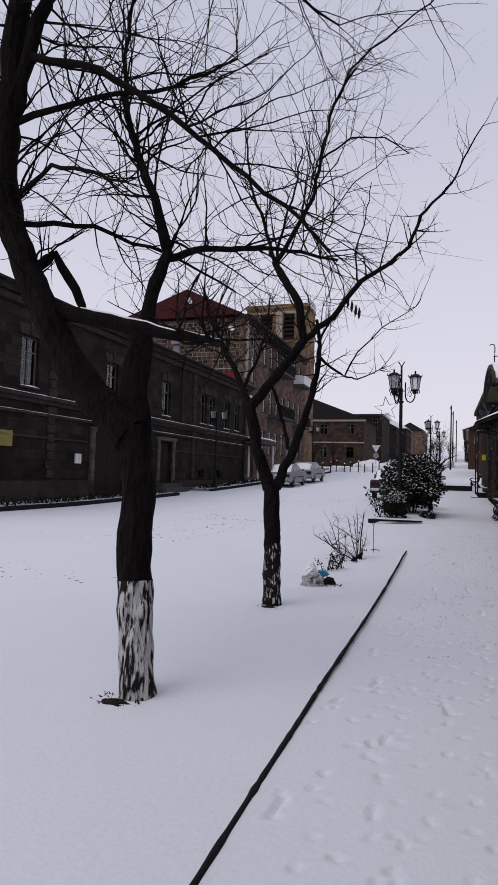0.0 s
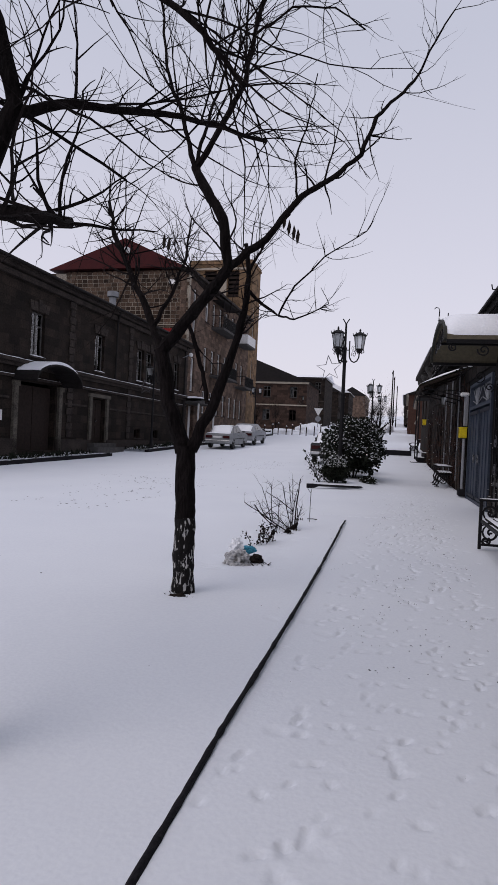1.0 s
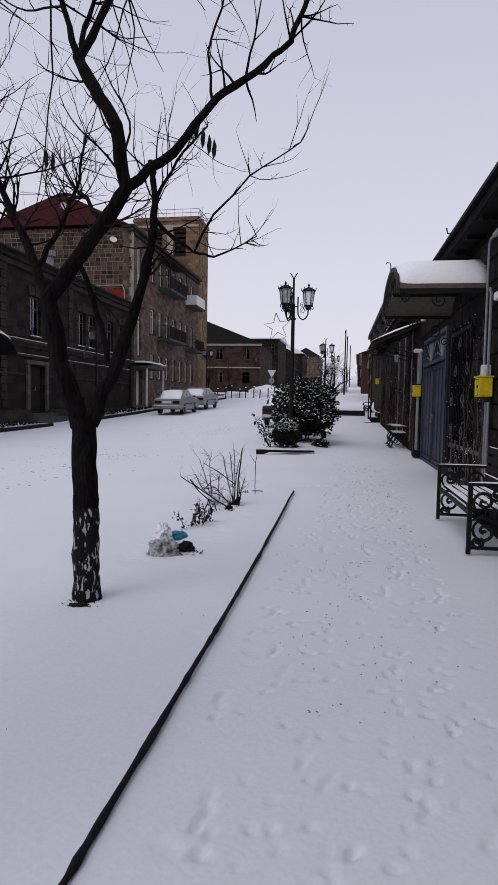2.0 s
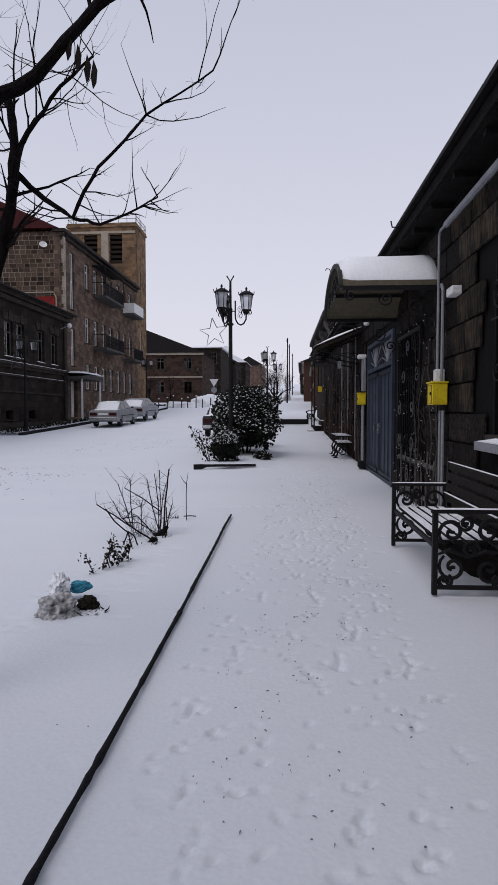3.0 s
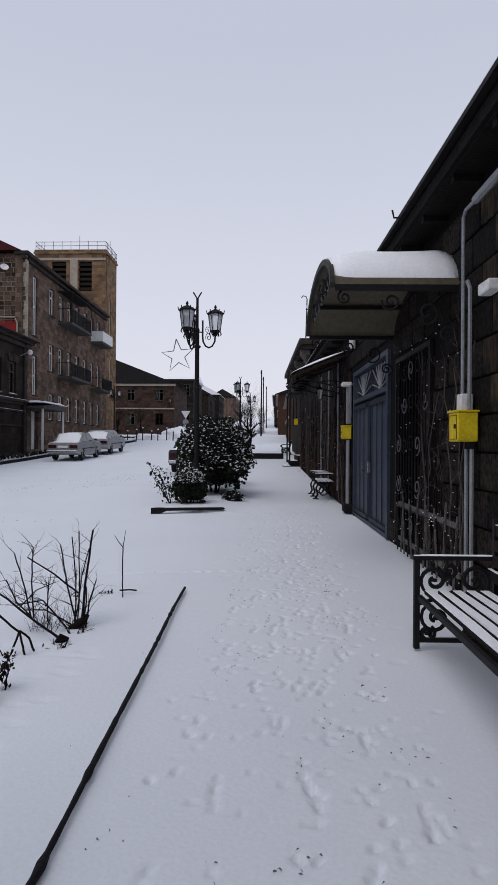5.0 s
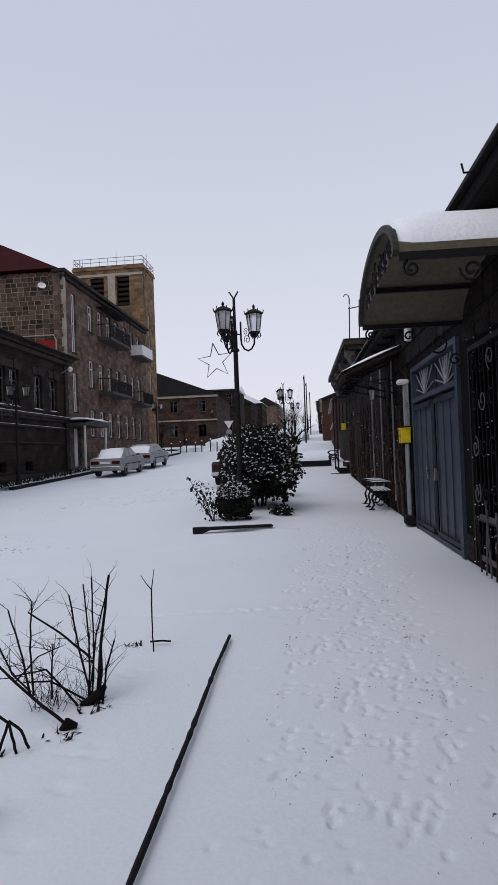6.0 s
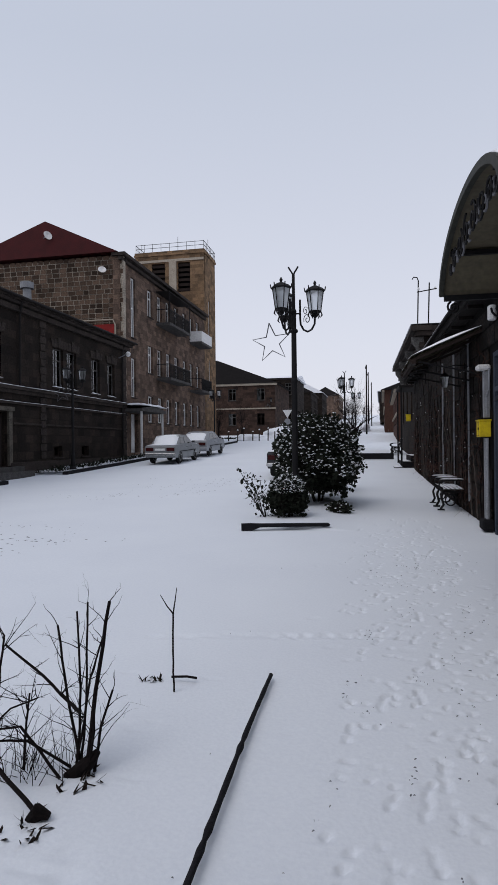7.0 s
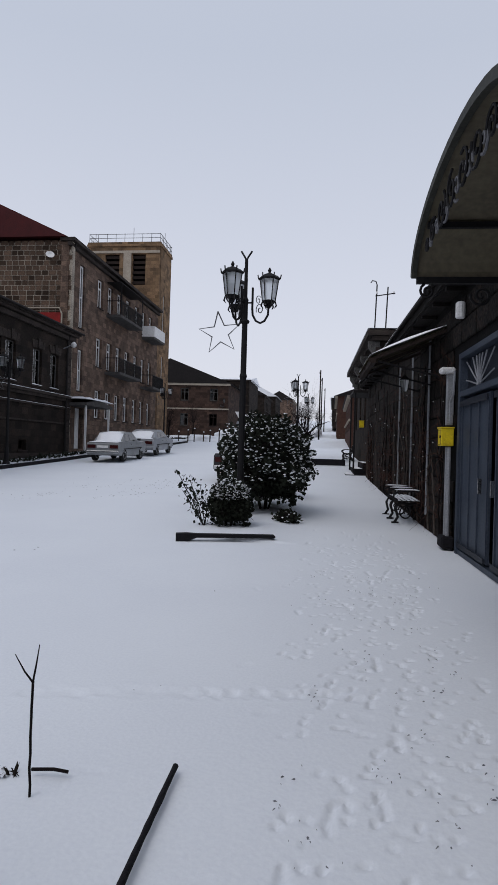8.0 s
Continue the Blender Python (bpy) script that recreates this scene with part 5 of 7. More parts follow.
strip("kerb", -12.2, -12.2, 8, 27.3, 0.13, KERB, "dark kerb of the planting bed across the street", 0.12, 20)
strip("kerb", -12.2, -12.2, 31.4, 62, 0.13, KERB, "dark kerb along the far side of the street", 0.12, 30)


def bed_snow(y0, y1, seed):
    bm = bmesh.new()
    n = int((y1 - y0) * 2)
    rows = []
    for k in range(n + 1):
        y = y0 + (y1 - y0) * k / n
        rows.append([bm.verts.new((x, y, rise(y) + 0.12 + 0.04 * noise.noise((x * 1.5, y * 1.5, seed)))) for x in (-13.85, -13.4, -12.9, -12.5, -12.2)])
    for a, b in zip(rows, rows[1:]):
        for i in range(4):
            bm.faces.new((a[i], b[i], b[i + 1], a[i + 1]))
    bmesh.ops.solidify(bm, geom=bm.faces[:], thickness=0.1)
    tagged(part("bed_snow", bm, CAP, smooth=True), "snow lying on the planting bed", "snow", kind="structure")


bed_snow(8, 27.3, 1)
bed_snow(31.4, 62, 2)


def tuft_cloud(name, label, spots, seed, mat, kind="stuff", cat="plants", grow=1.0):
    """Many small dark leaf and stalk clumps, for what nobody could count."""
    rng = random.Random(seed)
    vs, fs = [], []
    for x, y, z, r, n in spots:
        for _ in range(n):
            a, d = rng.uniform(0, 6.28), r * math.sqrt(rng.random())
            px, py = x + d * math.cos(a), y + d * math.sin(a)
            hgt, w, lean = rng.uniform(0.05, 0.28) * grow, rng.uniform(0.015, 0.05) * min(1, grow * 1.6), rng.uniform(0, 6.28)
            b = len(vs)
            c, s = math.cos(lean) * w, math.sin(lean) * w
            ox, oy = rng.uniform(-0.1, 0.1) * grow * (1 if grow > 0.5 else 2), rng.uniform(-0.1, 0.1) * grow * (1 if grow > 0.5 else 2)
            vs += [(px - c, py - s, z), (px + c, py + s, z), (px + ox + c * 0.6, py + oy + s * 0.6, z + hgt * 0.6), (px + ox * 1.6, py + oy * 1.6, z + hgt), (px + ox - c * 0.9, py + oy - s * 0.9, z + hgt * 0.55)]
            fs += [(b, b + 1, b + 2, b + 3, b + 4)]
    me = bpy.data.meshes.new(name)
    me.from_pydata(vs, [], fs)
    me.materials.append(mat)
    return tagged(new(name, me), label, cat, kind=kind)


tuft_cloud("bed_plants", "dark low shrubs and stalks poking through snow along the house", [(-13.0, y / 2, rise(y / 2) + 0.1, 0.55, 26) for y in range(18, 54)] + [(-13.0, y / 2, rise(y / 2) + 0.1, 0.5, 22) for y in range(63, 88)], 4, LEAF)


def planter_kerb():
    bm = prism(bmesh.new(), [(-1.62, 0.0), (-1.62, 0.16), (-1.45, 0.165), (-1.3, 0.155), (-0.1, 0.14), (-0.08, 0.12), (-0.1, 0.1), (-1.3, 0.1), (-1.45, 0.04)], 18.78, 18.92)
    pk = part("planter_kerb", bm, KERB)
    pk.matrix_world = pose(-1.64, 18.55, 0.0, 0, -0.4, 14) @ pose(1.62, -18.78, 0)
    tagged(pk, "dark stone edge of the planter, half bare of snow", "kerb", kind="structure")


planter_kerb()
st = boxes((-1.3, 1.35, 40.0, 40.25, 0.7, 1.0))
tagged(part("pavement_step", st, KERB), "dark stone step across the snowy pavement", "step", kind="structure")


# ---- trees ----
def bend(p, q, n, wob, rng):
    """Points from p to q with a little crookedness."""
    p, q = Vector(p), Vector(q)
    d = q - p
    out = []
    for k in range(n + 1):
        f = k / n
        w = wob * d.length * math.sin(math.pi * f)
        out.append(p + d * f + Vector((rng.uniform(-w, w), rng.uniform(-w, w), rng.uniform(-w, w))))
    return out


def limb_points(pts, per, wob, rng):
    out = [Vector(pts[0])]
    for a, b in zip(pts, pts[1:]):
        out += bend(a, b, per, wob, rng)[1:]
    return out


def shoot(bm, p, d, length, r, depth, rng, up, sides):
    """A thin crooked shoot that arches and carries finer ones."""
    n = max(4, int(length / 0.07))
    pts, rad = [p], [r]
    d = d.normalized()
    seg = length / n
    for k in range(n):
        d = (d + Vector((rng.gauss(0, 0.13), rng.gauss(0, 0.13), rng.gauss(0, 0.11) + up))).normalized()
        pts.append(pts[-1] + d * seg)
        rad.append(r * (1 - 0.75 * (k + 1) / n))
        if depth and k > 0 and rng.random() < 0.42:
            side = Vector((rng.gauss(0, 1), rng.gauss(0, 1), rng.gauss(0.25, 0.8)))
            side = (d * 0.7 + side.normalized() * 0.8)
            shoot(bm, pts[-1], side, length * rng.uniform(0.2, 0.55), rad[-1] * 0.7, depth - 1, rng, up, sides)
        elif rng.random() < 0.25:
            # a bud or spur
            s = (d * 0.5 + Vector((rng.gauss(0, 1), rng.gauss(0, 1), rng.gauss(0, 1))).normalized()) * rng.uniform(0.012, 0.04)
            tube(bm, [pts[-1], pts[-1] + s], [rad[-1] * 0.9, rad[-1] * 0.5], 3, False)
    tube(bm, pts, rad, sides, False)


def tree(name, m, label, trunk, trunk_r, paint_z, limbs, shoots, seed, lime):
    """trunk: points; limbs: (points, first radius, last radius, thin shoots, their length, upward pull)."""
    rng = random.Random(seed)
    t = thing(name, m, label, "tree", "street trees")
    tp = limb_points(trunk, 5, 0.02, rng)
    n = len(tp)

    def rough(bm, amount):
        for v in bm.verts:
            v.co += Vector((noise.noise(v.co * 14), noise.noise(v.co * 14 + Vector((7, 0, 0))), 0)) * amount
        return bm
    rr = [trunk_r[0] + (trunk_r[1] - trunk_r[0]) * (k / (n - 1)) + (0.012 * max(0, 1 - k / 2.5)) for k in range(n)]
    part("trunk", rough(tube(bmesh.new(), tp, rr, 18), 0.022), BARK, t, "dark wet bark")
    low = [p for p in tp if p.z <= paint_z]
    part("limewash_band", rough(tube(bmesh.new(), low, [a + 0.004 for a in rr[:len(low)]], 18, False), 0.022), lime, t, "flaking white limewash")
    fine = bmesh.new()
    crown = []
    for i, (pts, r0, r1, count, length, up) in enumerate(limbs):
        lp = limb_points(pts, 4, 0.035, rng)
        rad = [r0 + (r1 - r0) * (k / (len(lp) - 1)) ** 0.8 for k in range(len(lp))]
        part("limb", rough(tube(bmesh.new(), lp, rad, 10 if r0 > 0.03 else 6), min(0.012, r0 * 0.25)), BARK, t)
        if r0 > 0.05:
            crest = bmesh.new()
            run = []
            for p, r in list(zip(lp, rad)) + [(None, 0)]:
                flat = p is not None and noise.noise((p.x * 5, p.y * 5, p.z * 5)) > -0.25
                if flat:
                    run.append((p + Vector((0, 0, r * 0.93)), r * 0.3))
                if not flat and len(run) > 1:
                    tube(crest, [q for q, _ in run], [w * (0.5 if i in (0, len(run) - 1) else 1) for i, (_, w) in enumerate(run)], 6)
                if not flat:
                    run = []
            if len(crest.verts) and abs(lp[-1].z - lp[0].z) < 2.0 * (Vector(lp[-1]) - Vector(lp[0])).xy.length + 0.3:
                part("lying_snow", rough(crest, 0.012), CAP, t, "thin line of snow")
            else:
                crest.free()
        for _ in range(count):
            k = int(len(lp) * (0.25 + 0.75 * rng.random() ** 0.8))
            k = min(max(k, 1), len(lp) - 1)
            d = (lp[k] - lp[k - 1]).normalized()
            side = Vector((rng.gauss(0, 1), rng.gauss(0, 1), rng.gauss(0.3, 0.8))).normalized()
            shoot(fine, lp[k], d * 0.5 + side, length * rng.uniform(0.4, 1.15), min(0.011, max(0.0045, rad[k] * 0.45)), shoots, rng, up, 3)
    tagged(part("twig_mass", fine, TWIG, t, "dense bare twigs"), kind="stuff")
    return t


# nearer tree: leaning, forked low, with a cut stub; its crown spreads over the pavement
tree("street_tree", pose(-0.04, 0.29, 0) @ Matrix.Diagonal((1, 1, 1.03, 1)), "old gnarled bare tree with limewashed trunk in snow",
     [(-0.80, 3.85, -0.06), (-0.83, 3.86, 0.35), (-0.87, 3.88, 0.75), (-0.88, 3.9, 1.25), (-0.93, 3.9, 1.6)], (0.105, 0.105), 0.74,
     [([(-0.95, 3.9, 1.55), (-1.22, 3.88, 1.78), (-1.5, 3.85, 2.15), (-1.72, 3.82, 2.55), (-1.9, 3.8, 2.95), (-1.98, 3.8, 3.4), (-1.92, 3.75, 4.1), (-1.8, 3.7, 4.8)], 0.13, 0.07, 46, 1.2, 0.01),
      ([(-0.92, 3.92, 1.5), (-1.0, 4.0, 1.85), (-1.05, 4.15, 2.25)], 0.105, 0.085, 0, 1, 0),
      ([(-1.55, 3.86, 2.36), (-1.1, 3.86, 2.26), (-0.75, 3.84, 2.17), (-0.5, 3.82, 2.12), (-0.3, 3.8, 2.08)], 0.06, 0.018, 12, 0.6, 0.03),
      ([(-1.03, 4.15, 2.2), (-1.03, 4.25, 2.55), (-0.95, 4.3, 2.83), (-1.07, 4.3, 3.25), (-1.22, 4.3, 3.57), (-1.32, 4.3, 3.9), (-1.4, 4.35, 4.4), (-1.35, 4.4, 5.0)], 0.058, 0.010, 44, 1.1, 0.01),
      ([(-0.95, 4.3, 2.8), (-0.75, 4.5, 2.92), (-0.45, 4.75, 2.98), (-0.15, 4.95, 3.0), (0.1, 5.15, 2.98)], 0.03, 0.010, 26, 0.8, 0.0),
      ([(-1.75, 3.8, 2.6), (-1.6, 3.9, 2.75), (-1.45, 4.0, 2.45), (-1.42, 4.02, 2.35)], 0.035, 0.03, 0, 0.5, 0.0),
      ([(-1.95, 3.8, 3.7), (-1.75, 3.75, 4.15), (-1.55, 3.7, 4.6), (-1.4, 3.65, 5.0)], 0.055, 0.03, 26, 1.2, 0.01),
      ([(-1.75, 3.75, 4.05), (-1.2, 3.75, 3.85), (-0.7, 3.8, 3.5), (-0.3, 3.85, 3.15), (0.15, 3.9, 2.78), (0.3, 3.95, 2.6)], 0.028, 0.008, 34, 0.9, -0.01),
      ([(-1.9, 3.8, 3.65), (-1.4, 4.0, 3.85), (-0.9, 4.2, 3.95), (-0.5, 4.4, 4.2)], 0.026, 0.008, 30, 0.9, 0.0),
      ([(-1.85, 3.8, 2.95), (-1.5, 4.2, 3.05), (-1.1, 4.6, 2.95), (-0.7, 5.0, 2.75)], 0.022, 0.008, 30, 0.8, -0.01),
      ([(-1.9, 3.8, 3.1), (-1.5, 3.7, 3.25), (-1.1, 3.6, 3.1), (-0.8, 3.5, 2.95)], 0.02, 0.007, 24, 0.7, -0.01),
      ([(-1.5, 3.7, 4.7), (-0.9, 3.9, 4.75), (-0.3, 4.1, 4.6), (0.25, 4.3, 4.2)], 0.026, 0.007, 24, 1.0, -0.02),
      ([(-1.6, 3.7, 4.5), (-0.7, 3.5, 4.6), (0.2, 3.5, 4.4), (0.75, 3.6, 3.95)], 0.022, 0.006, 16, 0.9, -0.03)],
     1, 11, LIME)

# farther tree: slim fork with one long limb reaching over the edging
tree("street_tree", pose(-0.045, 0.2, 0) @ Matrix.Diagonal((1, 1, 1.03, 1)), "young forked bare tree with limewashed base in snow",
     [(-0.83, 6.75, -0.03), (-0.85, 6.77, 0.4), (-0.87, 6.8, 0.75), (-0.90, 6.85, 1.22)], (0.085, 0.085), 0.66,
     [([(-0.93, 6.86, 1.18), (-1.1, 6.86, 1.6), (-1.19, 6.87, 2.05)], 0.075, 0.06, 0, 1, 0),
      ([(-1.19, 6.87, 2.03), (-0.95, 6.84, 2.3), (-0.75, 6.8, 2.5), (-0.56, 6.76, 2.72), (-0.62, 6.72, 3.1), (-0.78, 6.75, 3.35), (-0.92, 6.8, 3.58)], 0.058, 0.038, 8, 0.7, 0.03),
      ([(-0.92, 6.8, 3.56), (-0.72, 6.78, 3.85), (-0.5, 6.75, 4.2), (-0.42, 6.75, 4.6), (-0.3, 6.8, 5.2), (-0.1, 6.9, 5.6)], 0.03, 0.012, 24, 0.9, 0.04),
      ([(-0.3, 6.8, 5.2), (-0.15, 6.82, 5.55), (0.35, 6.9, 5.95), (0.95, 7.0, 6.4)], 0.014, 0.006, 16, 0.9, -0.06),
      ([(-0.42, 6.75, 4.6), (-0.1, 6.7, 4.75), (0.25, 6.7, 4.7), (0.5, 6.7, 4.5)], 0.012, 0.005, 16, 0.7, 0.0),
      ([(-0.92, 6.8, 3.58), (-1.05, 6.8, 4.0), (-1.25, 6.85, 4.5), (-1.35, 6.9, 5.1)], 0.026, 0.010, 22, 0.9, 0.04),
      ([(-0.9, 6.8, 3.6), (-0.88, 6.95, 4.0), (-0.8, 7.1, 4.5), (-0.75, 7.2, 5.0)], 0.02, 0.008, 18, 0.8, 0.04),
      ([(-0.56, 6.76, 2.72), (-0.28, 6.9, 2.98), (-0.02, 7.05, 3.38), (0.24, 7.05, 3.52), (0.48, 7.05, 3.7), (0.58, 7.15, 4.05), (0.8, 7.35, 4.35), (0.95, 7.45, 4.6), (1.2, 7.5, 5.1)], 0.036, 0.007, 26, 0.6, 0.06),
      ([(-0.86, 6.86, 1.2), (-0.68, 6.9, 1.6), (-0.56, 6.95, 2.0), (-0.47, 7.0, 2.4), (-0.45, 7.02, 2.7), (-0.5, 7.05, 3.0)], 0.06, 0.016, 12, 0.5, 0.02),
      ([(-0.46, 7.02, 2.6), (-0.38, 7.1, 2.52), (-0.19, 7.12, 2.39), (-0.06, 7.15, 2.65), (0.2, 7.15, 2.9), (0.55, 7.15, 3.1)], 0.018, 0.004, 16, 0.4, 0.12),
      ([(-0.19, 7.12, 2.39), (-0.05, 7.14, 2.36), (0.1, 7.16, 2.42), (0.25, 7.18, 2.5)], 0.010, 0.004, 10, 0.35, 0.1),
      ([(-0.46, 7.0, 2.55), (-0.5, 7.2, 2.8), (-0.4, 7.35, 3.1), (-0.2, 7.5, 3.4)], 0.022, 0.007, 16, 0.6, 0.05),
      ([(-1.19, 6.87, 2.05), (-1.35, 6.95, 2.35), (-1.6, 7.05, 2.75), (-1.85, 7.15, 3.15), (-1.95, 7.2, 3.5)], 0.042, 0.014, 40, 0.7, 0.03),
      ([(-1.3, 6.9, 2.25), (-1.2, 7.1, 2.6), (-1.15, 7.3, 3.0), (-1.2, 7.5, 3.4)], 0.024, 0.008, 26, 0.65, 0.03),
      ([(-0.75, 6.8, 2.52), (-0.95, 7.0, 2.75), (-1.2, 7.2, 2.85), (-1.45, 7.4, 2.9)], 0.02, 0.007, 24, 0.6, 0.02),
      ([(-0.05, 7.05, 3.35), (-0.1, 7.1, 3.7), (0.0, 7.15, 4.1), (0.05, 7.2, 4.5)], 0.012, 0.005, 10, 0.5, 0.06),
      ([(-0.95, 6.85, 2.3), (-0.86, 6.9, 2.05), (-0.8, 6.95, 1.8), (-0.75, 6.92, 1.6)], 0.02, 0.022, 2, 0.3, 0.0)],
     1, 23, LIMEWORN)


# ---- shrubs ----
def leaf_cloud(bm, n, spot, size, rng):
    """Small folded leaves at the places that spot() gives."""
    for _ in range(n):
        p, out = spot()
        a = Vector((rng.gauss(0, 1), rng.gauss(0, 1), rng.gauss(0, 1))) + out * 0.8
        a.normalize()
        b = a.orthogonal().normalized()
        b = (b * math.cos(rng.uniform(0, 6.28)) + a.cross(b) * math.sin(rng.uniform(0, 6.28)))
        s = size * rng.uniform(0.6, 1.4)
        v = [bm.verts.new(p), bm.verts.new(p + a * s * 0.5 + b * s * 0.35), bm.verts.new(p + a * s), bm.verts.new(p + a * s * 0.5 - b * s * 0.35)]
        bm.faces.new((v[0], v[1], v[2]))
        bm.faces.new((v[0], v[2], v[3]))
    return bm


def lump(bm, p, r, flat, rng):
    """An uneven little lump of snow."""
    k = bmesh.ops.create_icosphere(bm, subdivisions=1, radius=r)
    for v in k["verts"]:
        v.co = Vector((v.co.x * rng.uniform(0.5, 1.5), v.co.y * rng.uniform(0.5, 1.5), v.co.z * flat * rng.uniform(0.6, 1.5))) + p


def bush(name, m, label, rad, low, leaves, lumps, size, seed, top_only=False):
    rng = random.Random(seed)
    b = thing(name, m, label, "shrub", "planter shrubs")
    cz = rad[2] + low

    def surface(lo=-0.8, depth=0.35):
        z = rng.uniform(lo, 1)
        a = rng.uniform(0, 6.28)
        q = math.sqrt(max(0, 1 - z * z))
        o = Vector((q * math.cos(a), q * math.sin(a), z))
        wob = 1 + 0.3 * noise.noise(o * 2.2 + Vector((seed, 0, 0))) + 0.2 * noise.noise(o * 6 + Vector((0, seed, 0)))
        d = wob * (1 - depth * rng.random() ** 2)
        return Vector((o.x * rad[0] * d, o.y * rad[1] * d, cz + o.z * rad[2] * d)), o
    bm = bmesh.new()
    leaf_cloud(bm, leaves, surface, size, rng)
    tagged(part("leaves", bm, LEAF, b, "dense dark evergreen leaves"), kind="stuff")
    # added solid core: dark filling for the shaded depth behind the leaves
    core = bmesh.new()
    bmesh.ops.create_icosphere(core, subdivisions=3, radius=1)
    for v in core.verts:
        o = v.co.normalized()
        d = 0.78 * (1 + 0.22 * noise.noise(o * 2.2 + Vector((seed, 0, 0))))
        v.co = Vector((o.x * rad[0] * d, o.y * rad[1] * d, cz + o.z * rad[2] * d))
    part("dark_core", core, TWIG, b)
    bm = bmesh.new()
    for _ in range(lumps):
        p, o = surface(0.25 if top_only else -0.35, 0.1)
        lump(bm, p, rng.uniform(0.2, 0.75) * size * 0.55, 0.5, rng)
    tagged(part("clinging_snow", bm, CAP, b, "lumps of snow caught on the leaves"), kind="stuff")
    for k in range(5):
        a = 6.28 * k / 5
        part("stem", tube(bmesh.new(), [(0.06 * math.cos(a), 0.06 * math.sin(a), -0.05), (rad[0] * 0.3 * math.cos(a), rad[1] * 0.3 * math.sin(a), low + rad[2] * 0.6)], [0.025, 0.015], 6), TWIG, b)
    return b


bush("evergreen_bush", pose(-0.74, 22.5, rise(22.5) + 0.05), "big round evergreen bush speckled with snow", (0.92, 1.3, 0.98), 0.05, 11000, 1700, 0.085, 4)
bush("evergreen_bush", pose(-1.25, 25.6, rise(25.6)), "evergreen bush speckled with snow behind the lamp", (0.9, 1.3, 0.95), 0.05, 5000, 600, 0.09, 8)
bush("box_bush", pose(-1.03, 19.85, rise(19.85) + 0.06), "small clipped box bush with a white snowy top", (0.36, 0.36, 0.40), 0.02, 4600, 900, 0.055, 6, True)
bush("low_shrub", pose(-0.15, 21.0, rise(21)), "low straggling shrub beside the evergreen bush", (0.24, 0.3, 0.13), 0.0, 420, 26, 0.06, 15)


def rose_plant(m):
    rng = random.Random(2)
    r = thing("rose_plant", m, "thin rose bush with a few withered leaves", "shrub", "planter shrubs")
    leaf = bmesh.new()
    for k, (x, y, h) in enumerate(((-0.5, 0.0, 0.95), (-0.3, 0.1, 0.8), (-0.38, -0.1, 0.65), (-0.1, 0.05, 0.72), (0.05, 0.0, 0.5), (-0.15, -0.1, 0.45))):
        pts = limb_points([(0.0, 0.0, 0.0), (x * 0.5, y * 0.5, h * 0.55), (x, y, h)], 4, 0.03, rng)
        part("cane", tube(bmesh.new(), pts, [0.011 - 0.006 * i / len(pts) for i in range(len(pts))], 5), TWIG, r)

        def spot():
            p = pts[rng.randrange(len(pts) // 2 if k < 3 else 1, len(pts))]
            return p + Vector((rng.gauss(0, 0.05), rng.gauss(0, 0.05), rng.gauss(0, 0.05))), Vector((0, 0, 0.2))
        leaf_cloud(leaf, 46, spot, 0.065, rng)
    tagged(part("leaves", leaf, LEAF, r), kind="stuff")


rose_plant(pose(-1.45, 19.75, rise(19.75) + 0.05))


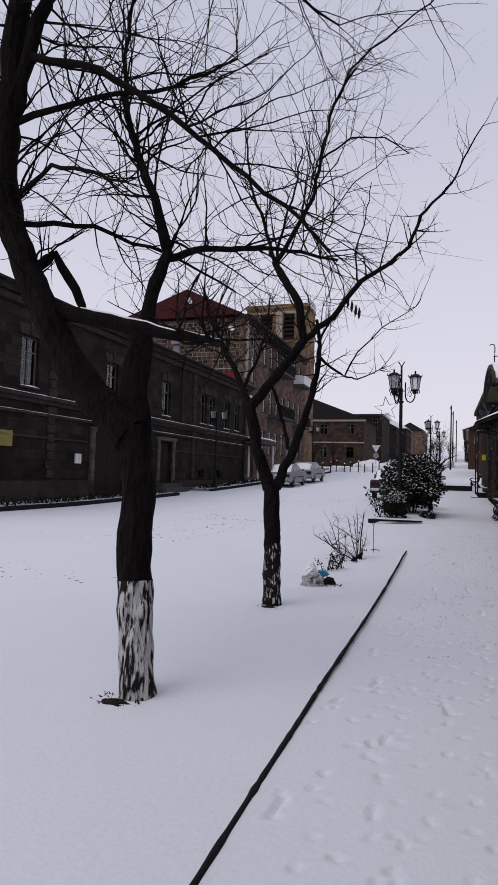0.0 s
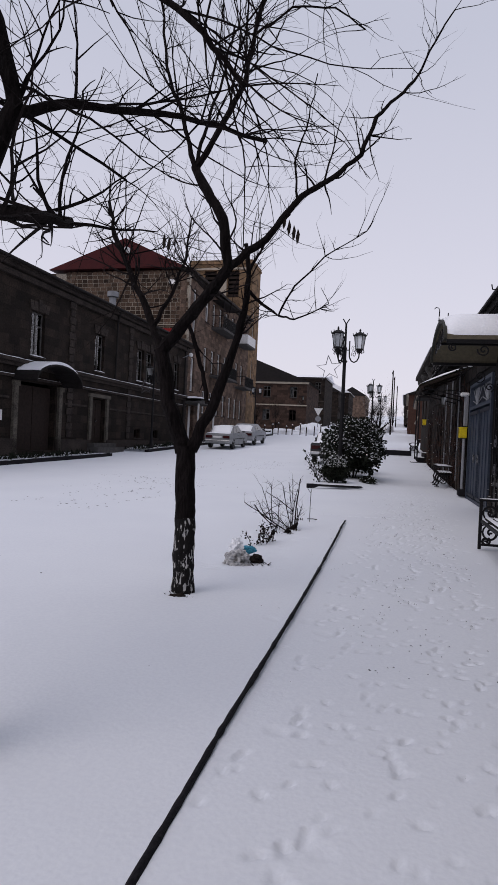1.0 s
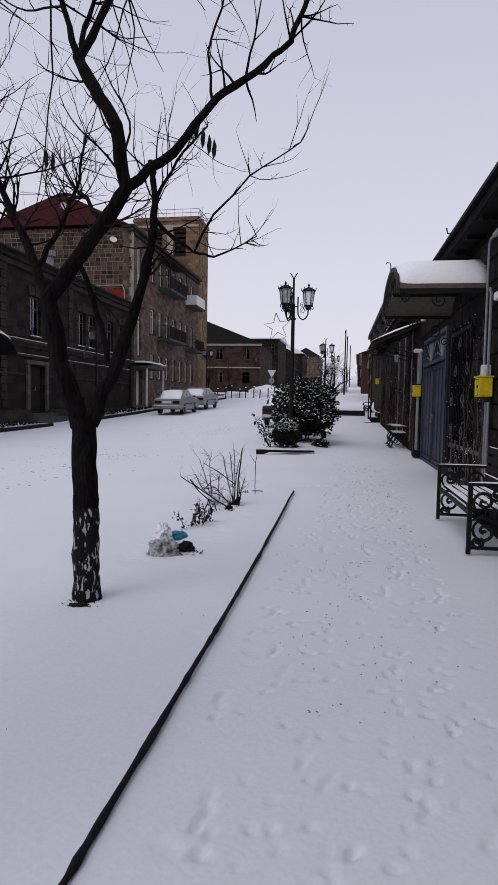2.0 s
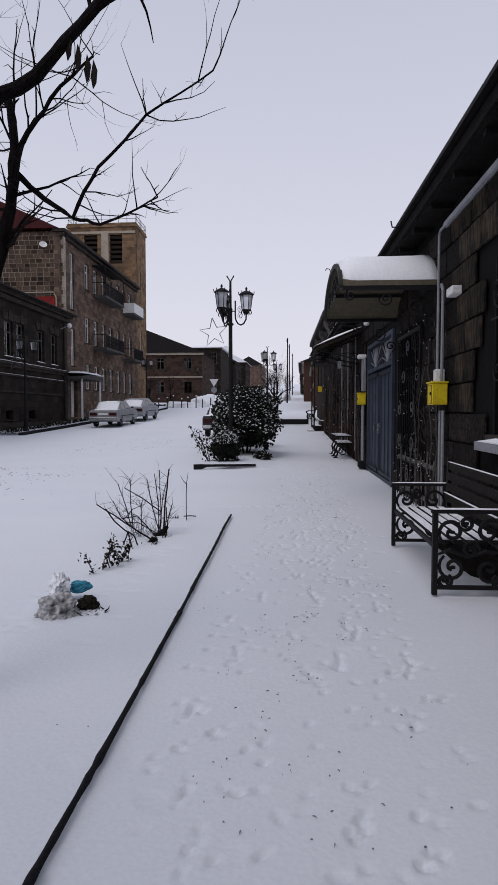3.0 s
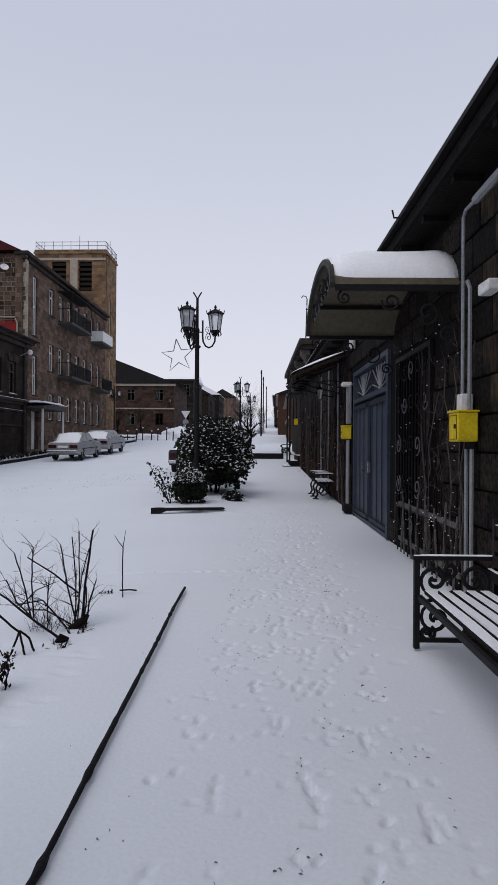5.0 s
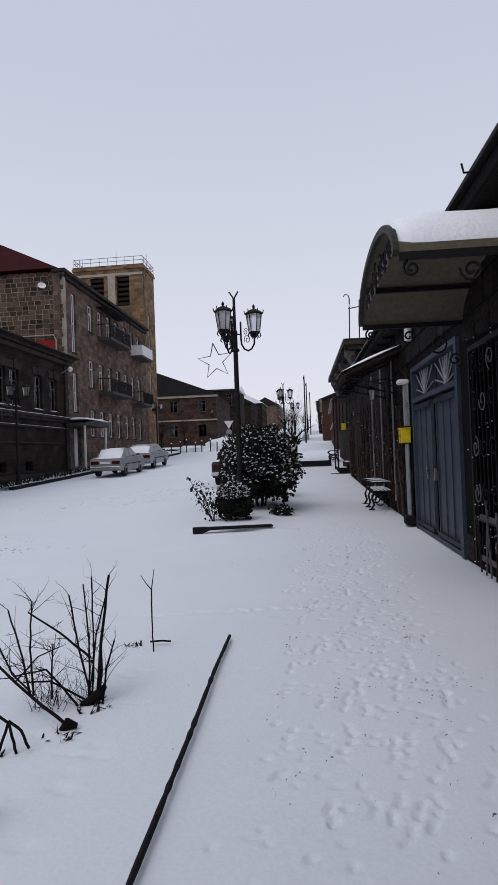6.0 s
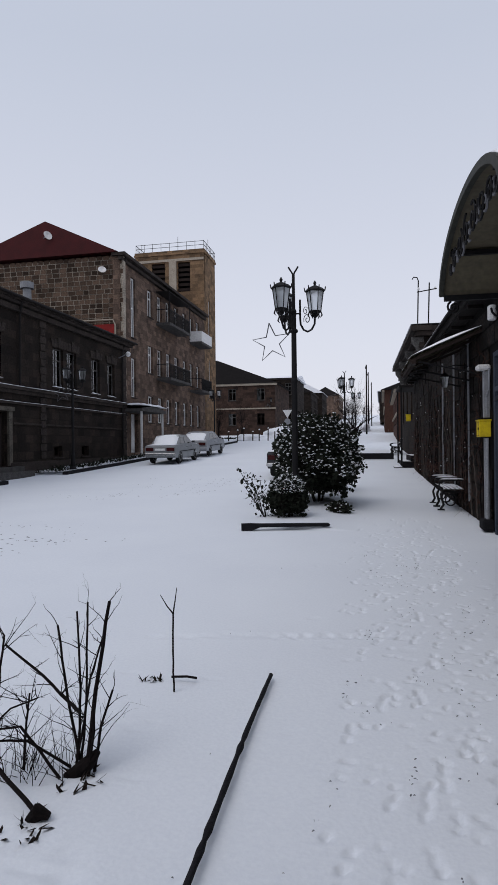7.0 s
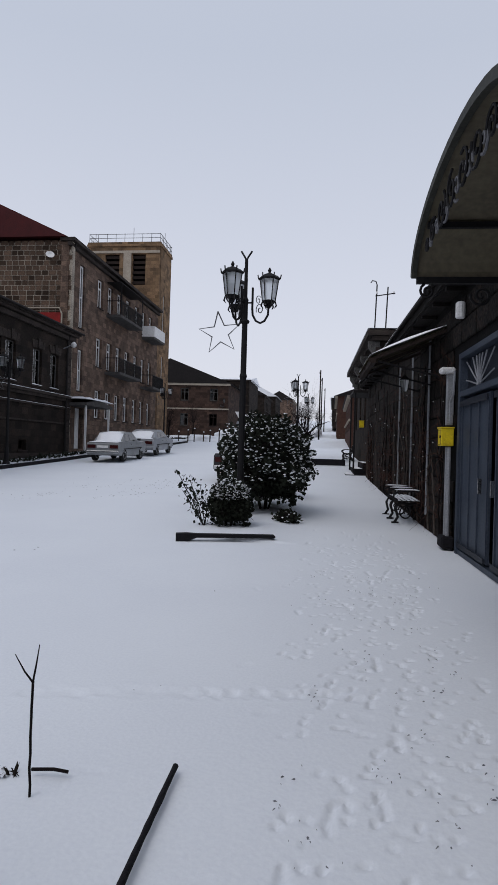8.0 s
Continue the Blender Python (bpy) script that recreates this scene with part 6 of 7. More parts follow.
def bare_shrub():
    rng = random.Random(9)
    s = thing("bare_shrub", pose(-0.68, 11.08, 0.0), "leafless cut-back shrub with upright canes in snow", "shrub")
    canes = [((0.03, 0.0, 0.0), (0.03, 0.1, 0.35), (0.06, 0.2, 0.76), 0.016), ((0.0, 0.0, 0.0), (-0.02, 0.1, 0.3), (-0.06, 0.2, 0.75), 0.009),
             ((-0.03, 0.02, 0.0), (-0.05, 0.1, 0.35), (-0.12, 0.2, 0.7), 0.009), ((-0.02, 0.05, 0.0), (-0.12, 0.1, 0.3), (-0.2, 0.15, 0.64), 0.01),
             ((0.06, 0.02, 0.0), (0.08, 0.05, 0.2), (0.12, 0.1, 0.36), 0.01), ((0.05, -0.02, 0.0), (0.07, 0.0, 0.2), (0.07, 0.0, 0.33), 0.01),
             ((0.0, 0.0, 0.28), (-0.22, 0.05, 0.42), (-0.46, 0.1, 0.54), 0.01), ((-0.05, 0.0, 0.02), (-0.25, -0.05, 0.15), (-0.4, -0.1, 0.16), 0.009),
             ((-0.05, -0.1, 0.02), (-0.25, -0.1, 0.24), (-0.45, -0.1, 0.2), 0.009), ((-0.02, -0.35, 0.02), (-0.28, -0.25, 0.14), (-0.75, -0.05, 0.36), 0.013),
             ((-0.28, -0.25, 0.14), (-0.35, -0.2, 0.35), (-0.46, -0.15, 0.62), 0.009), ((-0.26, -0.25, 0.14), (-0.3, -0.2, 0.4), (-0.33, -0.1, 0.66), 0.009),
             ((-0.3, -0.2, 0.14), (-0.42, -0.2, 0.25), (-0.5, -0.2, 0.42), 0.008), ((-0.17, -0.2, 0.1), (-0.19, -0.15, 0.25), (-0.2, -0.1, 0.4), 0.008),
             ((-0.4, -0.2, 0.2), (-0.3, -0.1, 0.32), (-0.16, -0.1, 0.38), 0.007), ((-0.02, 0.0, 0.05), (0.0, 0.1, 0.4), (0.02, 0.22, 0.6), 0.008)]
    fine = bmesh.new()
    for a, b, c, r in canes:
        pts = limb_points([a, b, c], 4, 0.012, rng)
        part("cane", tube(bmesh.new(), pts, [0.8 * r * (1 - 0.35 * i / len(pts)) for i in range(len(pts))], 6), TWIG, s)
        for _ in range(7):
            k = rng.randrange(2, len(pts))
            shoot(fine, pts[k], Vector((rng.gauss(-0.2, 0.6), rng.gauss(0, 0.6), rng.gauss(0.6, 0.4))), rng.uniform(0.08, 0.26), 0.003, 1, rng, 0.02, 3)
    for _ in range(60):
        p = Vector((rng.uniform(-0.35, -0.02), rng.uniform(-0.15, 0.1), 0))
        shoot(fine, p, Vector((rng.gauss(0, 0.4), rng.gauss(0, 0.3), 1)), rng.uniform(0.1, 0.3), 0.0022, 0, rng, 0.0, 3)
    tagged(part("fine_growth", fine, TWIG, s), kind="stuff")
    part("root_crown", tube(bmesh.new(), [(-0.05, -0.02, -0.03), (0.04, 0.0, 0.05), (0.08, 0.02, 0.1)], [0.04, 0.035, 0.015], 8), TWIG, s)
    part("root_crown", tube(bmesh.new(), [(-0.05, -0.36, -0.03), (0.0, -0.36, 0.03), (0.05, -0.36, 0.02)], [0.025, 0.035, 0.015], 8), TWIG, s)
    s2 = thing("bare_shrub", pose(-0.94, 10.43, 0.0), "small broken leafless twig standing in snow", "shrub")
    for a, b, c in (((0, 0, 0), (0.03, 0, 0.08), (0.06, 0, 0.16)), ((0.1, 0, 0), (0.08, 0, 0.08), (0.06, 0, 0.16)), ((0.16, 0.02, 0.02), (0.13, 0, 0.12), (0.06, 0, 0.17)), ((0.06, 0, 0.16), (-0.08, 0, 0.27), (-0.2, 0.05, 0.4))):
        part("cane", tube(bmesh.new(), limb_points([a, b, c], 3, 0.03, rng), 0.008, 5), TWIG, s2)


bare_shrub()


def sapling(m, label):
    rng = random.Random(5)
    s = thing("sapling", m, label, "sapling")
    part("stem", tube(bmesh.new(), limb_points([(0, 0, -0.02), (-0.004, 0, 0.25), (0.0, 0, 0.49)], 4, 0.01, rng), [0.006] * 9, 5), TWIG, s)
    part("branch", tube(bmesh.new(), [(0, 0, 0.49), (0.012, 0.0, 0.56), (0.025, 0, 0.65)], [0.005, 0.004, 0.002], 5), TWIG, s)
    part("branch", tube(bmesh.new(), [(0, 0, 0.485), (-0.04, 0.0, 0.53), (-0.085, 0, 0.6)], [0.005, 0.004, 0.002], 5), TWIG, s)


sapling(pose(-0.56, 12.05, 0.0), "thin forked sapling planted in the snow")
stick = tube(bmesh.new(), [(-0.63, 12.2, 0.03), (-0.53, 12.21, 0.035), (-0.46, 12.21, 0.03)], 0.008, 5)
tagged(part("fallen_stick", stick, TWIG), "dark fallen stick lying on the snow", "stick")

# ---- litter ----
rng = random.Random(12)


def crumpled(name, m, label, r, mat, seed, cat="rubbish", squash=(1, 1, 0.7)):
    bm = bmesh.new()
    bmesh.ops.create_icosphere(bm, subdivisions=4, radius=r)
    for v in bm.verts:
        o = v.co.normalized()
        d = 1 + 0.45 * noise.noise(o * 1.6 + Vector((seed, 0, 0))) + 0.34 * abs(noise.noise(o * 4 + Vector((0, seed, 0)))) - 0.26 * abs(noise.noise(o * 9)) - 0.1 * abs(noise.noise(o * 19))
        v.co = Vector((v.co.x * squash[0], v.co.y * squash[1], v.co.z * squash[2])) * d
    ob = part(name, bm, mat)
    ob.matrix_world = m
    return tagged(ob, label, cat)


crumpled("rubbish_bag", pose(-0.78, 8.3, 0.035), "crumpled pale plastic rubbish bag lying in snow", 0.13, WHITEBAG, 3, squash=(1.25, 0.95, 0.8))
crumpled("plastic_bottle_bag", pose(-0.86, 8.55, 0.12), "cloudy white plastic bag half buried in snow", 0.085, CAP, 8, squash=(0.9, 0.8, 1.2))
crumpled("blue_bag", pose(-0.75, 8.68, 0.09), "bright blue plastic bag on the rubbish heap", 0.07, BLUEBAG, 5, squash=(1.2, 0.8, 0.6))
crumpled("brown_rag", pose(-0.6, 8.45, 0.04), "dark brown rag lying beside the rubbish bags", 0.06, LITTER, 6, squash=(1.3, 1.0, 0.8))
tuft_cloud("leaf_litter", "dead leaves and soil breaking through the snow", [(-0.55, 8.38, 0.0, 0.12, 26), (-0.78, 12.2, 0.0, 0.06, 10), (-0.71, 12.2, 0.0, 0.03, 8), (-0.96, 4.03, -0.01, 0.09, 46), (-0.82, 3.99, -0.01, 0.07, 30), (-0.9, 6.83, 0.0, 0.08, 26), (-0.8, 6.82, 0.0, 0.05, 16), (-0.69, 10.66, 0.0, 0.12, 22), (-0.66, 11.02, 0.0, 0.12, 24), (-0.95, 10.4, 0.0, 0.05, 10)], 8, LITTER, cat="litter", grow=0.16)


def withered_plant(m):
    rng = random.Random(27)
    p = thing("withered_plant", m, "dark withered bedding plant sticking out of the snow", "plant")
    leaf = bmesh.new()
    for k in range(9):
        q = Vector((rng.gauss(0, 0.06), rng.gauss(0, 0.14), -0.01))
        pts = limb_points([q, q + Vector((rng.gauss(0, 0.03), rng.gauss(0, 0.03), 0.1)), q + Vector((rng.gauss(0.02, 0.05), rng.gauss(0, 0.05), rng.uniform(0.16, 0.3)))], 3, 0.04, rng)
        part("stem", tube(bmesh.new(), pts, [0.006 - 0.003 * i / len(pts) for i in range(len(pts))], 5), TWIG, p)

        def spot():
            c = pts[rng.randrange(1, len(pts))]
            return c + Vector((rng.gauss(0, 0.018), rng.gauss(0, 0.018), rng.gauss(0, 0.015))), Vector((0, 0, -0.2))
        leaf_cloud(leaf, 26, spot, 0.034, rng)
    tagged(part("leaves", leaf, LITTER, p, "shrivelled dark leaves"), kind="stuff")
    bm = bmesh.new()
    for _ in range(26):
        lump(bm, Vector((rng.gauss(0, 0.07), rng.gauss(0, 0.13), rng.uniform(0.04, 0.24))), rng.uniform(0.006, 0.016), 0.6, rng)
    tagged(part("clinging_snow", bm, CAP, p), kind="stuff")


withered_plant(pose(-0.8, 9.7, 0.0))


crumpled("soil_patch", pose(-0.9, 3.98, -0.008), "dark soil and rotten leaves at the foot of a tree", 0.085, LITTER, 14, "soil", (1.25, 0.8, 0.32))
crumpled("soil_patch", pose(-0.88, 6.8, 0.0), "dark soil bared beside a tree trunk", 0.07, LITTER, 15, "soil", (1.2, 0.7, 0.3))


def flecks():
    """Bits of slush and soil on the trodden snow, and grey marks for shade in footprints."""
    r = random.Random(31)
    vs, fs = [], []

    def fleck(x, y, s, thin=None):
        z = rise(y) + 0.005
        b = len(vs)
        n = r.randint(5, 7)
        a0 = r.uniform(0, 6.28)
        e = thin or r.uniform(0.3, 0.8)
        tx, ty = (math.cos(a0), math.sin(a0)) if thin else (1, 0)
        for k in range(n):
            a = a0 + 6.28 * k / n
            q = s * r.uniform(0.5, 1.2)
            p, w = q * math.cos(a), q * e * math.sin(a)
            vs.append((x + p * tx - w * ty, y + p * ty + w * tx, z + r.uniform(-0.004, 0.002)))
        vs.append((x, y, z + 0.006))
        for k in range(n):
            fs.append((b + k, b + (k + 1) % n, b + n))
    # thin grey flecks along the lanes also stand for the prints' shaded edges
    for _ in range(170):
        cx, cy = r.choice((0.6, 0.95, 1.25, 1.5)) + r.gauss(0, 0.12), r.uniform(1.0, 17)
        for _ in range(r.randint(1, 5)):
            fleck(cx + r.gauss(0, 0.04), cy + r.gauss(0, 0.07), r.uniform(0.004, 0.014), r.uniform(0.12, 0.28))
    for _ in range(60):
        fleck(r.uniform(-0.6, 2.0), r.uniform(1, 18), r.uniform(0.003, 0.008))
    for cx, cy, n in ((-4.3, 7.3, 26), (-5.2, 8.6, 20), (-5.1, 17.3, 30), (-6.4, 18.6, 20), (-4.0, 14.0, 5), (-7.0, 24.0, 16)):
        for _ in range(n):
            fleck(cx + r.gauss(0, 0.8), cy + r.gauss(0, 0.22), r.uniform(0.012, 0.045))
    for lane in (-4.4, -5.0, -5.9, -6.6, -7.6):
        for _ in range(150):
            y = r.uniform(5, 30)
            if noise.noise((lane, y * 0.35, 4)) > -0.1:
                fleck(lane + r.gauss(0, 0.16), y, r.uniform(0.008, 0.035))
    me = bpy.data.meshes.new("slush_and_shade_flecks")
    me.from_pydata(vs, [], fs)
    me.materials.append(SLUSHSHADE)
    tagged(new("slush_and_shade_flecks", me), "dark flecks of slush, soil and footprint shade on trodden snow", "slush", kind="stuff")


flecks()


# ---- parked cars ----
def car(m, label, paint, boxy=True):
    """Local x runs from the tail to the nose, y across."""
    c = thing("parked_car", m, label, "car", "parked cars")
    L, W = (4.12, 0.80) if boxy else (4.2, 0.83)
    side = [(0.03, 0.34), (0.0, 0.5), (0.03, 0.86), (0.1, 0.93), (0.95, 0.96), (2.95, 0.95), (3.95, 0.86), (4.08, 0.78), (4.12, 0.45), (4.05, 0.3), (3.62, 0.28), (3.58, 0.5), (3.36, 0.62), (3.12, 0.5), (3.08, 0.26), (1.12, 0.26), (1.08, 0.5), (0.86, 0.62), (0.62, 0.5), (0.58, 0.3)]
    if not boxy:
        side = [(x, z + (0.04 * math.sin(x * 0.8) if z > 0.7 else 0)) for x, z in side]
    bm = prism(bmesh.new(), side, -W, W)
    bmesh.ops.triangulate(bm, faces=[f for f in bm.faces if len(f.verts) > 4])
    for v in bm.verts:
        if v.co.z < 0.45:
            v.co.y *= 0.96
        if v.co.z > 0.9:
            v.co.y *= 0.965
    body = part("body", bm, paint, c)
    cab = [(0.72, 0.955), (1.12, 1.36), (1.3, 1.41), (2.25, 1.42), (2.4, 1.38), (3.0, 0.95)] if boxy else [(0.25, 0.97), (0.7, 1.3), (1.2, 1.43), (2.1, 1.44), (2.4, 1.37), (3.15, 0.96)]
    bm = prism(bmesh.new(), cab, -W * 0.94, W * 0.94)
    for v in bm.verts:
        v.co.y *= 1 - 0.2 * (v.co.z - 0.95) / 0.45
    part("cabin", bm, paint, c)

    def cabin_y(z):
        return W * 0.94 * (1 - 0.2 * (z - 0.95) / 0.45)
    for s in (-1, 1):
        for a, b, ta, tb in ((1.0, 1.62, 1.25, 1.62), (1.7, 2.72, 1.7, 2.3)):
            bm = bmesh.new()
            q = [(a, 0.99), (b, 0.99), (tb, 1.33), (ta, 1.33)]
            f = [bm.verts.new((x, s * (cabin_y(z) + 0.004), z)) for x, z in q]
            g = [bm.verts.new((x, s * (cabin_y(z) + 0.014), z)) for x, z in q]
            bm.faces.new(g)
            bm.faces.new(f[::-1])
            for i in range(4):
                bm.faces.new((f[i], f[(i + 1) % 4], g[(i + 1) % 4], g[i]))
            part("side_window", bm, CARDARKGLASS, c)
        part("door_handle", boxes((1.75, 1.9, s * W - 0.02, s * W + 0.02, 0.8, 0.83), (2.62, 2.77, s * W - 0.02, s * W + 0.02, 0.8, 0.83)), CHROME, c)
        part("side_trim", boxes((0.7, 3.4, s * W - 0.012, s * W + 0.012, 0.6, 0.63)), TYRE, c)
        part("wing_mirror", boxes((2.55, 2.7, s * (W + 0.1) - 0.08, s * (W + 0.1) + 0.08, 1.0, 1.1), bevel=0.02), CARDARK, c)
        part("tail_light", boxes((-0.03, 0.02, s * 0.55 - 0.2, s * 0.55 + 0.2, 0.66, 0.82)), TAILRED, c)
        part("head_light", boxes((4.08, 4.13, s * 0.55 - 0.18, s * 0.55 + 0.18, 0.58, 0.74)), CHROME, c)
        for x in (0.85, 3.35):
            w = part("wheel", lathe(bmesh.new(), [(0.2, -0.09), (0.29, -0.09), (0.31, -0.05), (0.31, 0.05), (0.29, 0.09), (0.2, 0.09)], 20), TYRE, c)
            w.matrix_basis = pose(x, s * (W - 0.1), 0.31, 90, 0, 0)
            part("rim", lathe(bmesh.new(), [(0.03, -0.07), (0.19, -0.095), (0.2, -0.06), (0.2, 0.06), (0.19, 0.095), (0.03, 0.07)], 16), CHROME, w)
    part("bumper", boxes((-0.1, 0.02, -W, W, 0.42, 0.55), bevel=0.02), CHROME if boxy else paint, c)
    part("bumper", boxes((4.1, 4.2, -W, W, 0.4, 0.53), bevel=0.02), CHROME if boxy else paint, c)
    part("plate", boxes((-0.035, -0.004, -0.26, 0.26, 0.68, 0.79)), WHITEWOOD, c, "blank pale registration plate")
    part("rear_window", boxes((0, 0.01, -0.5, 0.5, 0, 0.3)), CARDARKGLASS, c).matrix_basis = pose(cab[0][0] + 0.06, 0, 1.0, 0, 44 if boxy else 54, 0)
    # snow over roof, rear window, boot lid and bonnet
    for (x0, z0), (x1, z1), wd, th in (((cab[1][0], cab[1][1]), (cab[4][0], cab[4][1]), 0.58, 0.07), ((cab[0][0] - 0.02, cab[0][1]), (cab[1][0] + 0.02, cab[1][1]), 0.62, 0.05), ((0.06, 0.93), (cab[0][0], 0.955), 0.72, 0.06), ((cab[5][0], 0.95), (4.0, 0.85), 0.72, 0.06), ((cab[4][0], cab[4][1]), (cab[5][0], cab[5][1]), 0.62, 0.04)):
        bm = snow_ridge(bmesh.new(), x0, x1, -wd, wd, 0, th, 8, 6, 3)
        for v in bm.verts:
            v.co.z += z0 + (z1 - z0) * (v.co.x - x0) / (x1 - x0) + 0.012
        part("lying_snow", bm, CAP, c, smooth=True)
    return c


CARDARKGLASS = material("dark_car_glass", (0.012, 0.013, 0.015), (0.02, 0.02, 0.022), 3, 0.12, 0.0, 30, spec=0.5)
car(pose(-10.02, 36.75, rise(38) - 0.02, 0, -1.9, 90), "old boxy pale saloon car parked under snow", CARPAINT)
car(pose(-9.98, 42.0, rise(43.5) - 0.02, 0, -2.2, 90), "rounded silver saloon car parked under snow", CARGREY, False)
car(pose(-2.45, 29.5, rise(31), 0, -2.2, 90), "dark saloon car parked by the planter under snow", CARDARK)
car(pose(-2.75, 37.5, rise(39), 0, -2.2, 90), "snow-covered dark saloon car parked by the pavement", CARDARK, False)
car(pose(-3.0, 48.5, rise(50), 0, -2.4, 90), "snow-covered saloon car parked up the street", CARGREY, False)
car(pose(-3.2, 60.0, rise(62), 0, -2.6, 90), "snow-covered saloon car parked far up the street", CARPAINT)


# ---- far along the street ----
def bare_tree(name, m, label, tall, r, seed, spread=0.45, n=26):
    rng = random.Random(seed)
    t = thing(name, m, label, "tree", "far trees")
    tp = limb_points([(0, 0, -0.3), (rng.uniform(-0.1, 0.1), 0, tall * 0.3), (rng.uniform(-0.3, 0.3), 0, tall * 0.6)], 3, 0.03, rng)
    part("trunk", tube(bmesh.new(), tp, [r * (1 - 0.55 * i / len(tp)) for i in range(len(tp))], 8), BARK, t)
    bm = bmesh.new()
    for _ in range(n):
        p = tp[rng.randrange(2, len(tp))]
        a = rng.uniform(0, 6.28)
        shoot(bm, p, Vector((math.cos(a) * spread * 2, math.sin(a) * spread * 2, 1.0)), tall * rng.uniform(0.25, 0.6), r * 0.22, 2, rng, 0.03, 3)
    tagged(part("crown", bm, TWIG, t, "bare twigs"), kind="stuff")
    return t


bare_tree("pollard_tree", pose(-0.6, 40.5, rise(40.5)), "thick-trunked bare tree beside the pavement", 2.6, 0.24, 3, 0.4, 14)
ft = bare_tree("bare_tree", pose(-2.2, 58, rise(58)), "slim bare tree up the street", 4.2, 0.09, 5, 0.35, 16)
for k, (x, y) in enumerate(((-2.4, 75), (-2.6, 90), (-1.8, 108), (-4.0, 128), (-6.5, 150), (-2.0, 160), (0.5, 180), (-9, 200), (-5, 215), (-15, 66), (-14, 72), (-18, 76))):
    copy_thing(ft, pose(x, y, rise(y) + (0.1 if x > -10 else -0.5), 0, 0, 47 * k))


def utility_pole(x, y, tall):
    p = thing("utility_pole", pose(x, y, rise(y) - 0.3), "tall dark wooden utility pole", "pole", "utility poles")
    part("shaft", tube(bmesh.new(), [(0, 0, 0), (0.03, 0, tall)], [0.1, 0.07], 8), TWIG, p)
    part("bracket", boxes((-0.1, 0.1, -0.12, -0.1, tall - 0.5, tall - 0.2)), TWIG, p)


utility_pole(-0.9, 80, 8.4)
utility_pole(-1.0, 96, 8.6)
utility_pole(-0.9, 120, 8.2)


def road_sign(m):
    s = thing("road_sign", m, "white triangular give-way sign over a round sign on a post", "road sign")
    part("post", rod((0, 0.03, -0.3), (0, 0.03, 2.9), 0.035, 8), PIPE, s)
    part("triangle", prism(bmesh.new(), [(-0.5, 2.95), (0.5, 2.95), (0.0, 2.1)], -0.03, -0.008), WHITEWOOD, s)
    part("disc", tube(bmesh.new(), [(0, -0.03, 1.75), (0, -0.008, 1.75)], 0.32, 16), PIPE, s)


road_sign(pose(-8.7, 70, rise(70)))

# low fence, rubble and snow banks beside the gabled house
for k in range(9):
    f = thing("fence_post", pose(-13.6 + 0.75 * k, 64.5 + 0.6 * (k % 2), rise(64.5)), "short weathered fence post in snow", "post", "fence posts")
    part("post", tube(bmesh.new(), [(0, 0, -0.2), (0.03, 0, 0.9 + 0.15 * (k % 3))], 0.06, 6), DARKWOOD, f)
    part("snow_cap", lathe(bmesh.new(), [(0.07, 0), (0.08, 0.04), (0.03, 0.1)], 8, (0.03, 0, 0.9 + 0.15 * (k % 3))), CAP, f)


def snow_bank(m, r, seed):
    bm = bmesh.new()
    bmesh.ops.create_icosphere(bm, subdivisions=4, radius=1)
    for v in bm.verts:
        d = 1 + 0.3 * noise.noise(v.co * 1.7 + Vector((seed, 0, 0))) + 0.12 * noise.noise(v.co * 5)
        v.co = Vector((v.co.x * r[0] * d, v.co.y * r[1] * d, v.co.z * r[2] * d))
    ob = part("snow_bank", bm, CAP, smooth=True)
    ob.matrix_world = m
    tagged(ob, "heaped bank of shovelled snow", "snow bank", "snow banks", "structure")


snow_bank(pose(-9.5, 72, rise(72)), (2.2, 3.5, 1.1), 1)
snow_bank(pose(-11.8, 67, rise(67)), (1.8, 1.6, 0.6), 2)
snow_bank(pose(-3.6, 84, rise(84)), (1.6, 6, 1.2), 4)
snow_bank(pose(-1.6, 96, rise(96)), (0.9, 8, 1.0), 6)
tuft_cloud("far_hedge", "dark snow-flecked hedge far along the street", [(-15.5 + 0.3 * k, 70 + 0.2 * k, rise(70), 0.8, 50) for k in range(14)] + [(-2.2, 60 + 2 * k, rise(60 + 2 * k), 0.7, 60) for k in range(16)], 17, LEAF)

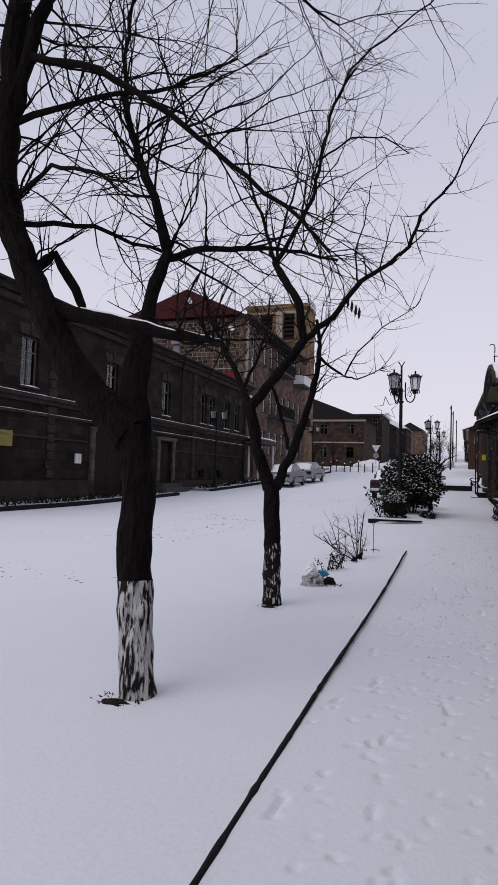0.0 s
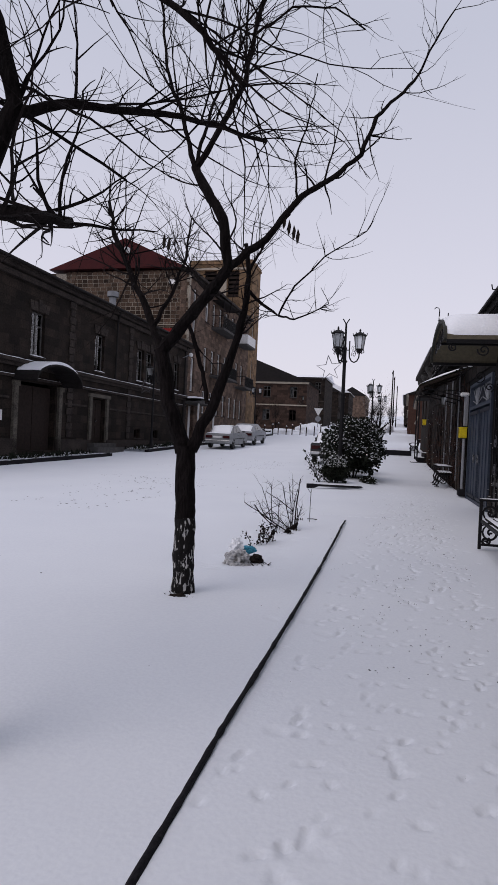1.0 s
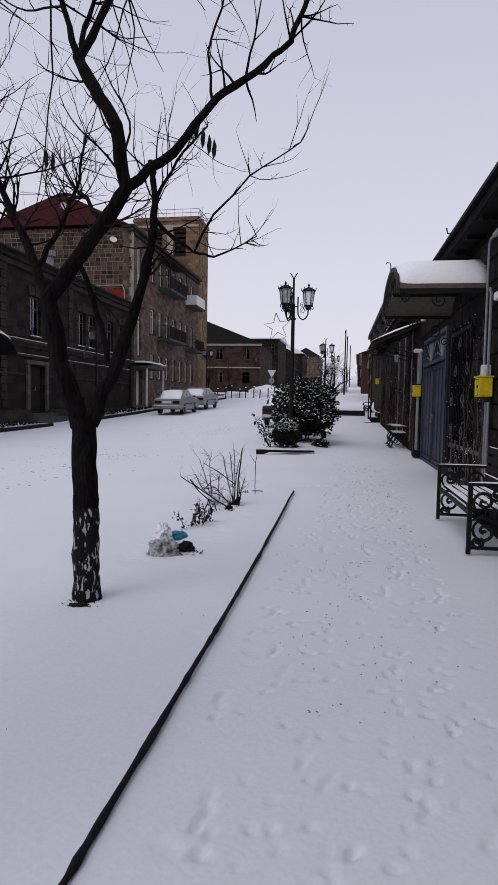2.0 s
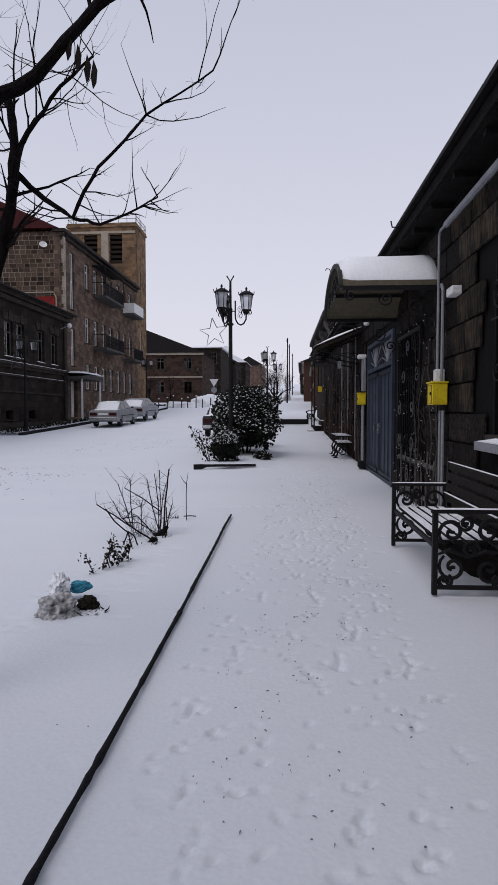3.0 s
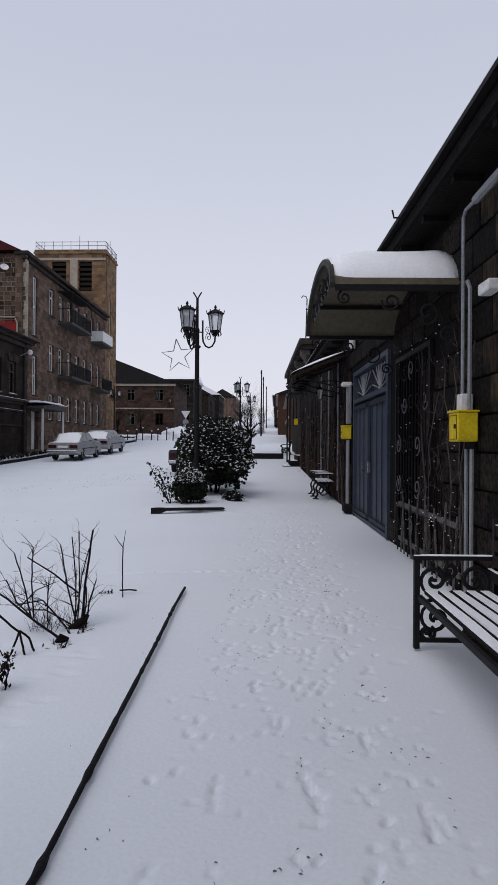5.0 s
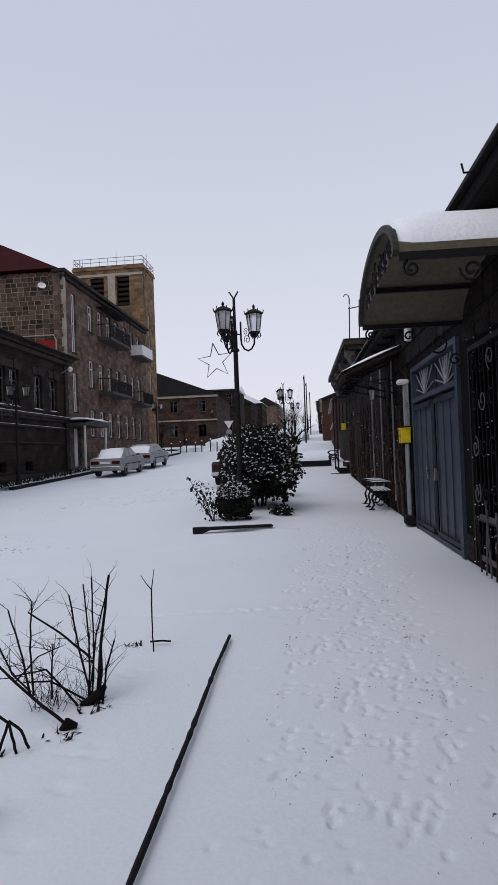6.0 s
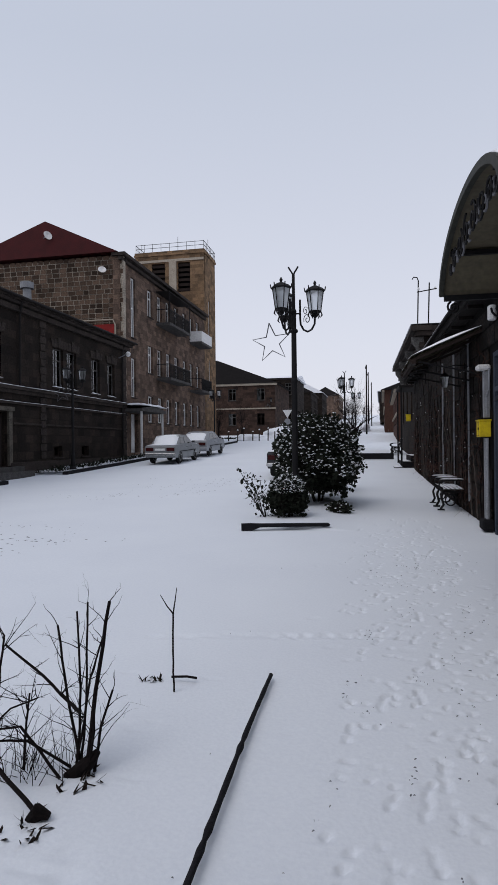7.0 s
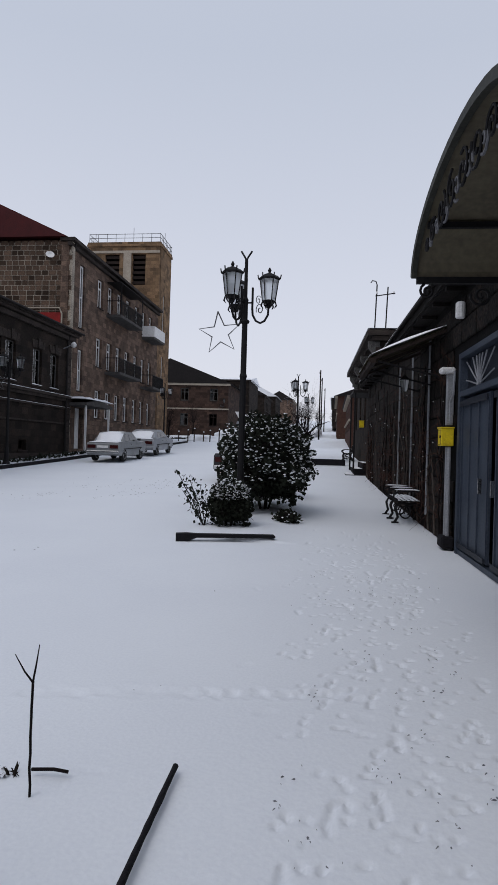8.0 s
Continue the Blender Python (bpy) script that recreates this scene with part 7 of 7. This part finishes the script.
# withered leaves still hanging on the forked tree
hang = bmesh.new()
for x, y, z in ((-0.19, 7.18, 3.32), (-0.15, 7.2, 3.27), (-0.11, 7.22, 3.23), (-0.07, 7.2, 3.19), (-1.31, 7.2, 3.19), (-1.27, 7.22, 3.17)):
    prism(hang, [(x, z), (x + 0.018, z - 0.05), (x + 0.012, z - 0.11), (x - 0.005, z - 0.14), (x - 0.016, z - 0.08)], y - 0.004, y + 0.004)
dead = tagged(part("withered_leaves", hang, LITTER), "a few withered leaves hanging from twigs", "leaves", kind="stuff")


# ---- wall blocks of the row house ----
def wall_blocks():
    h = bpy.data.objects["row_house"]
    rng = random.Random(21)
    sizes = (0.36, 0.46, 0.55)
    meshes = []
    for w, mat in [(a, DARKBLOCK) for a in sizes] + [(a, BROWNBLOCK) for a in sizes]:
        bm = boxes((0, w - 0.015, -0.035, 0, 0, 0.325), bevel=0.012)
        for v in bm.verts:
            if v.co.y < -0.02:
                v.co.y += 0.008 * noise.noise(v.co * 9 + Vector((w * 50, 0, 0)))
        me = bpy.data.meshes.new("stone_block")
        bm.to_mesh(me)
        bm.free()
        me.materials.append(mat)
        meshes.append(me)
    holes = ((-0.1, 3.35, 0, 3.1), (3.8, 5.65, 0, 2.8), (8.5, 10.4, 1.0, 3.0), (12.2, 14.1, 1.0, 3.0))
    rest = bmesh.new()
    for row in range(11):
        z = 0.06 + row * 0.345
        u = -15.2 + rng.uniform(0, 0.3)
        while u < 15.0:
            k = rng.randrange(3)
            brown = 7.3 < u + 0.2 < 8.5 and z > 1.3
            if not any(a < u + sizes[k] and u < b and c < z + 0.325 and z < d for a, b, c, d in holes):
                if -2.5 < u < 11.5:
                    share("stone_block", meshes[k + (3 if brown else 0)], h, pose(u, rng.uniform(-0.012, 0.004) - (0.01 if brown else 0), z))
                else:
                    box(rest, u, u + sizes[k] - 0.015, -0.035 + rng.uniform(-0.015, 0.01), 0.0, z, z + 0.325)
            u += sizes[k]
    tagged(part("rough_stonework", rest, DARKBLOCK, h), kind="stuff")


wall_blocks()
wall_climber()
